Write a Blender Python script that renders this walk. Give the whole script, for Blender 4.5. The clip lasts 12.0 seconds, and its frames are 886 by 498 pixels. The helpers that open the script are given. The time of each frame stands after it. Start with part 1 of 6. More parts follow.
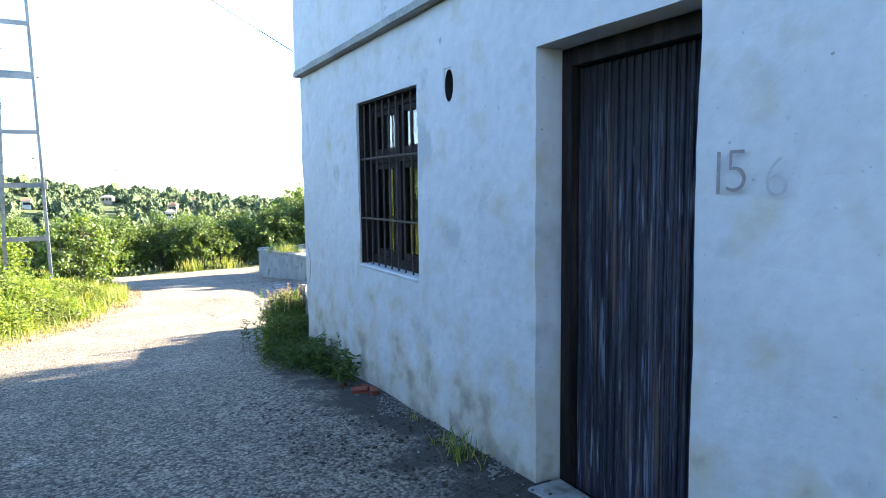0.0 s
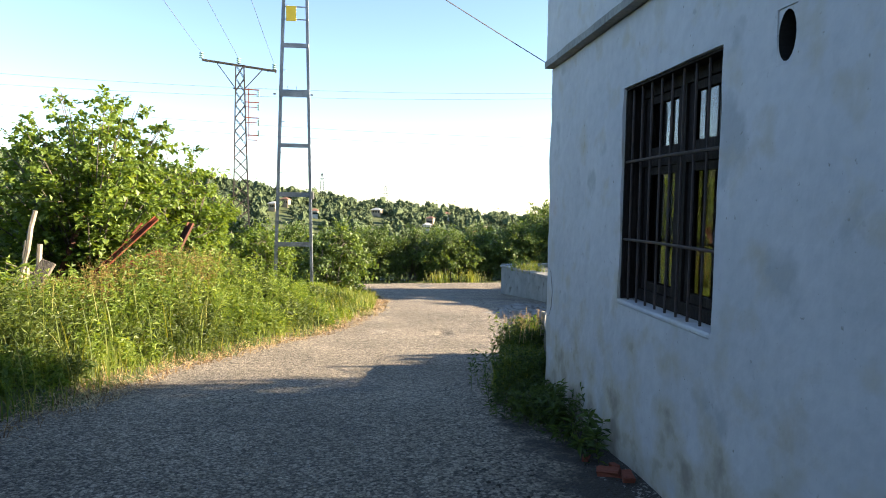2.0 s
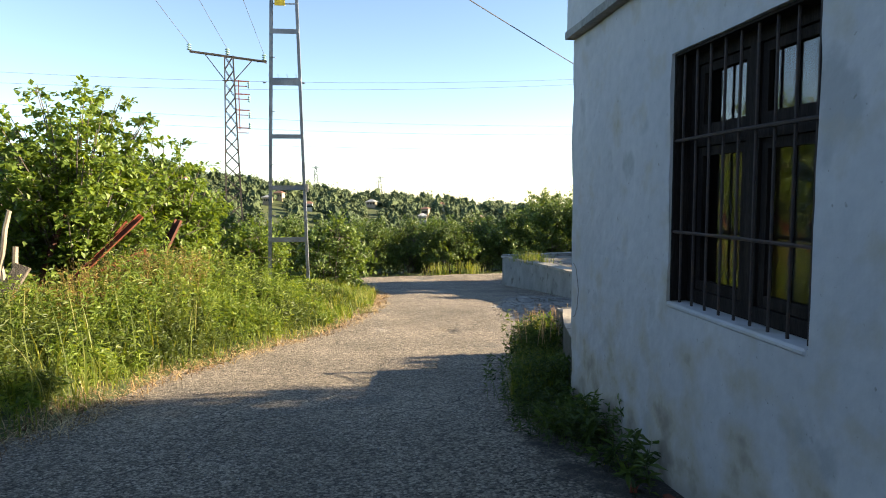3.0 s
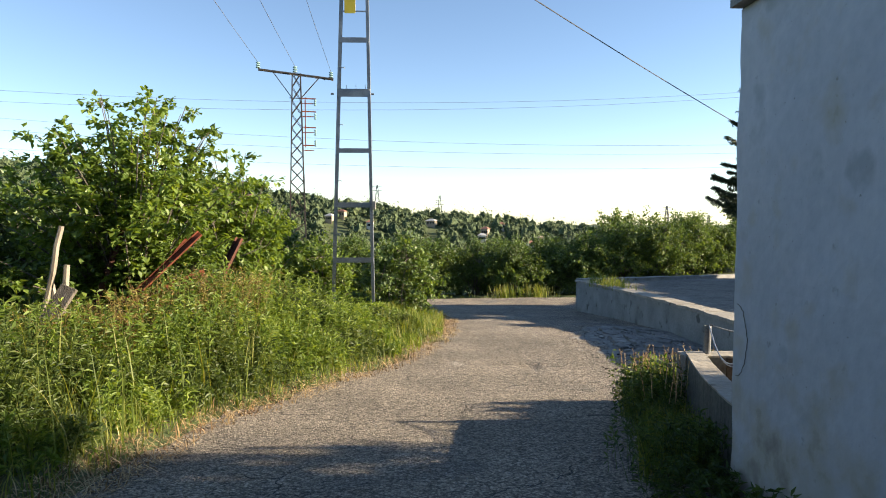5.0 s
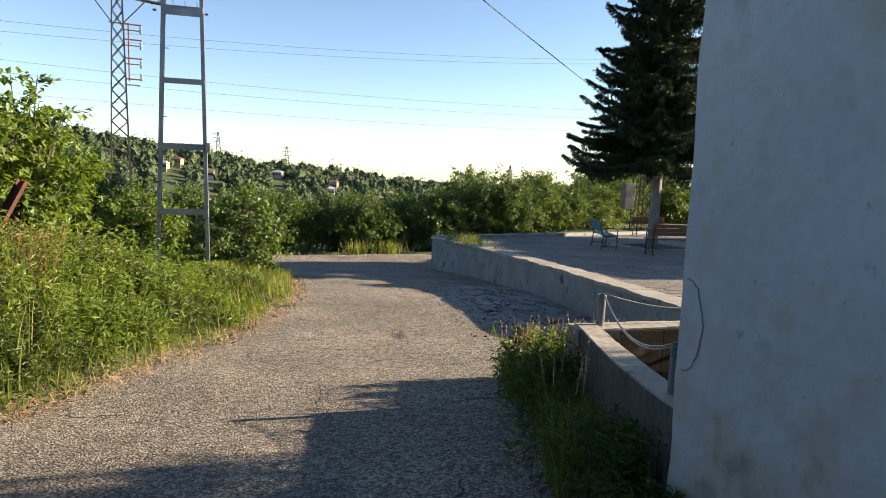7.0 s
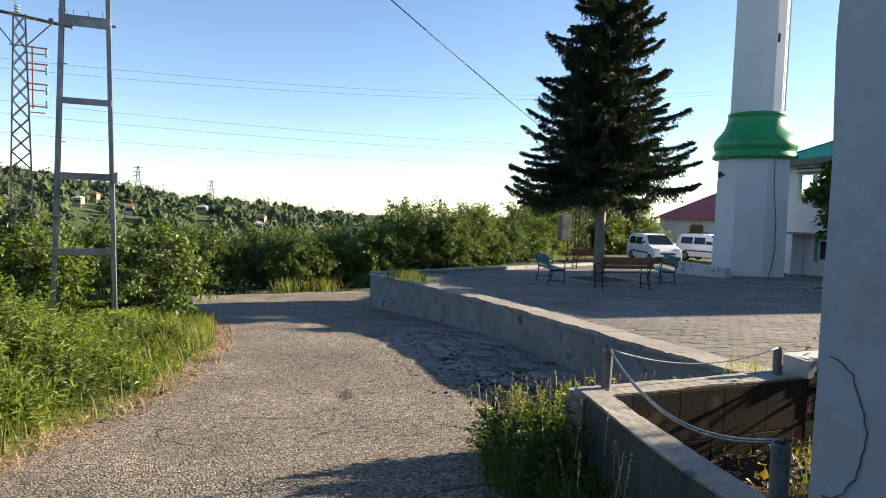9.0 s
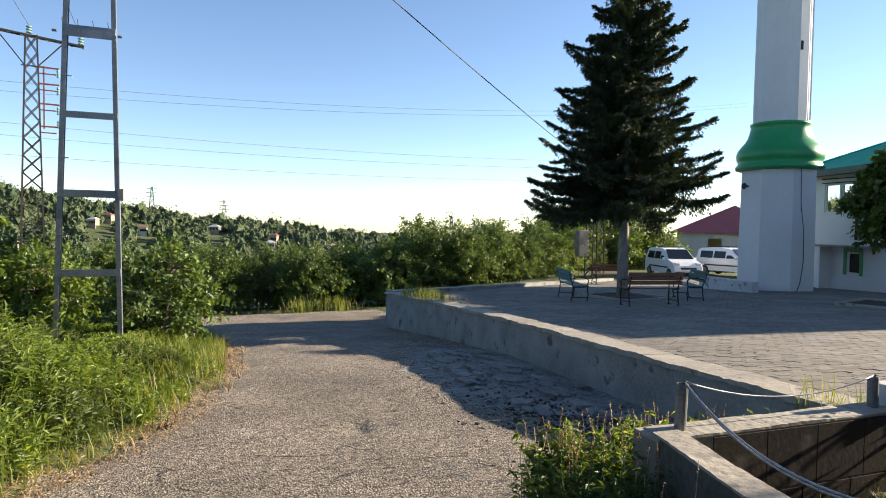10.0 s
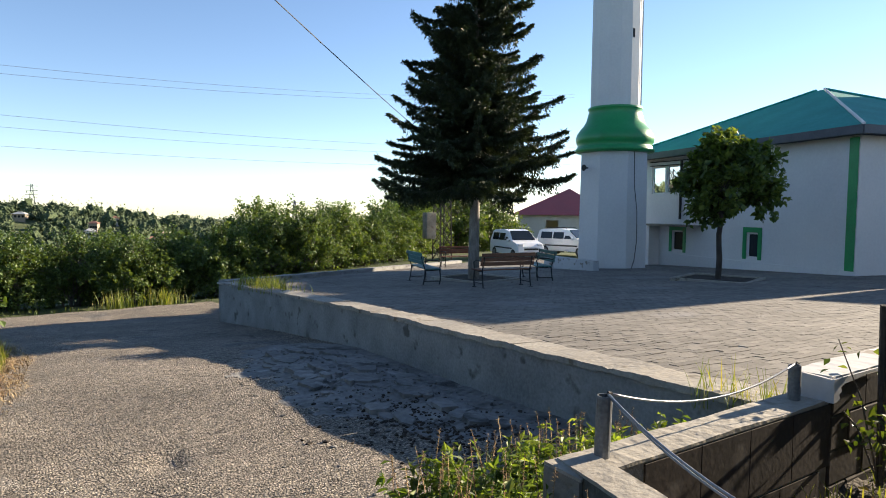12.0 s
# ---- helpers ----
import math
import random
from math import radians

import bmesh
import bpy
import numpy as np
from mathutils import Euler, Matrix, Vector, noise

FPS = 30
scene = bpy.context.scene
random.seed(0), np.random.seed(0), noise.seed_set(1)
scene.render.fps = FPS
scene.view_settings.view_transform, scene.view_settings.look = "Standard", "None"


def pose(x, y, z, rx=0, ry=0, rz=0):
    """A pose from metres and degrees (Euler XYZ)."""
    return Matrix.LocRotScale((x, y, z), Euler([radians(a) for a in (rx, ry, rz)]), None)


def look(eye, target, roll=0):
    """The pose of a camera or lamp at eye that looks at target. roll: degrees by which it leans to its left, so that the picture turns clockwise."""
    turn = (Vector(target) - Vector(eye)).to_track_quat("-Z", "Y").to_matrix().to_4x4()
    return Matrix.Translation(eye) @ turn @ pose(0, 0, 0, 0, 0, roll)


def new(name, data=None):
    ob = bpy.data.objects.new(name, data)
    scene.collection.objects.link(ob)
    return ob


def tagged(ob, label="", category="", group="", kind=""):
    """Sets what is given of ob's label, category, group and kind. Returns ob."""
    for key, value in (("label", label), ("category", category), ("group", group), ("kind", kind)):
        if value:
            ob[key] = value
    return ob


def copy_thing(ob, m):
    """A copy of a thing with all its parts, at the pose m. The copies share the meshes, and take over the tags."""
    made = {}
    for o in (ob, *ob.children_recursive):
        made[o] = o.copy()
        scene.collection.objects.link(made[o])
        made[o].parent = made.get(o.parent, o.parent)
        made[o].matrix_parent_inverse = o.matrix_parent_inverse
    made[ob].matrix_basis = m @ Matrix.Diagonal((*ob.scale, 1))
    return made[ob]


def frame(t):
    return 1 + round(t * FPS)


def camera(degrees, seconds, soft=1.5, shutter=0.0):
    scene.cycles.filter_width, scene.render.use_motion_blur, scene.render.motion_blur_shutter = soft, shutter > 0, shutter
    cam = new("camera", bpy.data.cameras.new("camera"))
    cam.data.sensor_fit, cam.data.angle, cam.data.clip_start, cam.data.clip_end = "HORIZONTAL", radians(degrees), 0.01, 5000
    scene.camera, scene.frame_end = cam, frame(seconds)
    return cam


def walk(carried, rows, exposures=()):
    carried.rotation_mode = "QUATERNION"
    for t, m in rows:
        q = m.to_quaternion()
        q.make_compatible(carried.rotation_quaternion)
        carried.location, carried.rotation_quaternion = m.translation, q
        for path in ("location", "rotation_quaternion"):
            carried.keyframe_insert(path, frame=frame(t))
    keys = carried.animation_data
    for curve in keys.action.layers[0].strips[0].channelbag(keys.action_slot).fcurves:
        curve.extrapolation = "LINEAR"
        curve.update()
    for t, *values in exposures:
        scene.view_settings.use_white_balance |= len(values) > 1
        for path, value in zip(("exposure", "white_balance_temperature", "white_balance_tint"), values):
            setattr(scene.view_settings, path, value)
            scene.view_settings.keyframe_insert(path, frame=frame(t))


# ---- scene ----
cam = camera(69.1, 12.0, soft=1.0)
PATH = [
    (0, (-1.965, -6.806, 1.712), (-1.024, -5.052, 1.515), -0.7),
    (0.5, (-1.812, -6.576, 1.7), (-1.222, -4.673, 1.519), 0.5),
    (1, (-1.715, -6.251, 1.647), (-1.062, -4.365, 1.518), 1.5),
    (1.5, (-1.71, -5.926, 1.673), (-1.129, -4.025, 1.459), 0.1),
    (2, (-1.607, -5.616, 1.655), (-1.375, -3.634, 1.515), 0.8),
    (2.5, (-1.56, -5.287, 1.619), (-1.216, -3.324, 1.444), 1.6),
    (3, (-1.663, -4.99, 1.659), (-1.418, -3.013, 1.489), -0.4),
    (3.2, (-1.677, -4.872, 1.643), (-1.582, -2.883, 1.461), 0.0),
    (4.8, (-1.888, -3.941, 1.647), (-1.823, -1.951, 1.468), 1.0),
    (5, (-1.889, -3.817, 1.637), (-1.825, -1.821, 1.528), 0.1),
    (5.5, (-1.873, -3.512, 1.634), (-1.752, -1.524, 1.455), 1.1),
    (6, (-1.924, -3.179, 1.595), (-1.374, -1.261, 1.463), 1.6),
    (6.5, (-1.953, -2.898, 1.577), (-1.333, -1.01, 1.343), 1.0),
    (7, (-1.873, -2.568, 1.551), (-1.347, -0.653, 1.311), 2.1),
    (7.2, (-1.878, -2.469, 1.541), (-1.34, -0.564, 1.261), 2.3),
    (8.8, (-1.819, -1.537, 1.525), (-1.185, 0.352, 1.352), 1.3),
    (9, (-1.801, -1.4, 1.518), (-1.073, 0.458, 1.387), 1.7),
    (9.5, (-1.84, -1.075, 1.501), (-0.999, 0.735, 1.366), 1.0),
    (10, (-1.746, -0.757, 1.471), (-1.051, 1.117, 1.392), 1.0),
    (10.5, (-1.604, -0.467, 1.43), (-0.801, 1.356, 1.25), 1.9),
    (11, (-1.601, -0.138, 1.417), (-0.513, 1.537, 1.313), 1.2),
    (11.5, (-1.453, 0.145, 1.394), (-0.397, 1.84, 1.273), 0.3),
    (12, (-1.256, 0.352, 1.356), (-0.138, 2.007, 1.237), 0.6),
]
EXPOSURES = [(0, 3.65, 6100, 10), (0.5, 3.25, 6200, 10), (1.5, 2.68, 6550, 11), (2.5, 2.25, 6850, 10), (3.2, 2.12, 7000, 10), (5, 1.76, 6550, 10), (6.5, 1.68, 6580, 11), (7.2, 1.68, 6650, 12), (9, 1.65, 6340, 12), (12, 1.6, 6300, 12)]
walk(cam, [(t, look(eye, target, roll)) for t, eye, target, roll in PATH], EXPOSURES)

# ---- world and sun ----
SUN_UP, SUN_AZ = radians(17.7), radians(92.3)   # azimuth from +Y towards +X
world = bpy.data.worlds.new("world")
scene.world = world
world.use_nodes = True
wn = world.node_tree.nodes
sky = wn.new("ShaderNodeTexSky")
sky.sky_type = "NISHITA"
sky.sun_disc = False
sky.sun_elevation, sky.sun_rotation = SUN_UP, SUN_AZ
sky.altitude, sky.air_density, sky.dust_density, sky.ozone_density = 800, 0.85, 0.08, 1.5
wn["Background"].inputs["Strength"].default_value = 0.074
world.node_tree.links.new(sky.outputs[0], wn["Background"].inputs["Color"])
sun = new("sun", bpy.data.lights.new("sun", "SUN"))
sun.data.energy, sun.data.angle, sun.data.color = 5.0, radians(0.6), (1.0, 0.83, 0.60)
way = Vector((math.sin(SUN_AZ) * math.cos(SUN_UP), math.cos(SUN_AZ) * math.cos(SUN_UP), math.sin(SUN_UP)))
sun.matrix_world = look(way * 60, (0, 0, 0))


# ---- materials ----
def material(name, stops, scale=3.0, fine=40.0, rough=0.8, bump=0.3, bump_scale=60.0, metal=0.0, leaf=0.0,
             spots=None, stretch=None, island=0.0, per_object=0.0, wet=0.5, bump_dist=0.003):
    """Two scales of noise through a ramp, optional spots (colour, scale, threshold), island or object variation."""
    m = bpy.data.materials.new(name)
    m.use_nodes = True
    t = m.node_tree
    n, l = t.nodes, t.links
    b = n["Principled BSDF"]
    b.inputs["Roughness"].default_value = rough
    b.inputs["Metallic"].default_value = metal
    b.inputs["Specular IOR Level"].default_value = wet
    co = n.new("ShaderNodeTexCoord")
    mp = n.new("ShaderNodeMapping")
    l.new(co.outputs["Object"], mp.inputs[0])
    mp.inputs["Scale"].default_value = stretch or (1, 1, 1)
    big = n.new("ShaderNodeTexNoise")
    big.inputs["Scale"].default_value, big.inputs["Detail"].default_value = scale, 5
    small = n.new("ShaderNodeTexNoise")
    small.inputs["Scale"].default_value, small.inputs["Detail"].default_value = fine, 3
    l.new(mp.outputs[0], big.inputs["Vector"])
    l.new(mp.outputs[0], small.inputs["Vector"])
    add = n.new("ShaderNodeMix")
    add.inputs[0].default_value = 0.4
    l.new(big.outputs["Fac"], add.inputs[2])
    l.new(small.outputs["Fac"], add.inputs[3])
    last = add.outputs[0]
    for amount, kind in ((island, "g"), (per_object, "o")):
        if amount:
            src = n.new("ShaderNodeNewGeometry" if kind == "g" else "ShaderNodeObjectInfo")
            mm = n.new("ShaderNodeMath")
            mm.operation = "MULTIPLY_ADD"
            l.new(src.outputs["Random Per Island" if kind == "g" else "Random"], mm.inputs[0])
            mm.inputs[1].default_value = amount
            l.new(last, mm.inputs[2])
            sb = n.new("ShaderNodeMath")
            sb.operation = "SUBTRACT"
            l.new(mm.outputs[0], sb.inputs[0])
            sb.inputs[1].default_value = amount / 2
            last = sb.outputs[0]
    ramp = n.new("ShaderNodeValToRGB")
    e = ramp.color_ramp.elements
    for k, c in enumerate(stops):
        pos = 0.3 + 0.4 * k / max(1, len(stops) - 1)
        el = e[k] if k < 2 else e.new(pos)
        el.position, el.color = pos, (*c, 1)
    l.new(last, ramp.inputs[0])
    col = ramp.outputs[0]
    for c, sc, th in spots or ():
        sp = n.new("ShaderNodeTexNoise")
        sp.inputs["Scale"].default_value, sp.inputs["Detail"].default_value = sc, 6
        l.new(mp.outputs[0], sp.inputs["Vector"])
        rr = n.new("ShaderNodeMapRange")
        rr.inputs["From Min"].default_value, rr.inputs["From Max"].default_value = th, th + 0.08
        l.new(sp.outputs["Fac"], rr.inputs["Value"])
        mx = n.new("ShaderNodeMix")
        mx.data_type = "RGBA"
        l.new(rr.outputs[0], mx.inputs[0])
        l.new(col, mx.inputs[6])
        mx.inputs[7].default_value = (*c, 1)
        col = mx.outputs[2]
    l.new(col, b.inputs["Base Color"])
    if bump:
        bn = n.new("ShaderNodeTexNoise")
        bn.inputs["Scale"].default_value, bn.inputs["Detail"].default_value = bump_scale, 4
        l.new(mp.outputs[0], bn.inputs["Vector"])
        bp = n.new("ShaderNodeBump")
        bp.inputs["Strength"].default_value, bp.inputs["Distance"].default_value = bump, bump_dist
        l.new(bn.outputs["Fac"], bp.inputs["Height"])
        l.new(bp.outputs[0], b.inputs["Normal"])
    if leaf:
        tr = n.new("ShaderNodeBsdfTranslucent")
        mc = n.new("ShaderNodeMix")
        mc.data_type, mc.blend_type = "RGBA", "MULTIPLY"
        mc.inputs[0].default_value = 1
        l.new(col, mc.inputs[6])
        mc.inputs[7].default_value = (2.2, 2.0, 0.7, 1)
        l.new(mc.outputs[2], tr.inputs["Color"])
        ms = n.new("ShaderNodeMixShader")
        ms.inputs[0].default_value = leaf
        l.new(b.outputs[0], ms.inputs[1])
        l.new(tr.outputs[0], ms.inputs[2])
        l.new(ms.outputs[0], n["Material Output"].inputs["Surface"])
    return m


def chain(t, kind, links=(), **values):
    """A node of that kind with its values set (by socket name, _ for a space) and its sockets linked: (index or name, socket)."""
    node = t.nodes.new(kind)
    for key, val in values.items():
        node.inputs[key.replace("_", " ")].default_value = val
    for key, sock in links:
        t.links.new(sock, node.inputs[key])
    return node


def asphalt_material():
    """Coarse worn chippings in a paler binder, with dark pits between them, thin wandering cracks and damp dirt along the white wall."""
    m = material("worn_asphalt", [(0.145, 0.125, 0.100), (0.225, 0.194, 0.154), (0.33, 0.283, 0.222)], 0.7, 9, 0.9, 0, spots=[((0.14, 0.135, 0.125), 0.45, 0.60), ((0.40, 0.365, 0.31), 1.1, 0.66)])
    t = m.node_tree
    n, l = t.nodes, t.links
    b = n["Principled BSDF"]
    col = b.inputs["Base Color"].links[0].from_socket
    co = n.new("ShaderNodeTexCoord").outputs["Object"]
    jig = chain(t, "ShaderNodeTexNoise", [("Vector", co)], Scale=55.0, Detail=3.0)
    shift = n.new("ShaderNodeVectorMath")
    shift.operation = "MULTIPLY_ADD"
    l.new(jig.outputs["Color"], shift.inputs[0])
    shift.inputs[1].default_value = (0.03, 0.03, 0.0)
    l.new(co, shift.inputs[2])
    v = chain(t, "ShaderNodeTexVoronoi", [("Vector", shift.outputs[0])], Scale=50, Randomness=1.0)
    fine = chain(t, "ShaderNodeTexVoronoi", [("Vector", co)], Scale=120)
    split = chain(t, "ShaderNodeSeparateColor", [(0, v.outputs["Color"])])
    tone = chain(t, "ShaderNodeMapRange", [("Value", split.outputs[0])], To_Min=0.4, To_Max=1.8)
    pit = chain(t, "ShaderNodeMapRange", [("Value", v.outputs["Distance"])], From_Min=0.35, From_Max=0.85, To_Min=1.10, To_Max=0.30)
    for sock in (tone.outputs[0], pit.outputs[0]):
        mx = n.new("ShaderNodeMix")
        mx.data_type, mx.blend_type = "RGBA", "MULTIPLY"
        mx.inputs[0].default_value = 1
        l.new(col, mx.inputs[6])
        l.new(sock, mx.inputs[7])
        col = mx.outputs[2]
    # cracks: the edges of large warped cells, broken up
    warp = chain(t, "ShaderNodeTexNoise", [("Vector", co)], Scale=1.6, Detail=6.0)
    add = n.new("ShaderNodeVectorMath")
    add.operation = "MULTIPLY_ADD"
    l.new(warp.outputs["Color"], add.inputs[0])
    add.inputs[1].default_value = (0.9, 0.9, 0.0)
    l.new(co, add.inputs[2])
    cells = n.new("ShaderNodeTexVoronoi")
    cells.feature = "DISTANCE_TO_EDGE"
    cells.inputs["Scale"].default_value = 0.55
    l.new(add.outputs[0], cells.inputs["Vector"])
    line = chain(t, "ShaderNodeMapRange", [("Value", cells.outputs["Distance"])], From_Min=0.002, From_Max=0.006, To_Min=1.0, To_Max=0.0)
    where = chain(t, "ShaderNodeTexNoise", [("Vector", co)], Scale=0.8, Detail=4.0)
    gate = chain(t, "ShaderNodeMapRange", [("Value", where.outputs["Fac"])], From_Min=0.50, From_Max=0.56)
    crack = n.new("ShaderNodeMath")
    crack.operation = "MULTIPLY"
    l.new(line.outputs[0], crack.inputs[0])
    l.new(gate.outputs[0], crack.inputs[1])
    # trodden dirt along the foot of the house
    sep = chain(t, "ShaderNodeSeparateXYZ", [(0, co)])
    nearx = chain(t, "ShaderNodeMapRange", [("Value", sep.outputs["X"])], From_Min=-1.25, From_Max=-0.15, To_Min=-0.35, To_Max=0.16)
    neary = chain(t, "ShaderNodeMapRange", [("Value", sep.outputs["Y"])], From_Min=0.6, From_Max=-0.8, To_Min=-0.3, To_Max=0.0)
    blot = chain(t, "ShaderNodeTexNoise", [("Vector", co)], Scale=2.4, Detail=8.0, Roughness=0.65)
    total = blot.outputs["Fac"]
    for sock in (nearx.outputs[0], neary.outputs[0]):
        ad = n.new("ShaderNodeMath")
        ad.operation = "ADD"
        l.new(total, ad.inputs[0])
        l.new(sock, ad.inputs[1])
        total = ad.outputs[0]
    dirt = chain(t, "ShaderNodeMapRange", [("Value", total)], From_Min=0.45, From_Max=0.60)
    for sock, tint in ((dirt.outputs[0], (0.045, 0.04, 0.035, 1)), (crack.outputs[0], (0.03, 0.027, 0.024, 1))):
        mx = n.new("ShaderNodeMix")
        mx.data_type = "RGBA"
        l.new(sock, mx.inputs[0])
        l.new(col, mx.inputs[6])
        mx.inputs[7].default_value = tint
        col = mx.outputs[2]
    l.new(col, b.inputs["Base Color"])
    last = None
    bumps = chain(t, "ShaderNodeTexNoise", [("Vector", co)], Scale=11.0, Detail=3.0)
    for sock, strength, dist, flip in ((jig.outputs["Fac"], 0.8, 0.012, False), (v.outputs["Distance"], 1.0, 0.018, True), (fine.outputs["Distance"], 0.7, 0.005, True), (bumps.outputs["Fac"], 0.6, 0.012, False), (crack.outputs[0], 1.0, 0.012, True)):
        bp = n.new("ShaderNodeBump")
        bp.inputs["Strength"].default_value, bp.inputs["Distance"].default_value, bp.invert = strength, dist, flip
        l.new(sock, bp.inputs["Height"])
        if last:
            l.new(last, bp.inputs["Normal"])
        last = bp.outputs[0]
    l.new(last, b.inputs["Normal"])
    return m


def plaster_material():
    """Old limewash: broad clouding, upright runs, damp and flaking patches at its foot."""
    m = material("limewashed_plaster", [(0.39, 0.40, 0.42), (0.46, 0.465, 0.48), (0.53, 0.53, 0.535)], 1.1, 14, 0.85, 0.6, 7, spots=[((0.36, 0.365, 0.37), 2.3, 0.60), ((0.25, 0.25, 0.245), 9, 0.685), ((0.24, 0.235, 0.22), 30, 0.68)], bump_dist=0.016)
    t = m.node_tree
    n, l = t.nodes, t.links
    b = n["Principled BSDF"]
    col = b.inputs["Base Color"].links[0].from_socket
    co = n.new("ShaderNodeNewGeometry")
    sep = n.new("ShaderNodeSeparateXYZ")
    l.new(co.outputs["Position"], sep.inputs[0])
    ns = n.new("ShaderNodeTexNoise")
    ns.inputs["Scale"].default_value, ns.inputs["Detail"].default_value = 4.0, 8
    l.new(co.outputs["Position"], ns.inputs["Vector"])
    low = n.new("ShaderNodeMapRange")
    low.inputs["From Min"].default_value, low.inputs["From Max"].default_value = 1.0, -0.1
    low.inputs["To Min"].default_value, low.inputs["To Max"].default_value = -0.08, 0.22
    l.new(sep.outputs["Z"], low.inputs["Value"])
    s = n.new("ShaderNodeMath")
    s.operation = "ADD"
    l.new(ns.outputs["Fac"], s.inputs[0])
    l.new(low.outputs[0], s.inputs[1])
    for c, a, z in (((0.42, 0.385, 0.32), 0.46, 0.66), ((0.27, 0.24, 0.20), 0.64, 0.76)):
        rr = n.new("ShaderNodeMapRange")
        rr.inputs["From Min"].default_value, rr.inputs["From Max"].default_value = a, z
        l.new(s.outputs[0], rr.inputs["Value"])
        mx = n.new("ShaderNodeMix")
        mx.data_type = "RGBA"
        l.new(rr.outputs[0], mx.inputs[0])
        l.new(col, mx.inputs[6])
        mx.inputs[7].default_value = (*c, 1)
        col = mx.outputs[2]
    l.new(col, b.inputs["Base Color"])
    return m


def glass_material():
    m = bpy.data.materials.new("window_glass")
    m.use_nodes = True
    b = m.node_tree.nodes["Principled BSDF"]
    b.inputs["Base Color"].default_value = (0.9, 0.93, 0.92, 1)
    b.inputs["Roughness"].default_value, b.inputs["IOR"].default_value = 0.02, 1.47
    b.inputs["Transmission Weight"].default_value = 1
    b.inputs["Specular IOR Level"].default_value = 0.28
    return m


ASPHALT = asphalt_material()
PLASTER = plaster_material()
GLASS = glass_material()
CONCRETE = material("weathered_concrete", [(0.145, 0.147, 0.142), (0.235, 0.236, 0.226), (0.33, 0.327, 0.31)], 1.8, 30, 0.9, 0.9, 20, spots=[((0.10, 0.095, 0.085), 3.5, 0.60), ((0.33, 0.32, 0.29), 2.2, 0.66)], bump_dist=0.008)
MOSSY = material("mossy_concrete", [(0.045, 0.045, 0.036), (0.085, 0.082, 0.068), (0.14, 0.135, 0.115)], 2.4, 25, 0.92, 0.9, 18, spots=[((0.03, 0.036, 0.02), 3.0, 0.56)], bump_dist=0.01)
CONCRETE_LIGHT = material("pale_concrete", [(0.14, 0.123, 0.10), (0.215, 0.192, 0.158), (0.31, 0.282, 0.235)], 2.2, 25, 0.9, 1.0, 18, spots=[((0.15, 0.125, 0.095), 3.6, 0.58)], bump_dist=0.012)
# Sun on the wall tops is put into this colour; kerb stones share it.
CAP = material("brightened_pale_concrete", [(0.21, 0.19, 0.16), (0.31, 0.285, 0.24), (0.41, 0.38, 0.32)], 2.2, 25, 0.9, 1.0, 16, spots=[((0.14, 0.12, 0.09), 4.2, 0.60)], bump_dist=0.012)
APRON = material("broken_concrete", [(0.10, 0.098, 0.092), (0.18, 0.175, 0.163), (0.28, 0.27, 0.25)], 1.5, 14, 0.92, 1.0, 9, spots=[((0.065, 0.062, 0.056), 1.6, 0.57), ((0.30, 0.29, 0.27), 3.1, 0.62)], bump_dist=0.04)
# Brown block colour taken darker, to put the bed's shade into it.
BLOCK = material("concrete_block_darkened", [(0.014, 0.010, 0.007), (0.030, 0.021, 0.015), (0.065, 0.047, 0.035)], 4, 30, 0.93, 0.3, 30, per_object=0.08, bump_dist=0.003, spots=[((0.12, 0.10, 0.08), 3.0, 0.62)])
WHITEWASH = material("flaking_whitewash", [(0.44, 0.44, 0.44), (0.54, 0.54, 0.54)], 2, 30, 0.85, 0.5, 20, spots=[((0.22, 0.19, 0.16), 5, 0.58)])
PAVER = material("interlocking_paver", [(0.104, 0.096, 0.084), (0.157, 0.144, 0.125), (0.224, 0.206, 0.178)], 0.6, 30, 0.9, 0.4, 80, island=0.22, per_object=0.0, spots=[((0.20, 0.19, 0.18), 0.5, 0.62)])
PAVER_ONE = material("interlocking_paver_single", [(0.104, 0.096, 0.084), (0.157, 0.144, 0.125), (0.224, 0.206, 0.178)], 0.6, 30, 0.9, 0.4, 80, per_object=0.3)
SAND = material("joint_sand", [(0.09, 0.08, 0.067), (0.15, 0.133, 0.11)], 2, 60, 0.95, 0.5, 90)
EARTH = material("dark_earth", [(0.018, 0.013, 0.009), (0.04, 0.030, 0.021), (0.085, 0.064, 0.045)], 2.5, 30, 0.95, 1.0, 25, bump_dist=0.03)
FIELD = material("grassy_ground", [(0.03, 0.045, 0.012), (0.06, 0.085, 0.022), (0.12, 0.12, 0.05)], 0.5, 8, 0.95, 0.8, 12, bump_dist=0.05)
HILL = material("wooded_hill_ground", [(0.018, 0.032, 0.010), (0.035, 0.055, 0.018), (0.07, 0.085, 0.03)], 0.02, 0.2, 0.95, 0)
WHITE = material("white_render", [(0.58, 0.58, 0.58), (0.64, 0.64, 0.635), (0.69, 0.69, 0.68)], 0.6, 12, 0.8, 0.15, 40)
GREEN = material("green_gloss_paint", [(0.008, 0.19, 0.055), (0.012, 0.25, 0.075), (0.02, 0.30, 0.09)], 1.5, 20, 0.35, 0.1, 20)
TEAL_ROOF = material("teal_sheet_roof", [(0.010, 0.17, 0.155), (0.016, 0.22, 0.20), (0.03, 0.27, 0.24)], 0.8, 10, 0.7, 0.1, 10, wet=0.2)
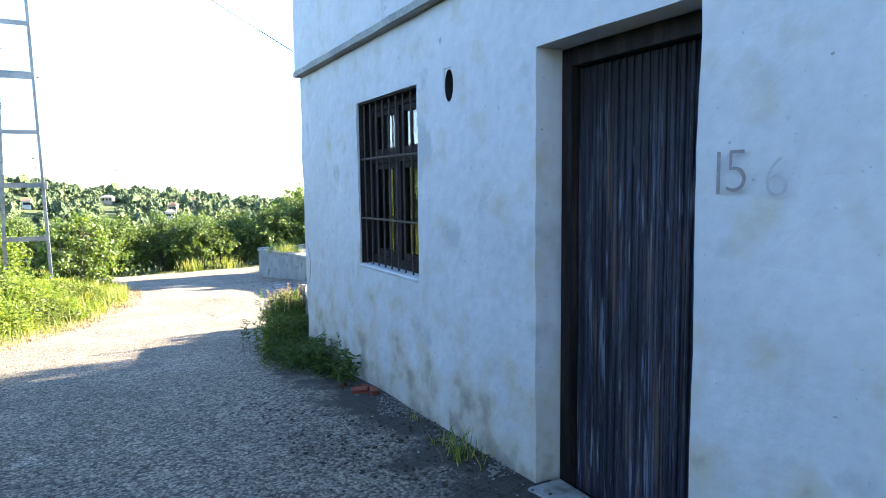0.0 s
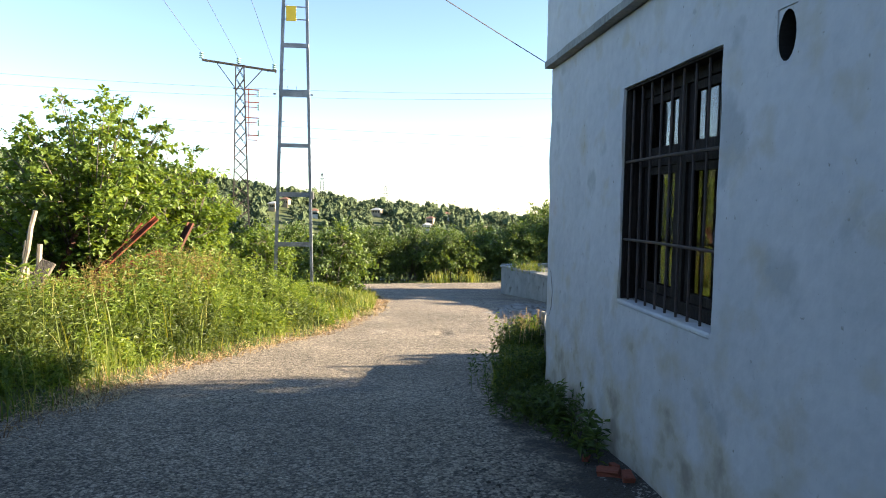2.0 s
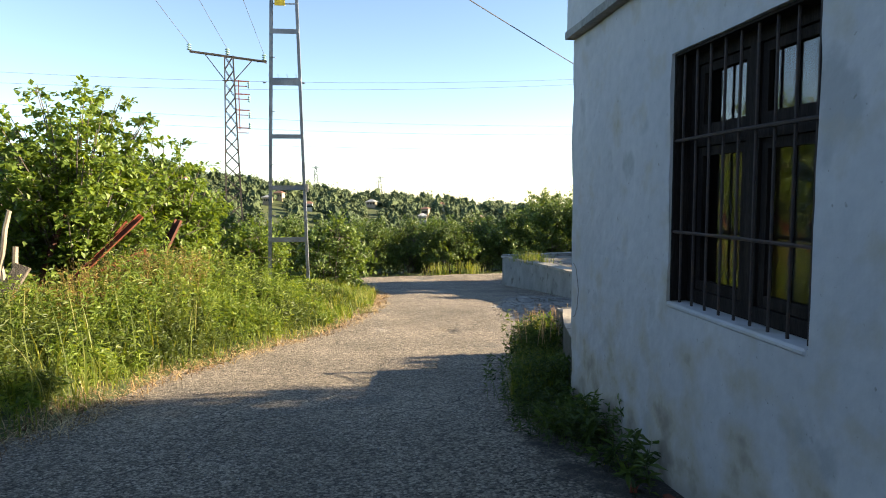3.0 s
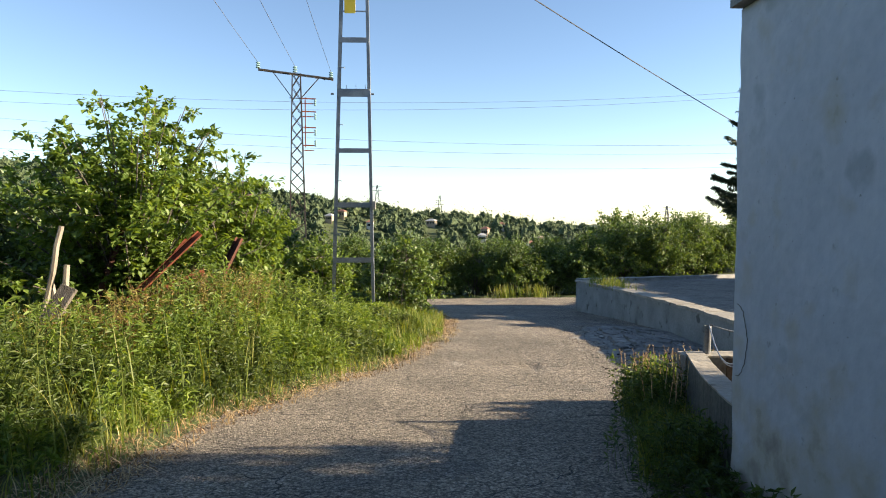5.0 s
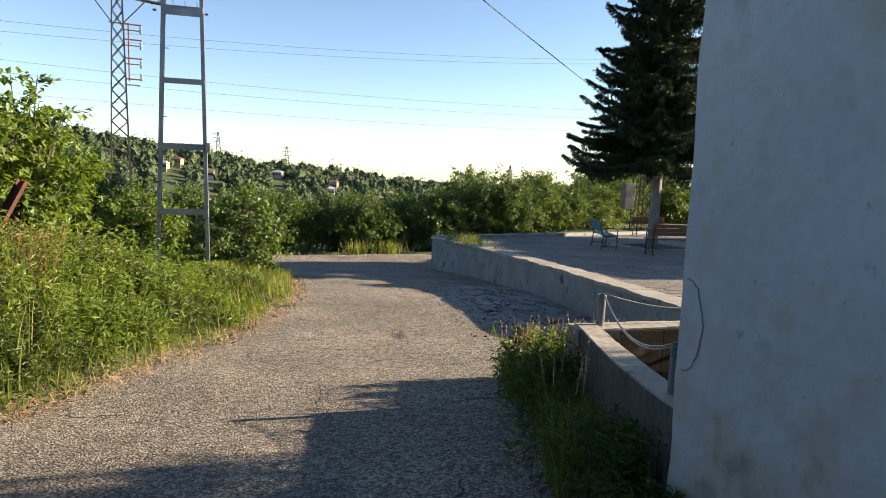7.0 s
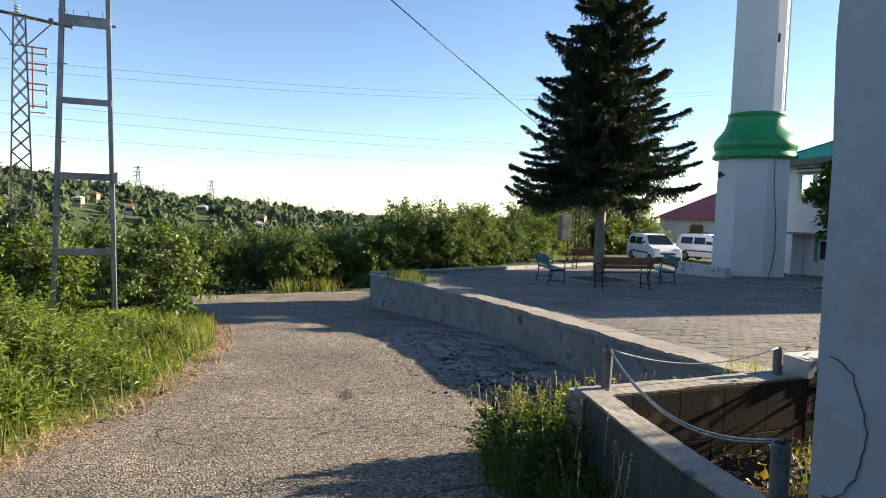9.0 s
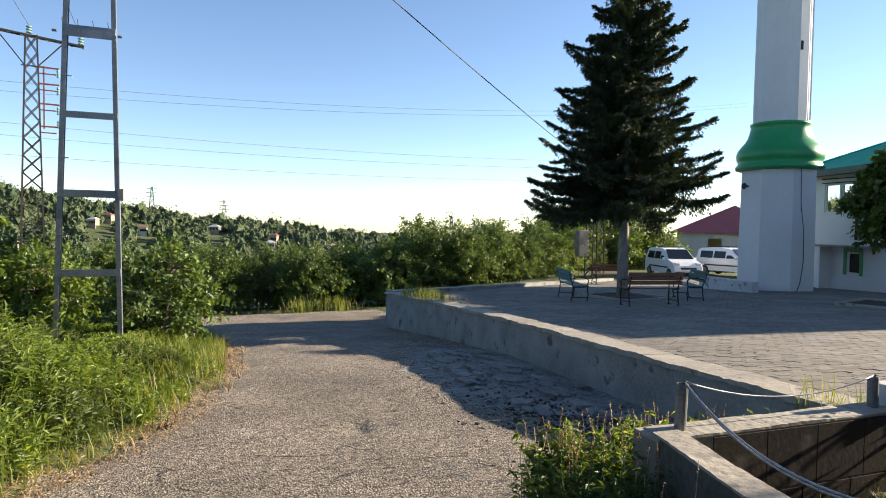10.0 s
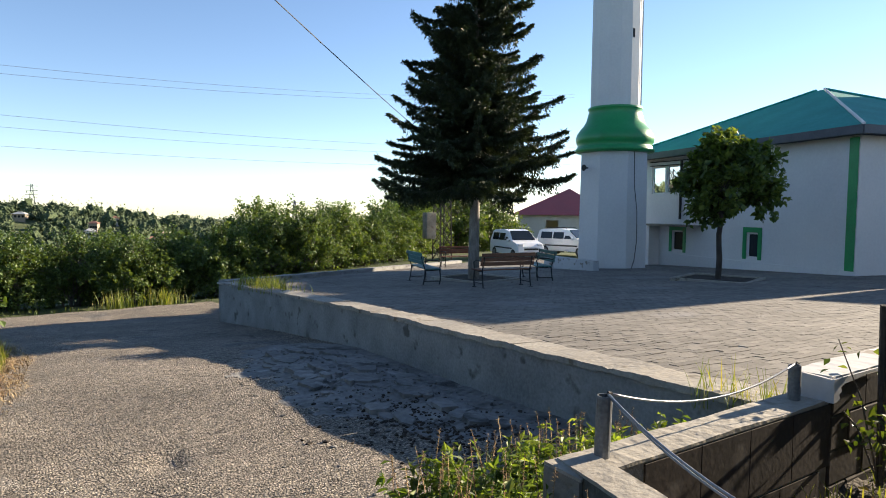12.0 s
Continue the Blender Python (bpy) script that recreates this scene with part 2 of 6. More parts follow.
RED_ROOF = material("red_sheet_roof", [(0.16, 0.012, 0.016), (0.22, 0.02, 0.024)], 0.8, 10, 0.5, 0.1, 10)
FASCIA = material("dark_fascia", [(0.05, 0.055, 0.07), (0.09, 0.10, 0.12)], 2, 20, 0.6, 0.1)
WOOD_DARK = material("old_dark_wood", [(0.006, 0.0045, 0.0045), (0.017, 0.013, 0.012), (0.045, 0.035, 0.03)], 3, 30, 0.75, 0.8, 40, stretch=(6, 6, 0.6), wet=0.15)
# The pale blue streaks join worn paint with a bluish sheen painted in.
DOOR_WOOD = material("flaking_blue_brown_boards", [(0.008, 0.007, 0.010), (0.028, 0.028, 0.040), (0.085, 0.092, 0.125)], 3.2, 26, 0.6, 0.9, 40, stretch=(9, 9, 0.5), spots=[((0.09, 0.062, 0.056), 2.6, 0.58), ((0.15, 0.165, 0.22), 4.5, 0.60)], per_object=0.1, wet=0.18)
# Its top goes to near black with height; the paint is worn through lower down.
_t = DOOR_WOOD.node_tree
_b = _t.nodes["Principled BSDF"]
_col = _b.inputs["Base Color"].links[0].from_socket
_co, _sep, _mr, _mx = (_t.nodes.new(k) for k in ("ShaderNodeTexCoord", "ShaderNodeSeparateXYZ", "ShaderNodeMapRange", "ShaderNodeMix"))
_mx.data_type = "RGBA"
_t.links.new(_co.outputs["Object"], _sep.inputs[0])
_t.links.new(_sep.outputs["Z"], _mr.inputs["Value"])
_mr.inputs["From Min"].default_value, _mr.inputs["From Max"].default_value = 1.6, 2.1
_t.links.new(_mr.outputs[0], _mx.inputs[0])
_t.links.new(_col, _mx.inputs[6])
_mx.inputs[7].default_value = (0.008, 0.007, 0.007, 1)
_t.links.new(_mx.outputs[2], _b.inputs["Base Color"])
WEATHERED = material("weathered_wood", [(0.16, 0.13, 0.10), (0.28, 0.24, 0.19), (0.40, 0.36, 0.30)], 4, 40, 0.85, 0.7, 40, stretch=(5, 5, 0.7))
SLAT_BROWN = material("varnished_brown_slats", [(0.08, 0.028, 0.012), (0.14, 0.05, 0.02), (0.19, 0.075, 0.03)], 4, 40, 0.5, 0.3, 40, per_object=0.1)
SLAT_TEAL = material("teal_painted_slats", [(0.008, 0.07, 0.075), (0.012, 0.11, 0.115), (0.03, 0.16, 0.16)], 4, 40, 0.5, 0.3, 40, per_object=0.1)
IRON = material("dark_iron", [(0.012, 0.012, 0.013), (0.03, 0.028, 0.027)], 6, 60, 0.55, 0.3, 90, metal=0.4)
BAR_IRON = material("rusty_bar_iron", [(0.02, 0.016, 0.018), (0.045, 0.035, 0.035), (0.09, 0.05, 0.035)], 8, 60, 0.7, 0.5, 90, metal=0.3)
RUST_DARK = material("dark_old_rust", [(0.03, 0.012, 0.008), (0.07, 0.022, 0.012), (0.13, 0.04, 0.02)], 5, 50, 0.85, 0.6, 60)
RUST = material("red_rust", [(0.07, 0.018, 0.009), (0.15, 0.035, 0.015), (0.27, 0.07, 0.03)], 5, 50, 0.85, 0.6, 60)
GALV = material("galvanised_steel", [(0.11, 0.125, 0.14), (0.18, 0.20, 0.225), (0.27, 0.295, 0.32)], 2.5, 40, 0.5, 0.2, 60, metal=0.55)
STEEL_DARK = material("weathered_lattice_steel", [(0.014, 0.013, 0.014), (0.03, 0.027, 0.026), (0.075, 0.045, 0.03)], 1.2, 20, 0.8, 0.2)
PIPE = material("painted_grey_pipe", [(0.09, 0.095, 0.10), (0.17, 0.18, 0.19), (0.28, 0.28, 0.29)], 6, 60, 0.5, 0.4, 70, metal=0.3, spots=[((0.05, 0.04, 0.035), 14, 0.64)])
CABLE = material("silver_cable", [(0.16, 0.17, 0.20), (0.30, 0.32, 0.36)], 20, 90, 0.35, 0.3, 160, metal=0.6)
BLACK = material("black_rubber", [(0.012, 0.012, 0.013), (0.022, 0.022, 0.023)], 4, 60, 0.7, 0.2)
WIRE_FAR = material("dull_wire", [(0.06, 0.065, 0.08), (0.10, 0.105, 0.12)], 0.1, 1, 0.8, 0)
PORCELAIN = material("glass_insulator", [(0.20, 0.34, 0.33), (0.34, 0.48, 0.46)], 4, 30, 0.15, 0)
CAR_WHITE = material("white_car_paint", [(0.78, 0.79, 0.80), (0.82, 0.82, 0.83)], 2, 40, 0.18, 0)
CAR_GLASS = material("dark_car_glass", [(0.012, 0.016, 0.02), (0.02, 0.026, 0.032)], 1, 10, 0.12, 0, wet=0.35)
LAMP = material("clear_headlamp", [(0.55, 0.57, 0.6), (0.7, 0.72, 0.75)], 12, 60, 0.12, 0)
STRAW_PALE = material("pale_lying_straw", [(0.20, 0.12, 0.055), (0.42, 0.29, 0.14), (0.62, 0.48, 0.27)], 2, 20, 0.8, 0, island=0.6)
BRICK = material("broken_red_brick", [(0.13, 0.035, 0.02), (0.24, 0.065, 0.035)], 8, 60, 0.9, 0.8, 60)
BROWN_PAINT = material("faded_brown_paint", [(0.15, 0.125, 0.125), (0.29, 0.27, 0.27)], 9, 60, 0.85, 0)
FADED_PAINT = material("nearly_gone_brown_paint", [(0.30, 0.29, 0.29), (0.43, 0.42, 0.43)], 12, 60, 0.85, 0)
YELLOW = material("yellow_warning_plate", [(0.55, 0.40, 0.02), (0.65, 0.48, 0.04)], 8, 40, 0.5, 0)
SPRUCE_BARK = material("pale_scaly_bark", [(0.12, 0.105, 0.09), (0.24, 0.215, 0.19), (0.36, 0.33, 0.30)], 5, 40, 0.9, 0.8, 30, stretch=(3, 3, 0.8), bump_dist=0.01)
LINDEN_BARK = material("dark_smooth_bark", [(0.02, 0.017, 0.014), (0.045, 0.037, 0.03), (0.08, 0.066, 0.054)], 4, 40, 0.9, 0.6, 30, stretch=(3, 3, 0.8), bump_dist=0.008)
BARK = material("grey_bark", [(0.06, 0.05, 0.04), (0.13, 0.11, 0.09), (0.22, 0.20, 0.17)], 4, 40, 0.9, 1.0, 30, stretch=(3, 3, 0.8), bump_dist=0.02)
HAZEL = material("hazel_leaf", [(0.065, 0.105, 0.018), (0.12, 0.185, 0.034), (0.19, 0.255, 0.055)], 0.8, 6, 0.5, 0, leaf=0.35, island=0.35)
HAZEL_DARK = material("dark_hazel_leaf", [(0.038, 0.070, 0.018), (0.084, 0.136, 0.034), (0.155, 0.215, 0.055)], 0.5, 6, 0.5, 0, leaf=0.28, island=0.35)
LINDEN = material("linden_leaf", [(0.036, 0.064, 0.014), (0.07, 0.115, 0.022), (0.13, 0.17, 0.034)], 0.8, 6, 0.5, 0, leaf=0.35, island=0.35)
NEEDLE = material("spruce_needle", [(0.012, 0.022, 0.010), (0.024, 0.042, 0.015), (0.06, 0.08, 0.026)], 1.2, 9, 0.6, 0, leaf=0.08, island=0.3)
HERB = material("nettle_leaf", [(0.072, 0.12, 0.02), (0.125, 0.19, 0.034), (0.21, 0.27, 0.06)], 0.7, 8, 0.55, 0, leaf=0.4, island=0.4)
# Weed leaf darkened again: the shade by the walls is in its colour.
HERB_WALL_SHADE = material("shaded_weed_leaf", [(0.026, 0.05, 0.012), (0.052, 0.09, 0.018), (0.085, 0.125, 0.026)], 0.9, 8, 0.55, 0, leaf=0.3, island=0.4)
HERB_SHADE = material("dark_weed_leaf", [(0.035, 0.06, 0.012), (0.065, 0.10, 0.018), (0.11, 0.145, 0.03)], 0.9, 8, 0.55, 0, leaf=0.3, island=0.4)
GRASS = material("grass_blade", [(0.075, 0.115, 0.016), (0.13, 0.17, 0.028), (0.24, 0.24, 0.07)], 1.2, 8, 0.6, 0, leaf=0.35, island=0.5)
STRAW = material("dry_straw", [(0.13, 0.07, 0.032), (0.30, 0.19, 0.085), (0.50, 0.38, 0.20)], 2, 20, 0.8, 0, island=0.5)
DRY_LEAF = material("reddish_dead_leaf", [(0.10, 0.06, 0.02), (0.20, 0.14, 0.04), (0.27, 0.24, 0.07)], 2, 20, 0.7, 0, leaf=0.2, island=0.5)
FOREST = material("far_tree_crown", [(0.038, 0.062, 0.026), (0.056, 0.084, 0.034), (0.08, 0.108, 0.042)], 0.05, 0.6, 0.9, 0.9, 0.9, island=0.35, bump_dist=1.2)
HOUSE_WALL = material("far_house_wall", [(0.44, 0.43, 0.41), (0.54, 0.53, 0.50)], 0.3, 3, 0.85, 0)
HOUSE_TAN = material("far_tan_wall", [(0.30, 0.24, 0.18), (0.38, 0.30, 0.22)], 0.3, 3, 0.85, 0)
TILE_ROOF = material("far_tile_roof", [(0.20, 0.10, 0.07), (0.28, 0.14, 0.10)], 0.3, 3, 0.85, 0)


# ---- mesh helpers ----
def link(name, me, mats, parent=None, label=""):
    for mt in mats if isinstance(mats, (list, tuple)) else [mats]:
        me.materials.append(mt)
    ob = new(name, me)
    if parent:
        ob.parent = parent
    if label:
        ob["label"] = label
    return ob


def part(name, bm, mat, parent=None, label="", smooth=False):
    me = bpy.data.meshes.new(name)
    bmesh.ops.recalc_face_normals(bm, faces=bm.faces)
    bm.to_mesh(me)
    bm.free()
    if smooth:
        for p in me.polygons:
            p.use_smooth = True
    return link(name, me, mat, parent, label)


def raw(name, verts, faces, mat, parent=None, label="", smooth=False):
    """A mesh from numpy arrays: faces all of one size."""
    verts, faces = np.asarray(verts, dtype=np.float32), np.asarray(faces, dtype=np.int32)
    me = bpy.data.meshes.new(name)
    k = faces.shape[1]
    me.vertices.add(len(verts))
    me.vertices.foreach_set("co", verts.ravel())
    me.loops.add(faces.size)
    me.loops.foreach_set("vertex_index", faces.ravel())
    me.polygons.add(len(faces))
    me.polygons.foreach_set("loop_start", np.arange(0, faces.size, k, dtype=np.int32))
    me.polygons.foreach_set("loop_total", np.full(len(faces), k, dtype=np.int32))
    me.polygons.foreach_set("use_smooth", np.full(len(faces), bool(smooth)))
    me.update(calc_edges=True)
    return link(name, me, mat, parent, label)


def thing(name, m, label, category, group=""):
    ob = new(name)
    ob.empty_display_size = 0.1
    ob.matrix_world = m
    return tagged(ob, label, category, group)


def box(bm, x0, y0, z0, x1, y1, z1, m=None, bevel=0.0):
    g = bmesh.ops.create_cube(bm, size=1)["verts"]
    for v in g:
        v.co = Vector((x0 + (v.co.x + 0.5) * (x1 - x0), y0 + (v.co.y + 0.5) * (y1 - y0), z0 + (v.co.z + 0.5) * (z1 - z0)))
    if bevel:
        es = list({e for v in g for e in v.link_edges})
        r = bmesh.ops.bevel(bm, geom=es, offset=bevel, segments=1, affect="EDGES")
        g = r["verts"] + [v for v in g if v.is_valid]
    if m:
        for v in set(g):
            v.co = m @ v.co
    return bm


def boxed(*a, **k):
    return box(bmesh.new(), *a, **k)


def tube(bm, pts, r, sides=6, r1=None, closed=True):
    """A tube along points; the radius goes from r to r1."""
    pts = [Vector(p) for p in pts]
    r1 = r if r1 is None else r1
    rings = []
    for k, p in enumerate(pts):
        d = (pts[min(k + 1, len(pts) - 1)] - pts[max(k - 1, 0)]).normalized()
        a = d.orthogonal().normalized() if k == 0 else (rings_a - d * rings_a.dot(d)).normalized()
        rings_a = a
        c = d.cross(a)
        rr = r + (r1 - r) * k / max(1, len(pts) - 1)
        rings.append([bm.verts.new(p + (a * math.cos(q) + c * math.sin(q)) * rr) for q in (2 * math.pi * j / sides for j in range(sides))])
    for u, v in zip(rings, rings[1:]):
        for j in range(sides):
            bm.faces.new((u[j], u[(j + 1) % sides], v[(j + 1) % sides], v[j]))
    if closed:
        bm.faces.new(rings[0][::-1])
        bm.faces.new(rings[-1])
    return bm


def lathe(bm, profile, sides, centre=(0, 0), turn=0.0):
    rings = []
    for r, z in profile:
        rings.append([bm.verts.new((centre[0] + r * math.cos(turn + 2 * math.pi * j / sides), centre[1] + r * math.sin(turn + 2 * math.pi * j / sides), z)) for j in range(sides)])
    for u, v in zip(rings, rings[1:]):
        for j in range(sides):
            bm.faces.new((u[j], u[(j + 1) % sides], v[(j + 1) % sides], v[j]))
    bm.faces.new(rings[0][::-1])
    bm.faces.new(rings[-1])
    return bm


def sag(a, b, drop, n=12):
    a, b = Vector(a), Vector(b)
    return [a.lerp(b, k / n) - Vector((0, 0, drop * 4 * (k / n) * (1 - k / n))) for k in range(n + 1)]


def wall_bm(length, height, thick, holes=(), step=0.0, rough=0.0, foot=0.0):
    """A wall along +x from the origin, its outer face at y = 0, going back to y = thick, with openings (x0, z0, x1, z1) through it."""
    xs = {0.0, length, *(v for h in holes for v in (h[0], h[2]))}
    zs = {foot, height, *(v for h in holes for v in (h[1], h[3]))}
    if step:
        xs |= {length * k / round(length / step) for k in range(round(length / step))}
        zs |= {foot + (height - foot) * k / round((height - foot) / step) for k in range(round((height - foot) / step))}
    xs, zs = sorted(xs), sorted(zs)
    edge_x = {round(v, 4) for h in holes for v in (h[0], h[2])}
    bm = bmesh.new()
    grid = {}

    def vert(i, j):
        if (i, j) not in grid:
            x, z = xs[i], zs[j]
            d = rough * (noise.noise(Vector((x * 1.7, z * 1.7, 3))) + 0.4 * noise.noise(Vector((x * 6, z * 6, 9)))) if rough else 0
            grid[i, j] = bm.verts.new((x + (0.5 * d if rough and round(x, 4) not in edge_x else 0), d, z))
        return grid[i, j]

    faces = []
    for i in range(len(xs) - 1):
        for j in range(len(zs) - 1):
            cx, cz = (xs[i] + xs[i + 1]) / 2, (zs[j] + zs[j + 1]) / 2
            if any(h[0] < cx < h[2] and h[1] < cz < h[3] for h in holes):
                continue
            faces.append(bm.faces.new((vert(i, j), vert(i + 1, j), vert(i + 1, j + 1), vert(i, j + 1))))
    r = bmesh.ops.extrude_face_region(bm, geom=faces)
    for v in r["geom"]:
        if isinstance(v, bmesh.types.BMVert):
            v.co.y = thick
    return bm


RNG = np.random.default_rng(7)


def leaves(points, size, rng, flat=0.5, aspect=0.78, out=None):
    """Folded four-sided leaves at the points. Returns vertices and quads' triangles."""
    n = len(points)
    d = rng.normal(size=(n, 3))
    if out is not None:
        d = d * 0.8 + out
    d[:, 2] -= 0.25
    d /= np.linalg.norm(d, axis=1)[:, None] + 1e-9
    up = rng.normal(size=(n, 3)) * (1 - flat) + np.array([0, 0, 1.0]) * flat * 1.6
    side = np.cross(d, up)
    side /= np.linalg.norm(side, axis=1)[:, None] + 1e-9
    nrm = np.cross(side, d)
    s = (size * rng.uniform(0.6, 1.35, n))[:, None]
    mid = points + d * s * 0.45
    v = np.stack([points, mid + side * s * aspect * 0.5 + nrm * s * 0.1, points + d * s - nrm * s * 0.08, mid - side * s * aspect * 0.5 + nrm * s * 0.1], 1).reshape(-1, 3)
    base = np.arange(n)[:, None] * 4
    f = np.concatenate([base + [0, 1, 2], base + [0, 2, 3]], 1).reshape(-1, 3)
    return v, f


def blades(roots, height, width, rng, lean=0.35, parts=3):
    """Bent grass blades, three pieces each, ending in a point."""
    n = len(roots)
    a = rng.uniform(0, 2 * np.pi, n)
    d = np.stack([np.cos(a), np.sin(a), np.zeros(n)], 1)
    side = np.stack([-np.sin(a), np.cos(a), np.zeros(n)], 1)
    h = (height * rng.uniform(0.45, 1.25, n))[:, None]
    w = (width * rng.uniform(0.6, 1.3, n))[:, None]
    ln = (lean * rng.uniform(0.2, 1.8, n))[:, None]
    out = []
    for k, (f, ww) in enumerate(((0, 1), (0.4, 0.9), (0.75, 0.6), (1, 0.05))):
        c = roots + np.array([0, 0, 1.0]) * h * (f - 0.25 * ln * f * f) + d * h * ln * f * f
        out += [c - side * w * ww / 2, c + side * w * ww / 2]
    v = np.stack(out, 1).reshape(-1, 3)
    base = np.arange(n)[:, None] * 8
    f = np.concatenate([base + [2 * k, 2 * k + 1, 2 * k + 3, 2 * k + 2] for k in range(3)], 1).reshape(-1, 4)
    return v, f


# ---- heights ----
RY = [-60, -8, -4.2, -1.9, 0, 1.7, 2.4, 5.7, 9.45, 17.5, 26, 32, 45, 60]
RZ = [2.5, 0.42, 0.14, 0.04, -0.12, -0.30, -0.38, -0.65, -0.84, -1.61, -2.2, -2.8, -6, -10]
LY = [-60, -1, 0.5, 2, 3.9, 4.8, 6.5, 8.6, 13, 15, 19, 23, 26, 60]
LX = [-4.5, -4.4, -4.2, -4.1, -3.4, -2.9, -2.2, -1.55, -1.35, -1.5, -2.2, -5, -16, -60]
PY = [2.4, 5, 7, 9.7, 14, 17.55]
PX = [2.82, 3.0, 3.15, 3.32, 3.4, 3.27]


def road_z(y):
    return np.interp(y, RY, RZ)


def left_edge(y):
    return np.interp(y, LY, LX)


def parapet_x(y):
    return np.interp(y, PY, PX)


def terrace_z(x, y):
    return -0.32 - 0.012 * (x - 4) - 0.045 * (y - 10)


def bank_z(x, y):
    """The ground to the left of the road, a low bank that falls away further out."""
    d = np.maximum(0, left_edge(y) - x)
    return road_z(y) + np.minimum(0.38, d * 0.3) - np.maximum(0, d - 5) * 0.22


def ground_z(x, y):
    x, y = np.asarray(x, float), np.asarray(y, float)
    z = np.where(x < left_edge(y), bank_z(x, y), road_z(y))
    lot = np.clip((x - 6) / 4, 0, 1) * np.clip((y - 15) / 4, 0, 1)
    z = z * (1 - lot) + lot * np.where(y < 36, -1.34 - 0.004 * y, -1.48 - 0.15 * (y - 36))
    far = np.hypot(x, y)
    valley = np.clip((far - 45) / 150, 0, 1)
    hill = np.clip((far - 230) / 260, 0, 1)
    ridge = np.interp(x, [-700, -300, -117, -73, -9, 56, 120, 200, 330, 700], [48, 34, 15, 8, -1, -6, -13, -20, -34, -50])
    deep = -12 - 26 * valley
    z = np.where(far > 45, np.maximum(z, -12) * (1 - valley) + deep * valley, z)
    z = z * (1 - hill) + ridge * hill
    away = np.clip((far - 520) / 900, 0, 1)
    return z * (1 - away) - 70 * away


# ---- ground, road, terrace ----
def sheet(name, xs, ys, zf, mat, label, keep=None, smooth=True):
    X, Y = np.meshgrid(xs, ys)
    Z = zf(X, Y)
    nx, ny = len(xs), len(ys)
    idx = np.arange(nx * ny).reshape(ny, nx)
    f = np.stack([idx[:-1, :-1], idx[:-1, 1:], idx[1:, 1:], idx[1:, :-1]], -1).reshape(-1, 4)
    if keep is not None:
        c = keep((X[:-1, :-1] + X[1:, 1:]) / 2, (Y[:-1, :-1] + Y[1:, 1:]) / 2).ravel()
        f = f[c]
    ob = raw(name, np.stack([X, Y, Z], -1).reshape(-1, 3), f, mat, smooth=smooth)
    return tagged(ob, label, "", "", "structure")


def spread(a, b, near, far_n):
    """Grid lines, fine in the middle and ever coarser outwards."""
    out = list(np.arange(a, b + near / 2, near))
    step = near
    while out[-1] < 4200:
        step = min(step * far_n, 500)
        out.append(out[-1] + step)
    step = near
    while out[0] > -4200:
        step = min(step * far_n, 500)
        out.insert(0, out[0] - step)
    return np.array(out)


def rough_ground(X, Y):
    Z = ground_z(X, Y)
    on_road = (X > left_edge(Y) + 0.15) & (X < 5) & (Y < 27)
    wave = np.sin(X * 2.1 + Y * 1.3) * np.cos(Y * 1.7 - X) * 0.06
    return np.where(on_road, Z - 0.14, Z + np.where((np.hypot(X, Y) < 60) & (X < left_edge(Y) - 0.7), wave, 0))


tagged(sheet("ground", spread(-14, 30, 0.5, 1.09), spread(-12, 40, 0.5, 1.09), rough_ground, [FIELD], "grassy ground falling away to a wooded valley"), kind="structure")


def road_surface(X, Y):
    Z = ground_z(X, Y) + 0.0
    Z = Z + 0.010 * np.sin(X * 1.9 + 0.6 * Y) * np.sin(Y * 1.1)
    hole = ((X + 0.27) / 0.13) ** 2 + ((Y - 5.72) / 0.26) ** 2
    Z = Z - 0.05 * np.exp(-hole ** 1.5)
    lump = np.exp(-(((X - 2.25) / 0.75) ** 2 + ((Y - 7.6) / 2.6) ** 2))
    ruff = np.sin(X * 7.3 + np.sin(Y * 3.1) * 2) * np.sin(Y * 5.1 + X * 2) * 0.5 + np.sin(X * 17) * np.sin(Y * 13 + X * 5) * 0.3
    return Z + lump * (0.06 + 0.085 * ruff)


def wavy_left(Y):
    return left_edge(Y) + 0.10 * np.sin(Y * 2.3) + 0.05 * np.sin(Y * 6.1)


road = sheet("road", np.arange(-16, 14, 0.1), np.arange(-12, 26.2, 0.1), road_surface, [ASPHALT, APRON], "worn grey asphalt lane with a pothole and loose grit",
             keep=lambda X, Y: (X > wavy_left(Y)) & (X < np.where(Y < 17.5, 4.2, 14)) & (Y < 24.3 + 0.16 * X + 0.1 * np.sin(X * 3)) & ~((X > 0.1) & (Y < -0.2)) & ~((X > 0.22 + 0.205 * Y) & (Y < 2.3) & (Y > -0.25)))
apron_ids = np.zeros(len(road.data.polygons), dtype=np.int32)
centres = np.zeros(len(road.data.polygons) * 3)
road.data.polygons.foreach_get("center", centres)
centres = centres.reshape(-1, 3)
edge_noise = 0.18 * np.sin(centres[:, 1] * 3.1) + 0.1 * np.sin(centres[:, 1] * 7.7 + centres[:, 0] * 4)
apron_ids[((centres[:, 0] - 2.5) / (1.25 + edge_noise)) ** 2 + ((centres[:, 1] - 7.6) / 3.4) ** 2 < 1] = 1
road.data.polygons.foreach_set("material_index", apron_ids)

# The terrace: a raised slab with a parapet along the lane.
FAR_A, FAR_B = Vector((3.27, 17.55)), Vector((17.0, 26.2))
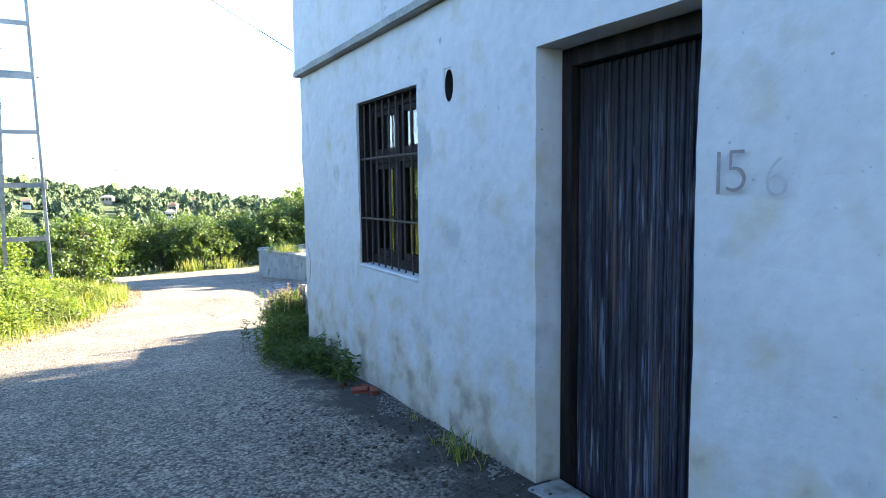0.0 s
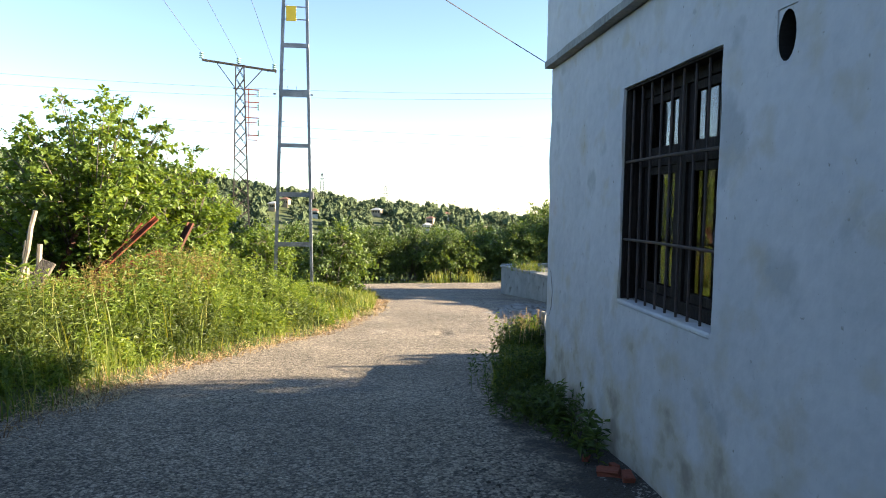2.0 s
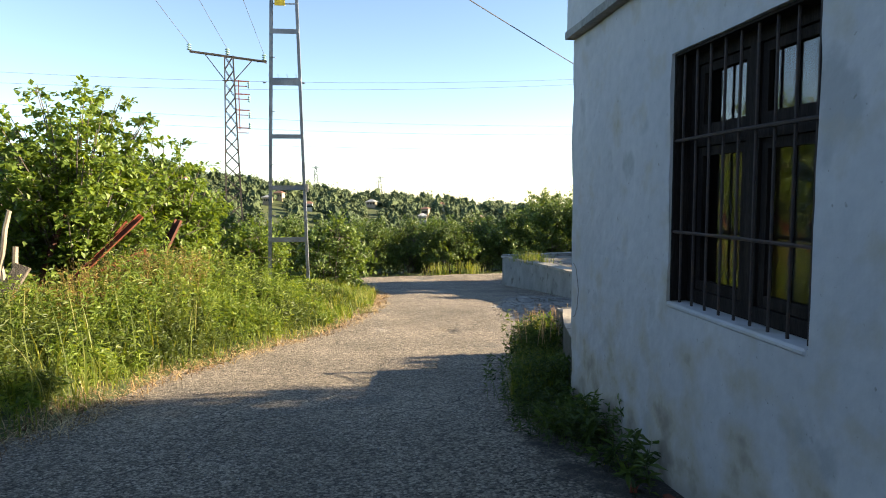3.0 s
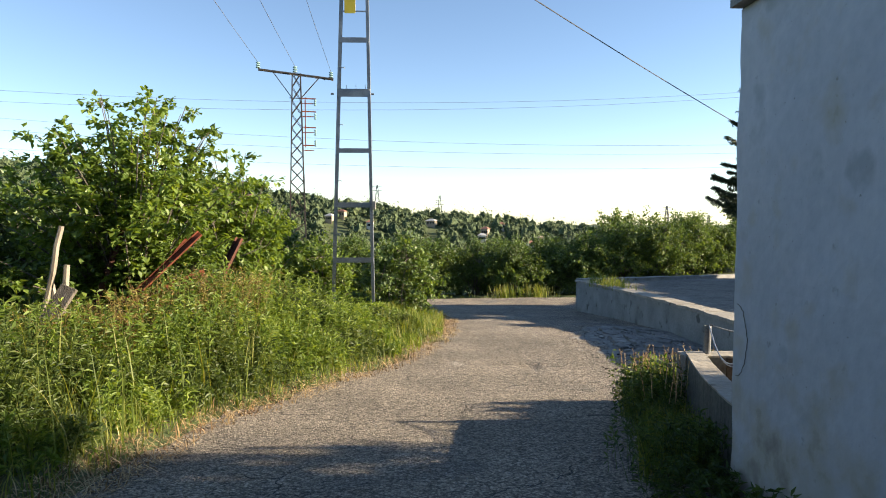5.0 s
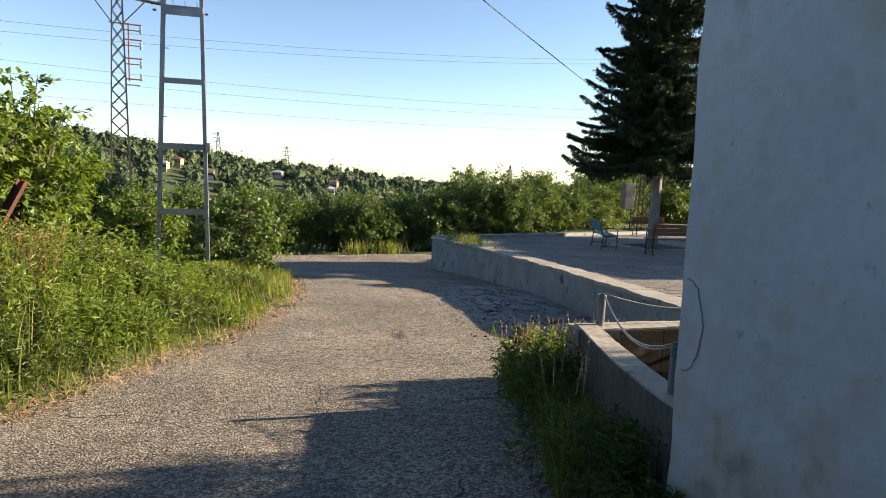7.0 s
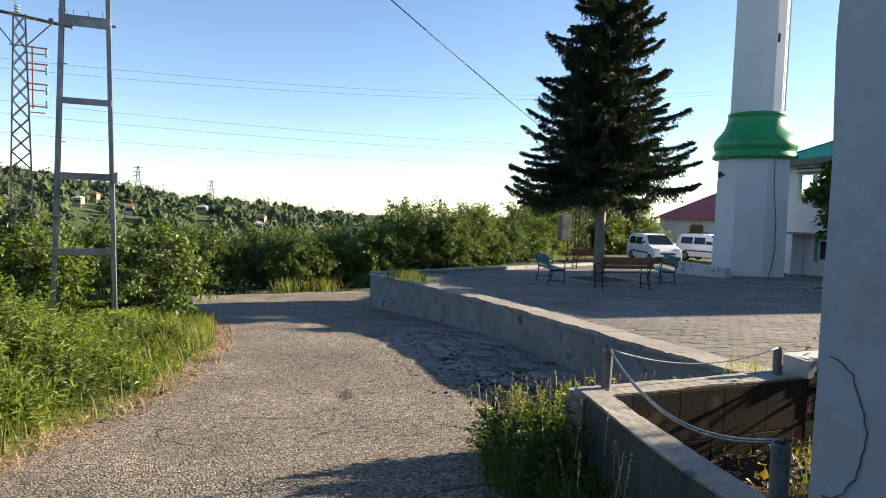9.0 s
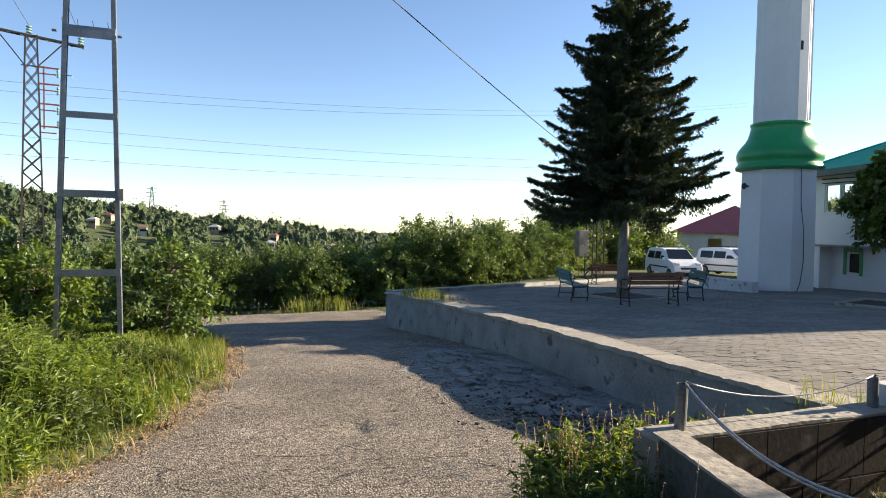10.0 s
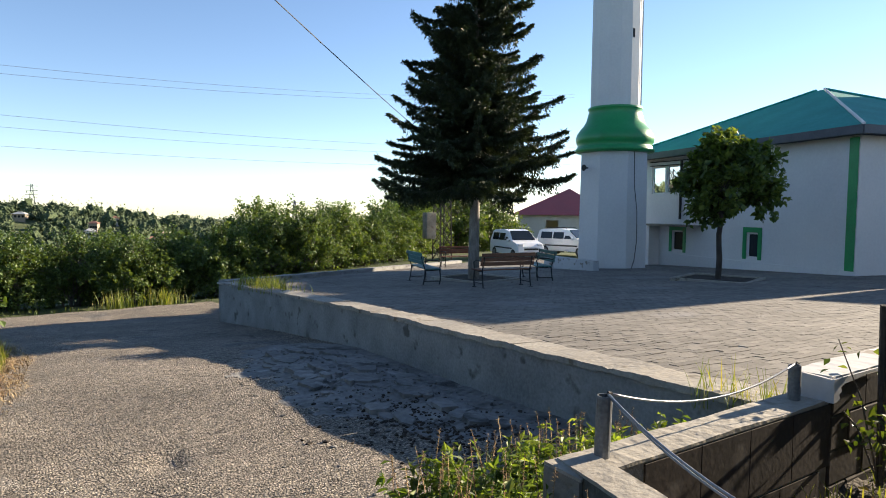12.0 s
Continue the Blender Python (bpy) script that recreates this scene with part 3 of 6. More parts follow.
terrace_outline = [(2.95, 2.4), *[(float(parapet_x(y)) + 0.12, y) for y in (5, 7, 9.7, 14, 17.4)], (16.9, 25.8), (26, 24), (32, 9), (30, -2), (8.2, -2), (8.2, 2.4)]


def slab(outline, top, depth):
    bm = bmesh.new()
    up_ring = [bm.verts.new((x, y, top(x, y))) for x, y in outline]
    low_ring = [bm.verts.new((x, y, top(x, y) - depth)) for x, y in outline]
    bm.faces.new(up_ring)
    bm.faces.new(low_ring[::-1])
    for k in range(len(outline)):
        j = (k + 1) % len(outline)
        bm.faces.new((up_ring[k], low_ring[k], low_ring[j], up_ring[j]))
    return bm


terrace = part("terrace_pavement", slab(terrace_outline, lambda x, y: float(terrace_z(x, y)) - 0.009, 2.5), SAND)
tagged(terrace, "raised terrace of interlocking concrete pavers beside the lane", "", "", "structure")


def ribbon_wall(bm, line, thick, top, bottom, seed=0, jag=0.0):
    """A wall that follows a line of (x, y); thickness goes to its right-hand side; top and bottom are functions of (x, y)."""
    rr = random.Random(seed)
    rows = []
    for k, (x, y) in enumerate(line):
        a = Vector(line[max(k - 1, 0)])
        b = Vector(line[min(k + 1, len(line) - 1)])
        d = (b - a).normalized()
        nx, ny = d.y, -d.x
        j1, j2, j3 = (rr.uniform(-jag, jag) * 0.35 + jag * 1.3 * noise.noise(Vector((x * 2.1 + 9 * q, y * 2.1, seed))) for q in range(3))
        rows.append([bm.verts.new(v) for v in ((x + j1, y, bottom(x, y)), (x + j1, y, top(x, y) + j3), (x + nx * thick, y + ny * thick, top(x, y) + j2), (x + nx * thick, y + ny * thick, bottom(x, y)))])
    for u, v in zip(rows, rows[1:]):
        for j in range(4):
            bm.faces.new((u[j], u[(j + 1) % 4], v[(j + 1) % 4], v[j]))
    bm.faces.new(rows[0][::-1])
    bm.faces.new(rows[-1])
    return bm


pl = [(float(parapet_x(y)), float(y)) for y in np.arange(2.6, 17.56, 0.25)]
parapet = thing("parapet_wall", pose(pl[0][0], pl[0][1], 0), "weathered grey concrete retaining wall with chipped top along the terrace", "wall")
parapet["kind"] = "structure"
inv = parapet.matrix_world.inverted()


def local(bm, m):
    bm.transform(m)
    return bm


part("wall_body", local(ribbon_wall(bmesh.new(), pl, 0.34, lambda x, y: float(terrace_z(x, y)) + 0.03, lambda x, y: float(road_z(y)) - 0.4, 3, 0.008), inv), CONCRETE, parapet)
cuts = [2.6, 5.35, 8.1, 10.6, 13.35, 17.56]
for c0, c1 in zip(cuts, cuts[1:]):
    ln = [(float(parapet_x(y)) - 0.035, float(y)) for y in np.linspace(c0 + 0.01, c1 - 0.01, 44)]
    hh = 0.085 + 0.012 * math.sin(c0 * 5)
    part("cap_slab", local(ribbon_wall(bmesh.new(), ln, 0.41, lambda x, y: float(terrace_z(x, y)) + hh, lambda x, y: float(terrace_z(x, y)) + 0.034 + 0.022 * noise.noise(Vector((x * 5, y * 5, 4))), int(c0 * 9), 0.016), inv), CAP, parapet)

n_far = 24
fl = [tuple(FAR_A.lerp(FAR_B, k / n_far)) for k in range(n_far + 1)]
far_kerb = part("terrace_kerb", ribbon_wall(bmesh.new(), fl, 0.3, lambda x, y: float(terrace_z(x, y)) + 0.13, lambda x, y: -4.0, 5, 0.012), CONCRETE)
tagged(far_kerb, "low grey concrete kerb wall along the back of the terrace", "wall", "", "structure")
lot_wall = part("lot_wall", ribbon_wall(bmesh.new(), [(16.5, 19.4), (16.4, 18.4), (16.25, 17.4), (16.2, 16.5)][::-1], 0.28, lambda x, y: -0.40, lambda x, y: -1.6, 6, 0.01), WHITEWASH)
tagged(lot_wall, "low whitewashed wall between the terrace and the car park", "wall", "", "structure")

# ---- the old house beside the lane ----
DOOR = (-5.14, -4.145, 0.10, 2.39)
WIN = (-2.79, -1.636, 1.06, 2.40)
HL = 9.5
house = thing("old_house", pose(0, 0, 0), "old whitewashed village house with a projecting upper storey", "house")
house["kind"] = "structure"
# The wall runs from y = -HL to 0; along its own x it goes towards -y.
face = Matrix(((0, 1, 0, 0), (-1, 0, 0, 0), (0, 0, 1, 0), (0, 0, 0, 1)))
low = wall_bm(HL, 2.845, 0.34, [(-WIN[1], WIN[2], -WIN[0], WIN[3]), (-DOOR[1], -0.6, -DOOR[0], DOOR[3]), (3.17, 2.22, 3.29, 2.44)], 0.1, 0.016, -0.6)
part("wall", local(low, face), PLASTER, house, "lumpy whitewashed plaster, stained at the foot")
ledge = ribbon_wall(bmesh.new(), [(-0.075, -0.0 - HL * k / 60) for k in range(61)][::-1], 0.3, lambda x, y: 2.905, lambda x, y: 2.852, 8, 0.008)
part("ledge", ledge, CONCRETE, house, "thin dark weathered ledge")
upper = wall_bm(HL, 5.4, 0.34, [], 0.25, 0.02, 2.91)
part("upper_wall", local(upper, pose(-0.055, 0, 0) @ face), PLASTER, house)
end = wall_bm(7.65, 5.4, 0.3, [], 0.3, 0.015, -0.8)
part("end_wall", local(end, pose(8.0, -0.001, 0, 0, 0, 180) @ Matrix.Translation((-0.0, 0, 0))), PLASTER, house)
part("back_wall", boxed(7.9, -HL, -0.8, 8.2, -0.32, 5.4), PLASTER, house)
part("rear_wall", boxed(0.35, -HL, -0.8, 7.88, -HL + 0.3, 5.4), PLASTER, house)
part("inner_floor", boxed(0.36, -HL + 0.32, 0.0, 7.88, -0.32, 0.12), EARTH, house)
rf = bmesh.new()
roof_pts = [(-0.45, -HL - 0.4, 5.42), (8.6, -HL - 0.4, 5.42), (8.6, 0.35, 5.42), (-0.45, 0.35, 5.42), (4.1, -HL + 3, 7.0), (4.1, -3.2, 7.0)]
rv = [rf.verts.new(p) for p in roof_pts]
for q in ((0, 1, 4), (1, 2, 5, 4), (2, 3, 5), (3, 0, 4, 5), (3, 2, 1, 0)):
    rf.faces.new([rv[k] for k in q])
part("roof", rf, TILE_ROOF, house)


# A rendered house across the yard, beyond the mosque: it keeps the evening sun off the back of the terrace.
yard_house = thing("yard_house", pose(30.0, 6.2, -0.2), "plain rendered two-storey house with a low wing beside the mosque yard", "house")
yard_house["kind"] = "structure"
part("wall", boxed(0, 0, -0.8, 9, 5.6, 8.2), WHITE, yard_house)
part("wing", boxed(-6, -12.0, -0.8, 8.5, -0.01, 4.1), WHITE, yard_house)
part("roof", boxed(-0.05, -0.05, 8.204, 9.3, 5.65, 8.3), TILE_ROOF, yard_house)


def jitter_strip(pts, r, name, mat, parent):
    return part(name, tube(bmesh.new(), pts, r, 5), mat, parent)


_ck = random.Random(12)
_pts = []
for k in range(27):
    a_ = math.pi * (0.5 - k / 26)
    _pts.append((-0.001 + _ck.uniform(-0.001, 0.001), -0.04 - 0.125 * math.cos(a_) + _ck.uniform(-0.007, 0.007), 0.885 + 0.215 * math.sin(a_) + _ck.uniform(-0.004, 0.004)))
jitter_strip(_pts, 0.0022, "crack", BARK, house)

# The window with its grille.
window = thing("window_1", pose(0, (WIN[0] + WIN[1]) / 2, WIN[2]), "old dark-stained wooden casement window behind iron bars", "window")
window["kind"] = "structure"
w, h = WIN[1] - WIN[0] - 0.004, WIN[3] - WIN[2] - 0.004
fr = bmesh.new()
for y0, y1, z0, z1 in ((-w / 2, -w / 2 + 0.07, 0.003, h), (w / 2 - 0.07, w / 2, 0.003, h), (-w / 2 + 0.07, w / 2 - 0.07, 0.003, 0.075), (-w / 2 + 0.07, w / 2 - 0.07, h - 0.07, h), (-w / 2 + 0.07, w / 2 - 0.07, 0.84, 0.90), (-0.05, 0.05, 0.075, 0.84), (-0.035, 0.035, 0.90, h - 0.07)):
    box(fr, 0.11, y0, z0, 0.18, y1, z1)
part("window_frame", fr, WOOD_DARK, window)
# Thin dark plates added on one side and the top to darken the reveal.
lining = boxed(0.018, w / 2 - 0.012, 0.004, 0.109, w / 2 + 0.0005, h)
box(lining, 0.018, -w / 2 - 0.0005, h - 0.012, 0.109, w / 2 - 0.0125, h)
part("dark_reveal_plates", lining, WOOD_DARK, window, "thin dark plates over the side and top of the reveal")
for s in (-1, 1):
    for z0, z1 in ((0.079, 0.836), (0.904, h - 0.074)):
        inner, outer = (0.054 if z0 < 0.5 else 0.039), w / 2 - 0.074
        a, b = sorted((s * inner, s * outer))
        sash = bmesh.new()
        for q in ((a, a + 0.045, z0, z1), (b - 0.045, b, z0, z1), (a + 0.045, b - 0.045, z0, z0 + 0.05), (a + 0.045, b - 0.045, z1 - 0.045, z1)):
            box(sash, 0.125, q[0], q[2], 0.165, q[1], q[3])
        part("sash", sash, WOOD_DARK, window)
        part("pane", boxed(0.145, a + 0.04, z0 + 0.045, 0.149, b - 0.04, z1 - 0.04), GLASS, window)
# Added black sheet that stands for the dark room behind the panes.
part("dark_backing", boxed(0.215, -w / 2 - 0.03, -0.02, 0.225, w / 2 + 0.03, h + 0.02), BLACK, window, "black sheet behind the panes in place of a dark room")
part("window_sill", boxed(-0.012, -w / 2 + 0.01, -0.03, 0.108, w / 2 - 0.01, 0.0015, bevel=0.01), PLASTER, window)
grille = thing("window_grille", pose(0.045, (WIN[0] + WIN[1]) / 2, WIN[2]), "rusty black iron window bars with two cross rails", "window grille")
for k in range(9):
    y = -w / 2 + 0.06 + (w - 0.12) * k / 8
    part("bar", tube(bmesh.new(), [(0, y, 0.0), (0.001 * math.sin(k * 3), y + 0.003 * math.sin(k * 5), h / 2), (0, y, h)], 0.0075, 6), BAR_IRON, grille)
for z in (0.385, 0.875):
    part("rail", tube(bmesh.new(), [(-0.016, -w / 2 - 0.002, z), (-0.018, 0, z + 0.004), (-0.016, w / 2 + 0.002, z)], 0.009, 6), BAR_IRON, grille)
rim = bmesh.new()
ell = [(math.cos(2 * math.pi * k / 20), math.sin(2 * math.pi * k / 20)) for k in range(20)]
sq = [(max(-1, min(1, c_ * 1.6)), max(-1, min(1, s_ * 1.6))) for c_, s_ in ell]
loops = [[rim.verts.new((x_, -3.23 + a * w_, 2.33 + b_ * h_)) for a, b_ in q] for x_, q, w_, h_ in ((0.012, sq, 0.0595, 0.109), (0.010, ell, 0.054, 0.100), (0.16, ell, 0.048, 0.088), (0.16, sq, 0.0595, 0.109))]
for k in range(4):
    for j in range(20):
        fc = rim.faces.new((loops[k][j], loops[k][(j + 1) % 20], loops[(k + 1) % 4][(j + 1) % 20], loops[(k + 1) % 4][j]))
        fc.material_index = 1 if k == 1 else 0
part("flue_rim", rim, [PLASTER, IRON], house, "sooty oval flue hole")

# The door in its deep reveal.
door = thing("door_1", pose(0.2, (DOOR[0] + DOOR[1]) / 2, 0.13), "closed old ribbed board door with flaking blue-brown paint", "door")
door["kind"] = "structure"
dw, dh = DOOR[1] - DOOR[0] - 0.006, DOOR[3] - 0.135
df = bmesh.new()
for q in ((-dw / 2, -dw / 2 + 0.075, -0.05, dh), (dw / 2 - 0.075, dw / 2, -0.05, dh), (-dw / 2 + 0.075, dw / 2 - 0.075, dh - 0.09, dh)):
    box(df, -0.04, q[0], q[2], 0.07, q[1], q[3], bevel=0.004)
part("door_frame", df, WOOD_DARK, door)
nb = 17
pw = (dw - 0.16) / nb
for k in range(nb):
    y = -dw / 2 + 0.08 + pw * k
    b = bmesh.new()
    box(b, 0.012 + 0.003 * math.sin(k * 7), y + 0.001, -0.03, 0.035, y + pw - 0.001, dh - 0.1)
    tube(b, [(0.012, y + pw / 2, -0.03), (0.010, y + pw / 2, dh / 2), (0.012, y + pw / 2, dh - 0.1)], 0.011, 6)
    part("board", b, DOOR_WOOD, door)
latch = tube(bmesh.new(), [(-0.02, -dw / 2 + 0.10, 0.93), (-0.035, -dw / 2 + 0.04, 0.935), (-0.03, -dw / 2 + 0.01, 0.94)], 0.007, 6)
part("latch", latch, CABLE, door, "bare metal latch")
step = part("door_step", boxed(-0.10, DOOR[0] + 0.05, -0.1, 0.155, DOOR[1] - 0.02, 0.15, bevel=0.03), CONCRETE)
tagged(step, "worn concrete doorstep under the board door", "doorstep", "", "structure")


def writing(text, y, z, size, mat, label):
    cu = bpy.data.curves.new("painted_number", "FONT")
    cu.body, cu.size, cu.extrude, cu.offset = text, size, 0.0005, -0.004
    ob = new("painted_number", cu)
    ob.matrix_world = Matrix(((0, 0, -1, -0.018), (-1, 0, 0, y), (0, 1, 0, z), (0, 0, 0, 1)))
    bpy.context.view_layer.update()
    me = bpy.data.meshes.new_from_object(ob)
    mw = ob.matrix_world.copy()
    bpy.data.objects.remove(ob)
    me.materials.clear()
    o2 = link("painted_number", me, mat)
    o2.matrix_world = mw
    return tagged(o2, label, "painted number", "house number")


writing("1", -5.19, 1.665, 0.23, BROWN_PAINT, "brown hand-painted digit 1 on the white wall")
writing("5", -5.265, 1.675, 0.22, BROWN_PAINT, "brown hand-painted digit 5 on the white wall")
writing("6", -5.42, 1.66, 0.20, FADED_PAINT, "nearly faded brown digit 6 on the white wall")

# ---- planter walls beside the house ----
planter = thing("planter_wall", pose(0.7, 2.3, 0), "low weathered concrete wall round a sunken planting bed", "wall")
planter["kind"] = "structure"
pinv = planter.matrix_world.inverted()


def planter_top(x, y):
    """The side wall's top rises towards the house."""
    return 0.298 + 0.058 * (2.33 - y)


s1 = [(0.055 + 0.61 * (k / 44) ** 1.2, 0.01 + 2.29 * k / 44) for k in range(45)]
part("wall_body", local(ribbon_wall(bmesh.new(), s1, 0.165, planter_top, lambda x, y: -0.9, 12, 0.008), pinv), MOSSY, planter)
# Thin top layers added in a paler colour, so that the tops look sunlit.
part("sunlit_top_skin", local(ribbon_wall(bmesh.new(), [(x - 0.004, y) for x, y in s1], 0.172, lambda x, y: planter_top(x, y) + 0.014, lambda x, y: planter_top(x, y) - 0.0005, 14, 0.007), pinv), CAP, planter, "rough top layer, made pale to look sunlit")
s2 = [(0.59 + 2.00 * k / 30, 2.305) for k in range(31)]
part("wall_body", local(ribbon_wall(bmesh.new(), s2, 0.20, lambda x, y: 0.289, lambda x, y: -0.75, 13, 0.008), pinv), CONCRETE_LIGHT, planter)
part("sunlit_top_skin", local(ribbon_wall(bmesh.new(), [(x, y + 0.004) for x, y in s2[:-1]], 0.212, lambda x, y: 0.306, lambda x, y: 0.2895, 15, 0.007), pinv), CAP, planter, "rough top layer, made pale to look sunlit")
# Block facing towards the bed; the shade on it is in its colour.
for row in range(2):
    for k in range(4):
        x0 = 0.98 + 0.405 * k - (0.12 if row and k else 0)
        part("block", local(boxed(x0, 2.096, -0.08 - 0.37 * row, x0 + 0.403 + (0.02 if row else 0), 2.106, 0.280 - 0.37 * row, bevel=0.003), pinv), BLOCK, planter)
blockwall = thing("block_wall", pose(2.6, 2.2, 0), "broken concrete block wall with flaking whitewash on its top and end", "wall")
blockwall["kind"] = "structure"
binv = blockwall.matrix_world.inverted()
rr = random.Random(4)
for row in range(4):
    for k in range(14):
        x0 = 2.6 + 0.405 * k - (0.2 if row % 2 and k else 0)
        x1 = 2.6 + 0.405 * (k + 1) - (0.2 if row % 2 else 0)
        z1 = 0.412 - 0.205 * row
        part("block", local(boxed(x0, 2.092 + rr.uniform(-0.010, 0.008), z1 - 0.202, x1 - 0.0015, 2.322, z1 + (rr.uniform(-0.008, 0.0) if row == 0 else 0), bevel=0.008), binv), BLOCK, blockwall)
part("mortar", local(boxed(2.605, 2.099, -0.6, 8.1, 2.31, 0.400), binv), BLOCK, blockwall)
capl = [(2.60 + 5.5 * k / 90, 2.334 + 0.004 * math.sin(k * 1.7)) for k in range(91)]
part("coping", local(ribbon_wall(bmesh.new(), capl, 0.235, lambda x, y: 0.434, lambda x, y: 0.409, 21, 0.005), binv), WHITEWASH, blockwall, "whitewashed top with broken edges")


def skin(outline, at, out, along):
    """A thin plate with an uneven outline of (u, z) on a wall face; along: which axis u runs on."""
    bm_ = bmesh.new()
    rings_ = [[bm_.verts.new((u, d, z) if along == "x" else (d, u, z)) for u, z in outline] for d in (at, out)]
    bm_.faces.new(rings_[0])
    bm_.faces.new(rings_[1][::-1])
    for j in range(len(outline)):
        q = (j + 1) % len(outline)
        bm_.faces.new((rings_[0][j], rings_[0][q], rings_[1][q], rings_[1][j]))
    return bm_


part("end_face", local(skin([(2.082, 0.292), (2.33, 0.292), (2.332, 0.430), (2.25, 0.434), (2.16, 0.430), (2.080, 0.426)], 2.596, 2.572, "y"), binv), WHITEWASH, blockwall)
part("lime_skin", local(skin([(2.573, 0.292), (2.61, 0.295), (2.645, 0.31), (2.635, 0.335), (2.665, 0.35), (2.655, 0.375), (2.70, 0.39), (2.80, 0.395), (3.0, 0.412), (3.2, 0.408), (3.25, 0.428), (2.573, 0.430)], 2.0815, 2.072, "x"), binv), WHITEWASH, blockwall, "whitewash flaking off the blocks")


def bed_z(X, Y):
    return -0.24 + 0.04 * np.sin(X * 5) * np.sin(Y * 6) + 0.02 * np.sin(X * 13 + Y * 4) + 0.014 * np.sin(X * 31 + 2 * np.sin(Y * 17)) * np.sin(Y * 27 + X * 9)


tagged(sheet("planting_bed", np.arange(0.15, 8.1, 0.05), np.arange(0.0, 2.2, 0.05), bed_z, [EARTH], "dark lumpy soil of the planting bed", keep=lambda X, Y: X > 0.13 + 0.225 * Y), kind="structure")


def post(x, y, z0, h, label):
    t = thing("bollard", pose(x, y, z0, random.uniform(-1.5, 1.5), random.uniform(-1.5, 1.5), 0), label, "post", "pipe posts on the low wall")
    part("pipe", lathe(bmesh.new(), [(0.034, 0), (0.034, h - 0.01), (0.032, h), (0.028, h), (0.027, h - 0.02)], 16), PIPE, t, "chipped grey paint")
    part("lug", tube(bmesh.new(), [(0.0, 0, h - 0.012), (0.02, 0.0, h + 0.012), (0.045, 0, h + 0.004)], 0.005, 6), IRON, t)
    return t


post(0.84, 2.215, 0.303, 0.27, "short grey pipe post on the corner of the low wall")
post(2.42, 2.215, 0.300, 0.205, "short dark pipe post at the end of the low wall")
post(0.205, 0.28, 0.425, 0.27, "short grey pipe post on the low wall near the house")
for a, b, d, r in (((0.865, 2.215, 0.58), (2.41, 2.215, 0.51), 0.11, 0.0055), ((0.85, 2.195, 0.58), (0.215, 0.30, 0.70), 0.17, 0.0055), ((0.855, 2.19, 0.565), (0.235, 0.30, 0.69), 0.18, 0.005)):
    c = part("sagging_cable", tube(bmesh.new(), sag(a, b, d, 18), r, 8), CABLE, smooth=True)
    tagged(c, "thick silver-grey cable sagging between the pipe posts", "cable", "cables between the posts")

# ---- mosque ----
MU, MV = Vector((0.292, 0.956, 0)), Vector((0.956, -0.292, 0))
MC = Vector((19.9, 9.45, 0))
MB, ME = -1.0, 3.75
ML, MW = 11.5, 9.1
mosque = thing("mosque", pose(MC.x, MC.y, 0), "white rendered village mosque with green trim and a teal hipped roof", "mosque")
mosque["kind"] = "structure"
# Left face: local x from far end to corner, so that y points into the building.
yaw = math.degrees(math.atan2(-MU.y, -MU.x))
far_end = MU * ML


def in_mosque(s, d=0.0, z=0.0):
    """Placed on the left face, s metres from the near corner, d metres out from the wall; its own x runs towards the near corner."""
    return pose(MU.x * s - MV.x * d, MU.y * s - MV.y * d, z, 0, 0, yaw)


holes = [(ML - 8.75, -0.25, ML - 8.0, 0.62), (ML - 4.42, -0.25, ML - 3.86, 0.68), (ML - 10.3, 2.2, ML - 9.35, 3.4), (ML - 9.25, 2.2, ML - 8.35, 3.4)]
part("wall", local(wall_bm(ML, ME, 0.3, holes, foot=MB), in_mosque(ML)), WHITE, mosque)
part("wall", local(wall_bm(MW, ME, 0.3, [], foot=MB), pose(0, 0, 0, 0, 0, math.degrees(math.atan2(MV.y, MV.x))) @ Matrix.Translation((0.0, 0.002, 0))), WHITE, mosque)
part("wall", local(wall_bm(ML, ME, 0.3, [], foot=MB), pose(*(MV * MW), 0, 0, math.degrees(math.atan2(MU.y, MU.x)))), WHITE, mosque)
part("wall", local(wall_bm(MW, ME, 0.3, [], foot=MB), pose(*(MV * MW + MU * ML), 0, 0, math.degrees(math.atan2(-MV.y, -MV.x)))), WHITE, mosque)
part("plinth", local(boxed(0, -0.07, MB, ML + 0.1, -0.003, -0.38), in_mosque(ML)), WHITE, mosque, "white base course")
part("floor", local(boxed(0.32, 0.32, 1.9, ML - 0.32, MW - 0.32, 2.0), in_mosque(ML)), CONCRETE, mosque)
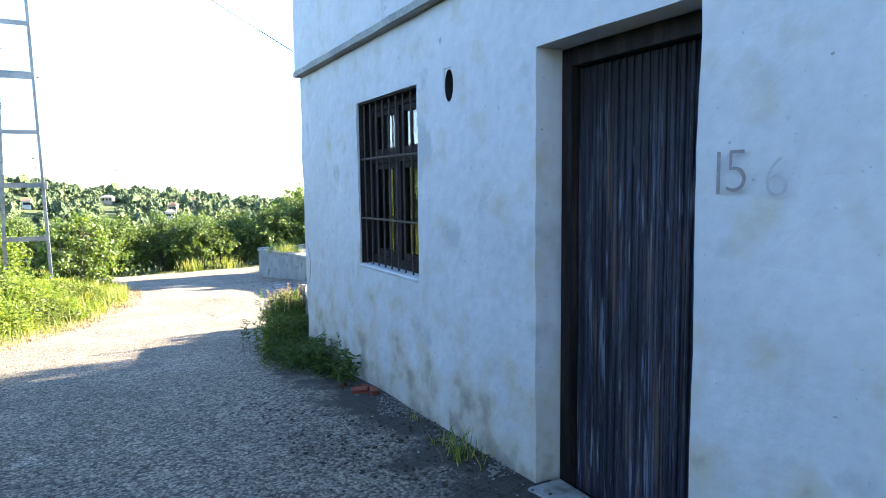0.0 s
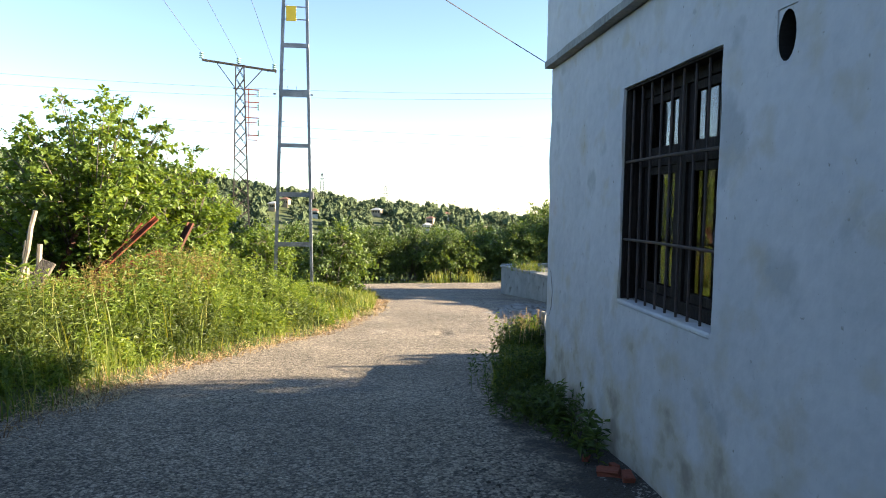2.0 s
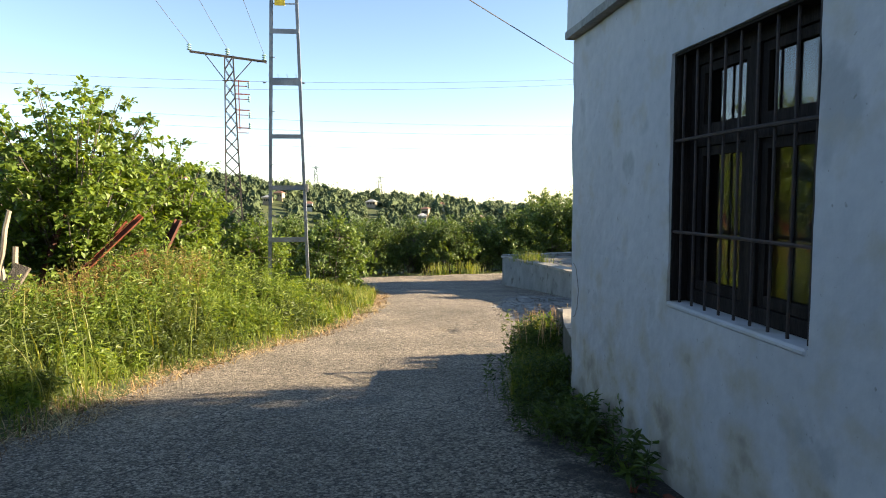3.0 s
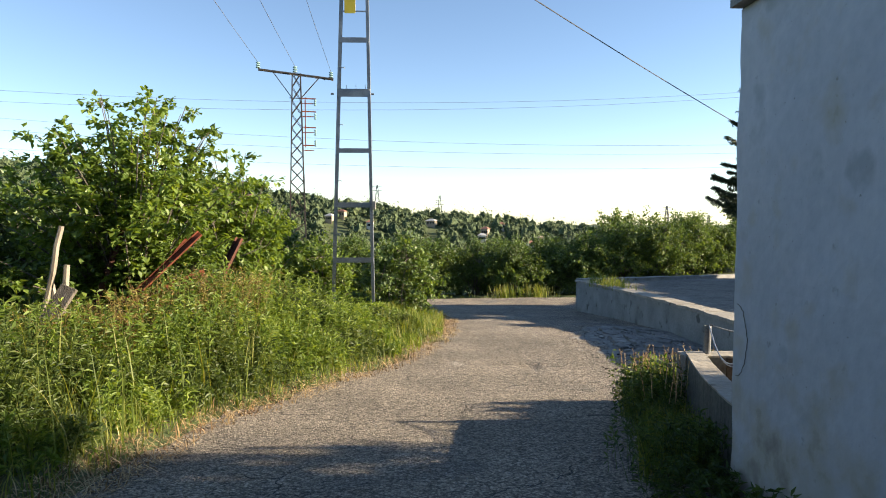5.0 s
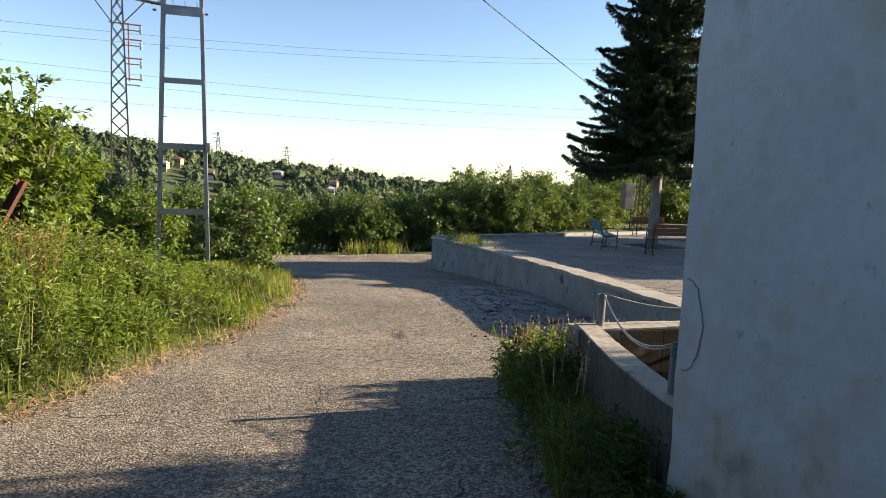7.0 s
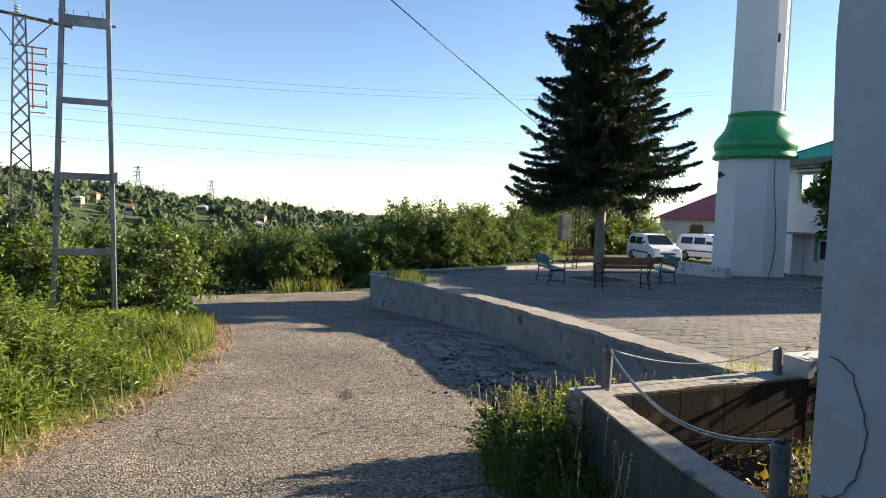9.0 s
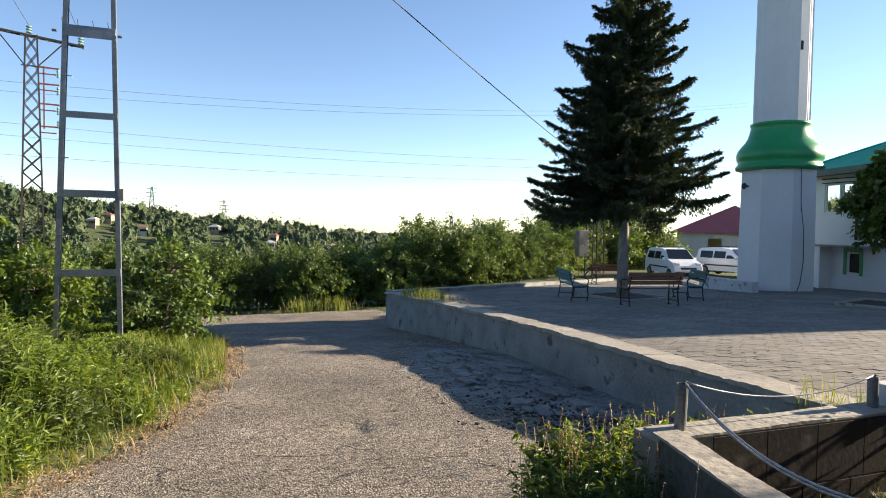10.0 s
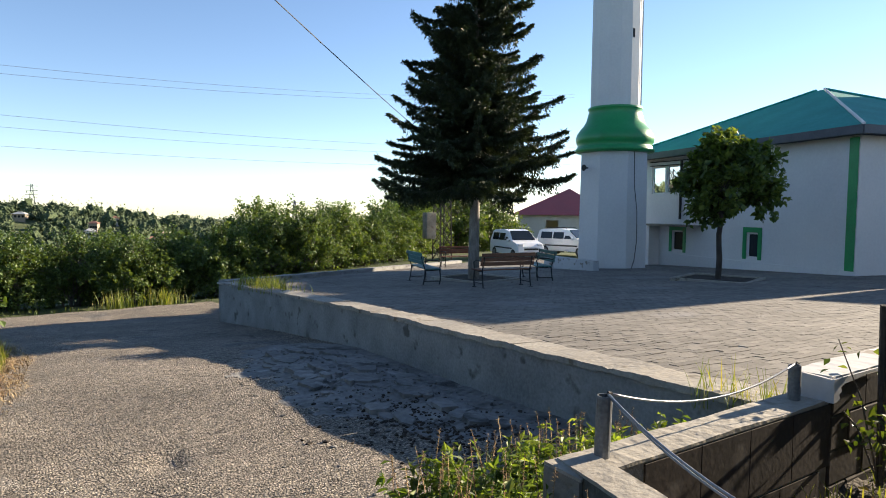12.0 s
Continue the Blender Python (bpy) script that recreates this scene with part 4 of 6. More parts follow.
for (x0, z0, x1, z1), upstairs in zip(holes, (0, 0, 1, 1)):
    wd = part("window", local(boxed(x0, 0.05, z0, x0 + 0.06, 0.12, z1), in_mosque(ML)), WHITE, mosque, "white plastic-framed window")
    b = bmesh.new()
    for q in ((x1 - 0.06, z0, x1, z1), (x0 + 0.06, z0, x1 - 0.06, z0 + 0.06), (x0 + 0.06, z1 - 0.06, x1 - 0.06, z1)):
        box(b, q[0], 0.05, q[1], q[2], 0.12, q[3])
    part("frame", local(b, in_mosque(ML)), WHITE, wd)
    part("pane", local(boxed(x0 + 0.05, 0.08, z0 + 0.05, x1 - 0.05, 0.086, z1 - 0.05), in_mosque(ML)), GLASS if upstairs else CAR_GLASS, wd)
    if not upstairs:
        b = bmesh.new()
        for q in ((x0 - 0.17, z0 - 0.05, x0 - 0.003, z1 + 0.19), (x1 + 0.003, z0 - 0.05, x1 + 0.17, z1 + 0.19), (x0 - 0.003, z1 + 0.003, x1 + 0.003, z1 + 0.19)):
            box(b, q[0], -0.03, q[1], q[2], -0.003, q[3])
        part("surround", local(b, in_mosque(ML)), GREEN, mosque, "bright green painted window surround")
        # Dark sheet added right behind the pane so that the window looks dark.
        part("lining", local(boxed(x0 + 0.065, 0.100, z0 + 0.065, x1 - 0.065, 0.106, z1 - 0.065), in_mosque(ML)), CAR_GLASS, mosque, "dark sheet backing the window pane")
    else:
        part("lining", local(boxed(x0 + 0.1, 0.31, z0 + 0.02, x1 - 0.05, 0.33, z1 - 0.1), in_mosque(ML)), PIPE, mosque, "pale drawn curtain")
part("corner_strip", local(boxed(ML - 0.34, -0.025, -0.36, ML - 0.03, -0.003, ME - 0.06), in_mosque(ML)), GREEN, mosque, "green painted corner strip")
part("canopy", local(boxed(ML - 9.8, -0.75, 0.80, ML - 6.75, -0.003, 0.88), in_mosque(ML)), CONCRETE_LIGHT, mosque, "thin concrete canopy over the windows")
part("side_buttress", local(boxed(ML - 9.75, -0.6, MB, ML - 9.55, -0.075, 0.795), in_mosque(ML)), WHITE, mosque)
part("downpipe", local(tube(bmesh.new(), [(ML - 8.15, -0.09, 3.55), (ML - 8.15, -0.09, 1.1)], 0.055, 8), in_mosque(ML)), BLACK, mosque, "black downpipe")
for q in ((ML - 10.4, 3.45), (ML - 10.4, 3.62)):
    part("cable_run", local(tube(bmesh.new(), [(q[0], -0.05, q[1]), (ML - 8.1, -0.06, q[1] - 0.04), (ML - 6.2, -0.05, q[1] + 0.02)], 0.022, 6), in_mosque(ML)), BLACK, mosque)
roof = bmesh.new()
OV = 0.55
cs = [MV * -OV + MU * -OV, MV * -OV + MU * (ML + OV), MV * (MW + OV) + MU * (ML + OV), MV * (MW + OV) + MU * -OV]
lows = [roof.verts.new((c.x, c.y, 3.98)) for c in cs]
apex = [MU * 5.55 + MV * 4.55, MU * 5.95 + MV * 4.55]
tops = [roof.verts.new((a.x, a.y, 6.35)) for a in apex]
for q in ((lows[3], lows[0], tops[0]), (lows[0], lows[1], tops[1], tops[0]), (lows[1], lows[2], tops[1]), (lows[2], lows[3], tops[0], tops[1]), (lows[3], lows[2], lows[1], lows[0])):
    roof.faces.new(q)
roof_ob = part("roof", roof, TEAL_ROOF, mosque, "teal painted sheet-metal roof")
for k in range(4):
    a, t_ = cs[k], apex[0 if k in (0, 3) else 1]
    part("ridge_cap", tube(bmesh.new(), [(a.x, a.y, 4.0), (t_.x, t_.y, 6.37)], 0.05, 6), WHITE if k == 0 else TEAL_ROOF, roof_ob)
for k in range(4):
    b, c = cs[k], cs[(k + 1) % 4]
    d = (c - b).normalized()
    nrm = Vector((d.y, -d.x, 0))
    bm = bmesh.new()
    vs = [bm.verts.new(p) for p in [Vector((*(b + nrm * o).xy, z)) for o, z in ((0.0, 3.72), (0.0, 3.975), (-0.03, 3.975), (-0.03, 3.72))] + [Vector((*(c + nrm * o).xy, z)) for o, z in ((0.0, 3.72), (0.0, 3.975), (-0.03, 3.975), (-0.03, 3.72))]]
    for q in ((0, 1, 2, 3), (7, 6, 5, 4), (0, 4, 5, 1), (1, 5, 6, 2), (2, 6, 7, 3), (3, 7, 4, 0)):
        bm.faces.new([vs[i] for i in q])
    part("fascia", bm, FASCIA, mosque)
soff = bmesh.new()
sv = [soff.verts.new((c.x * 0.998, c.y * 0.998, z)) for z in (3.76, 3.80) for c in cs]
for q in ((3, 2, 1, 0), (4, 5, 6, 7), (0, 1, 5, 4), (1, 2, 6, 5), (2, 3, 7, 6), (3, 0, 4, 7)):
    soff.faces.new([sv[i] for i in q])
part("soffit", soff, FASCIA, mosque)

# ---- minaret ----
MN = (19.15, 18.25)
minaret = thing("minaret", pose(MN[0], MN[1], -1.2), "white rendered minaret with moulded green collar above an octagonal base", "minaret")
minaret["kind"] = "structure"
part("base", lathe(bmesh.new(), [(1.42, 0), (1.40, 2.5), (1.37, 4.92)], 8, turn=radians(22.5 + 41)), WHITE, minaret)
part("collar", lathe(bmesh.new(), [(1.40, 4.925), (1.55, 4.96), (1.57, 5.06), (1.50, 5.14), (1.46, 5.22), (1.52, 5.34), (1.55, 5.50), (1.50, 5.68), (1.38, 5.86), (1.24, 6.02), (1.14, 6.20), (1.08, 6.42), (1.04, 6.62), (1.07, 6.66), (1.07, 6.74), (0.99, 6.76)], 28), GREEN, minaret, "glossy green moulded collar", smooth=True)
part("shaft", lathe(bmesh.new(), [(0.98, 6.765), (0.96, 13), (0.95, 19), (1.3, 19.6), (1.3, 20.4), (0.8, 20.45), (0.78, 23), (0.85, 23.05), (0.03, 26.5)], 14), WHITE, minaret)
slit_way = Vector((math.cos(radians(-118)), math.sin(radians(-118)), 0))
part("slit", boxed(-0.04, -0.985, 9.35, 0.04, -0.93, 9.68, m=Matrix.Rotation(radians(-8), 4, "Z")), BLACK, minaret, "narrow dark slit window")
part("conduit", tube(bmesh.new(), [(0.45, -0.90, 6.8), (0.44, -0.89, 12), (0.44, -0.88, 19)], 0.03, 6), WHITE, minaret)
part("hanging_cable", tube(bmesh.new(), [(-0.42, -1.37, 4.9), (-0.40, -1.40, 3.6), (-0.24, -1.42, 2.6), (-0.22, -1.43, 1.5), (-0.36, -1.44, 0.7), (-0.55, -1.45, 0.33)], 0.016, 6), BLACK, minaret, "loose black cable")
part("loudspeaker", local(lathe(bmesh.new(), [(0.03, 0), (0.05, 0.12), (0.12, 0.22), (0.13, 0.23)], 10), Matrix.Translation((-1.38, 0.1, 4.3)) @ pose(0, 0, 0, 0, -90, 0)), IRON, minaret)


# ---- benches ----
def bench(m, slat, label):
    t = thing("bench", m, label, "bench", "benches round the spruce")
    L = 1.5
    for x in (-L / 2 + 0.08, L / 2 - 0.08):
        b = bmesh.new()
        tube(b, [(x, 0.20, 0.0), (x, 0.235, 0.2), (x, 0.21, 0.42)], 0.018, 6)
        tube(b, [(x, -0.24, 0.0), (x, -0.20, 0.2), (x, -0.18, 0.42), (x, -0.25, 0.62), (x, -0.30, 0.84)], 0.018, 6)
        tube(b, [(x, 0.23, 0.42), (x, 0.0, 0.40), (x, -0.2, 0.41)], 0.016, 6)
        tube(b, [(x, -0.24, 0.62), (x, -0.05, 0.66), (x, 0.15, 0.65), (x, 0.24, 0.60), (x, 0.21, 0.45)], 0.015, 6)
        tube(b, [(x, 0.22, 0.12), (x, -0.22, 0.12)], 0.012, 6)
        for y in (0.20, -0.24):
            box(b, x - 0.03, y - 0.05, 0, x + 0.03, y + 0.05, 0.02)
        part("leg", b, IRON, t, "scrolled black cast iron")
    seat = part("seat", boxed(-L / 2, 0.13, 0.425, L / 2, 0.23, 0.455, bevel=0.006), slat, t)
    for k in range(3):
        part("slat", boxed(-L / 2, -0.18 + 0.105 * k, 0.425, L / 2, -0.09 + 0.105 * k, 0.455, bevel=0.006), slat, seat)
    back = part("backrest", boxed(-L / 2, -0.315, 0.76, L / 2, -0.285, 0.85, bevel=0.006), slat, t)
    for k in range(2):
        part("slat", boxed(-L / 2, -0.275 + 0.02 * k, 0.545 + 0.105 * (1 - k) - 0.0, L / 2, -0.245 + 0.02 * k, 0.64 + 0.105 * (1 - k), bevel=0.006), slat, back)
    return t


def on_terrace(x, y):
    return float(terrace_z(x, y))


bench(pose(7.95, 14.85, on_terrace(7.95, 14.85), 0, 0, -106), SLAT_TEAL, "teal slatted park bench with black iron legs on the pavers")
bench(pose(8.75, 12.55, on_terrace(8.75, 12.55), 0, 0, -8), SLAT_BROWN, "brown slatted park bench seen from behind, with black iron legs")
bench(pose(11.35, 14.15, on_terrace(11.35, 14.15), 0, 0, 66), SLAT_TEAL, "teal slatted park bench facing the spruce")
bench(pose(14.6, 22.7, on_terrace(14.6, 22.7), 0, 0, 170), SLAT_BROWN, "brown slatted park bench at the back edge of the terrace")


def tree_pit(x, y, half, turn, label):
    t = thing("tree_pit", pose(x, y, on_terrace(x, y), 0, 0, turn), label, "tree pit")
    t["kind"] = "structure"
    for k in range(4):
        part("kerb_stone", boxed(-half, half - 0.1, -0.05, half - 0.104, half, 0.075, m=Matrix.Rotation(radians(90 * k), 4, "Z"), bevel=0.01), CAP, t)
    part("soil", boxed(-half + 0.1, -half + 0.1, -0.04, half - 0.1, half - 0.1, 0.03), EARTH, t)


tree_pit(9.95, 15.2, 0.95, 10, "square concrete kerb round the foot of the spruce")
tree_pit(15.1, 10.85, 1.0, 17, "square concrete kerb round the foot of the young linden")


# ---- trees ----
def limb(bm, a, b, r0, r1, rng, wob=0.08, n=5, sides=6):
    a, b = Vector(a), Vector(b)
    L = (b - a).length
    pts = [a.lerp(b, k / n) + Vector(rng.normal(size=3)) * wob * L * (0 if k in (0, n) else 0.5) for k in range(n + 1)]
    tube(bm, pts, r0, sides, r1)
    return pts


def broadleaf(name, m, height, radius, stem, count, leafsize, mat, label, category, seed, group="", stems=1, low=0.35, trunk_r=0.07, lobes=9, shape=1.0, puff=1.0, bark=BARK):
    """A leafy crown built of uneven lobes, each a spray of twigs with leaves, on a trunk or on several stems."""
    rng = np.random.default_rng(seed)
    t = thing(name, m, label, category, group)
    wood = bmesh.new()
    centres_ = []
    for k in range(lobes):
        a = 2.4 * k + rng.uniform(-0.5, 0.5)
        u = (k + 0.5) / lobes
        z = low * height + (1 - low) * height * (0.12 + 0.78 * u)
        rad = radius * math.sqrt(max(0.05, 1 - abs(2 * u - 0.85) ** 2 * 0.8)) * rng.uniform(0.35, 0.78) * shape
        centres_.append(Vector((math.cos(a) * rad, math.sin(a) * rad, z)))
    if stems == 1:
        limb(wood, (0, 0, -0.1), (0.02, 0.02, low * height + 0.35), trunk_r, trunk_r * 0.75, rng, 0.02, 6, 8)
        start = [Vector((0.02, 0.02, low * height + 0.25))] * lobes
    else:
        start = []
        for k in range(lobes):
            base = Vector((rng.uniform(-0.25, 0.25), rng.uniform(-0.25, 0.25), -0.15))
            mid = base.lerp(centres_[k], 0.45) + Vector((0, 0, 0.15 * height))
            limb(wood, base, mid, trunk_r, trunk_r * 0.7, rng, 0.05)
            start.append(mid)
    pts, outs = [], []
    per = max(8, int(count / (lobes * 26)))
    for c, s in zip(centres_, start):
        limb(wood, s, c, trunk_r * 0.6, 0.012, rng, 0.1)
        lr = radius * rng.uniform(0.42, 0.62) * puff
        for j in range(26):
            d = Vector(rng.normal(size=3))
            d.z = d.z * 0.8 + 0.2
            d.normalize()
            tip = c + d * lr * rng.uniform(0.7, 1.25)
            if j % 2 == 0 or puff < 1:
                tube(wood, [c, c.lerp(tip, 0.5) + Vector((0, 0, 0.05 * lr)), tip], 0.008, 4, 0.003, closed=False)
            f = rng.uniform(0.25, 1.0, per) ** 0.7
            line = np.array(c)[None] + np.array(tip - c)[None] * f[:, None]
            line += rng.normal(size=(per, 3)) * lr * 0.085
            pts.append(line)
            outs.append(np.repeat(np.array(d)[None], per, 0))
    part("trunk", wood, bark, t)
    v, f = leaves(np.concatenate(pts), leafsize, rng, 0.55, out=np.concatenate(outs) * 0.5)
    raw("crown", v, f, mat, t)
    return t


def arching(name, m, height, radius, shoots, leafsize, mat, label, seed):
    """A many-stemmed bush: arching shoots that carry flat sprays of leaves along their outer part."""
    rng = np.random.default_rng(seed)
    t = thing(name, m, label, "tree")
    wood = bmesh.new()
    pts, outs = [], []
    for k in range(shoots):
        a = 2.4 * k + rng.uniform(-0.4, 0.4)
        r = radius * math.sqrt((k + 0.5) / shoots) * rng.uniform(0.75, 1.15)
        h = height * (1.0 - 0.5 * min(1.2, r / radius) ** 2) * rng.uniform(0.72, 1.05)
        d = np.array([math.cos(a), math.sin(a), 0])
        base = d * rng.uniform(0.05, 0.25) + [0, 0, -0.15]
        mid = d * r * 0.35 + [0, 0, h * 0.72]
        tip = d * r + [0, 0, h]
        f = np.linspace(0, 1, 7)[:, None]
        line = base * (1 - f) ** 2 + 2 * mid * f * (1 - f) + tip * f ** 2
        tube(wood, [Vector(p_) for p_ in line], 0.03, 5, 0.006, closed=False)
        for q in range(15):
            g_ = rng.uniform(0.22, 1.0)
            root = base * (1 - g_) ** 2 + 2 * mid * g_ * (1 - g_) + tip * g_ ** 2
            b_ = rng.uniform(0, 2 * math.pi)
            w_ = np.array([math.cos(b_), math.sin(b_), rng.uniform(-0.15, 0.5)]) + d * 0.5
            w_ *= rng.uniform(0.22, 0.55) * (1.15 - 0.45 * g_) / np.linalg.norm(w_)
            end_ = root + w_
            if q % 2:
                tube(wood, [Vector(root), Vector(end_)], 0.006, 3, 0.003, closed=False)
            n_ = 15
            u_ = rng.uniform(0.15, 1.05, n_)[:, None]
            side_ = np.array([-w_[1], w_[0], 0]) / (np.linalg.norm(w_[:2]) + 1e-6)
            pts.append(root + w_ * u_ + side_ * rng.uniform(-0.07, 0.07, (n_, 1)) + rng.normal(size=(n_, 3)) * [0.02, 0.02, 0.035])
            outs.append(np.repeat((w_ / np.linalg.norm(w_))[None], n_, 0) * 0.8)
    part("trunk", wood, BARK, t)
    v, f = leaves(np.concatenate(pts), leafsize, rng, 0.7, 0.82, out=np.concatenate(outs))
    raw("crown", v, f, mat, t)
    return t


def spruce(m, height, radius, label):
    """Whorls of long boughs that sag and turn up at the tip, each a tapering plume of side twigs."""
    rng = np.random.default_rng(11)
    t = thing("spruce_tree", m, label, "tree")
    wood = bmesh.new()
    limb(wood, (0, 0, -0.1), (0.05, 0.02, height), 0.17, 0.02, rng, 0.004, 9, 10)
    V, F, off = [], [], 0
    z = 2.95
    while z < height - 0.25:
        u = (z - 2.0) / (height - 2.0)
        R = radius * 0.97 * (1 - u) ** 0.80
        for k in range(int(12 - 4 * u)):
            a = rng.uniform(0, 2 * math.pi)
            L = R * rng.choice([0.5, 0.7, 0.86, 1.0, 1.16]) * rng.uniform(0.94, 1.04)
            if z < 3.3:
                L *= 0.95
            d = np.array([math.cos(a), math.sin(a), 0])
            n = 8
            f = np.linspace(0, 1, n)
            low = max(0.0, 1 - u * 1.6)
            droop = -(0.36 + 0.16 * low) * L * f + (0.30 + 0.07 * rng.normal()) * L * f ** 2.8 + (0.18 * (1 - low)) * L * f
            pts = np.array([0, 0, z + rng.uniform(-0.1, 0.1)])[None] + d[None] * (f * L)[:, None] + np.array([0, 0, 1.0])[None] * droop[:, None]
            tube(wood, [Vector(p) for p in pts], 0.022, 4, 0.005, closed=False)
            cnt = int(44 + 86 * L)
            g = rng.uniform(0.06, 1.0, cnt) ** 0.85
            root = np.stack([np.interp(g, f, pts[:, i]) for i in range(3)], 1)
            sgn = rng.choice([-1, 1], cnt)
            side = np.array([-d[1], d[0], 0])
            tl = (0.30 * L * np.minimum(1.0, 2.6 * g) * (1.02 - g) ** 0.75 + 0.09) * rng.uniform(0.55, 1.1, cnt)
            tip = root + side[None] * (sgn * tl * 0.72)[:, None] + d[None] * (tl * 0.72)[:, None]
            tip[:, 2] -= tl * rng.uniform(-0.05, 0.55, cnt) * (1.15 - g)
            m_per = 8
            h = rng.uniform(0.0, 1.0, (cnt, m_per))[:, :, None]
            npnt = (root[:, None] * (1 - h) + tip[:, None] * h).reshape(-1, 3)
            vv, ff = leaves(npnt, 0.085, rng, 0.2, aspect=0.34, out=np.repeat((tip - root) / (np.linalg.norm(tip - root, axis=1)[:, None] + 1e-6), m_per, 0) * 1.6)
            V.append(vv)
            F.append(ff + off)
            off += len(vv)
            # hanging curtains near the stem
            q = rng.uniform(0.08, 0.86, (int(20 * L), 1))
            base = np.stack([np.interp(q[:, 0], f, pts[:, i]) for i in range(3)], 1)
            dropv = rng.uniform(0, 0.30, (len(q), 6))[:, :, None] * np.array([0, 0, -1.0])
            vv, ff = leaves((base[:, None] + dropv).reshape(-1, 3) + rng.normal(size=(len(q) * 6, 3)) * 0.03, 0.10, rng, 0.1, aspect=0.4, out=np.tile([0, 0, -1.4], (len(q) * 6, 1)))
            V.append(vv)
            F.append(ff + off)
            off += len(vv)
        z += 0.235 + 0.04 * u
    part("trunk", wood, SPRUCE_BARK, t, "grey flaking bark", smooth=True)
    raw("crown", np.concatenate(V), np.concatenate(F), NEEDLE, t, "dark drooping needled boughs")
    return t


spruce(pose(9.85, 15.2, on_terrace(9.95, 15.2)), 10.9, 3.0, "tall dark green spruce with drooping layered boughs standing in the terrace")
broadleaf("linden_tree", pose(15.1, 10.85, on_terrace(15.1, 10.85)), 4.05, 1.42, 1, 9000, 0.165, LINDEN, "young round-crowned linden on a slim dark trunk in a paved pit", "tree", 21, low=0.40, trunk_r=0.085, lobes=15, puff=0.80, shape=1.12, bark=LINDEN_BARK)
broadleaf("shade_tree", pose(9.8, -0.35, -0.2), 5.0, 1.5, 1, 3500, 0.16, HAZEL, "leafy broadleaved tree beside the old house", "tree", 22, low=0.3, trunk_r=0.1, lobes=11)
arching("hazel_tree", pose(-7.0, 7.7, -0.9), 4.75, 2.25, 92, 0.115, HAZEL, "bright green many-stemmed hazel in full leaf on the bank", 23)
arching("hazel_tree", pose(-5.7, 9.4, -0.9), 4.0, 1.3, 34, 0.115, HAZEL, "slimmer bright green hazel with arching sprays on the bank", 24)

# Hazel shrubs: three models, then copies.
shrub_models = []
for k in range(3):
    shrub_models.append(broadleaf("hazel_shrub", pose(0, 0, 0), 2.75, 1.6, 1, 13000, 0.108, HAZEL_DARK, "dense dark green hazel shrub in the hedge behind the lane", "shrub", 40 + k, "hazel hedge", stems=4, low=0.05, trunk_r=0.03, lobes=17, shape=1.15))
HEDGE = [(-1.2, 27.6, 1.02), (0.7, 28.3, 0.96), (2.6, 27.7, 1.02), (4.4, 28.6, 1.08), (6.3, 28.1, 1.05), (8.2, 28.7, 1.1), (10.2, 28.2, 0.95), (12.0, 29.2, 1.02), (13.8, 29.6, 0.9), (-3.2, 28.4, 0.95), (-5.2, 27.9, 0.98),
         (-7.4, 27.5, 0.95), (-9.8, 28.6, 1.0), (-12.2, 27.2, 1.0), (-14.8, 26.6, 1.1), (1.8, 30.6, 1.1), (5.2, 31.2, 1.1), (9.2, 31.6, 1.1), (13.0, 32.0, 1.1), (-1.8, 31.0, 1.1), (-5.6, 31.2, 1.15), (-9.8, 31.6, 1.2),
         (16.2, 31.4, 1.0), (18.6, 33.6, 1.1), (21.5, 36.5, 1.3), (25.0, 38.5, 1.6), (29.0, 39.0, 1.6), (22.6, 41, 1.6), (27.0, 42, 1.8), (19.0, 36.0, 1.2)]
BANK_SHRUBS = [(-7.4, -3.0, 1.15), (-7.8, -6.0, 1.2), (-7.6, 0.4, 1.1), (-8.2, -9.2, 1.3), (-10.4, 20.5, 1.0), (-12.6, 15.2, 1.1), (-8.8, 13.2, 1.0), (-7.2, 16.4, 0.95), (-10.6, 9.8, 1.25), (-12.4, 5.2, 1.3), (-11.2, 1.2, 1.2), (-10.8, -3.0, 1.2), (-17, 21, 1.1)]
rr = random.Random(9)
for k, (x, y, s) in enumerate(HEDGE + BANK_SHRUBS):
    z = float(ground_z(x, y)) - 0.05
    s *= 0.90 if -14 < x < 8 and y > 22 else 1.0
    m = pose(x, y, z, 0, 0, rr.uniform(0, 360)) @ Matrix.Diagonal((s, s, s * rr.uniform(0.94, 1.08), 1))
    if k < 3:
        shrub_models[k].matrix_world = m
    else:
        src = shrub_models[k % 3]
        c = copy_thing(src, pose(0, 0, 0))
        c.matrix_world = m
        if y < 22:
            c["label"] = "dense dark green hazel shrub on the bank beside the lane"
broadleaf("hazel_shrub", pose(-2.45, 11.9, -1.0), 1.95, 0.9, 1, 4200, 0.10, HAZEL_DARK, "low dark green shrub behind the steel pole", "shrub", 51, stems=4, low=0.02, trunk_r=0.02, lobes=12)
broadleaf("hazel_shrub", pose(-4.6, 12.9, -1.0), 1.9, 1.0, 1, 4200, 0.10, HAZEL, "light green leafy shrub behind the steel pole", "shrub", 52, stems=4, low=0.02, trunk_r=0.02, lobes=12)
arching("hazel_shrub", pose(-6.4, 13.2, -0.9), 3.3, 1.4, 36, 0.115, HAZEL, "tall light green hazel shrub on the bank", 53)


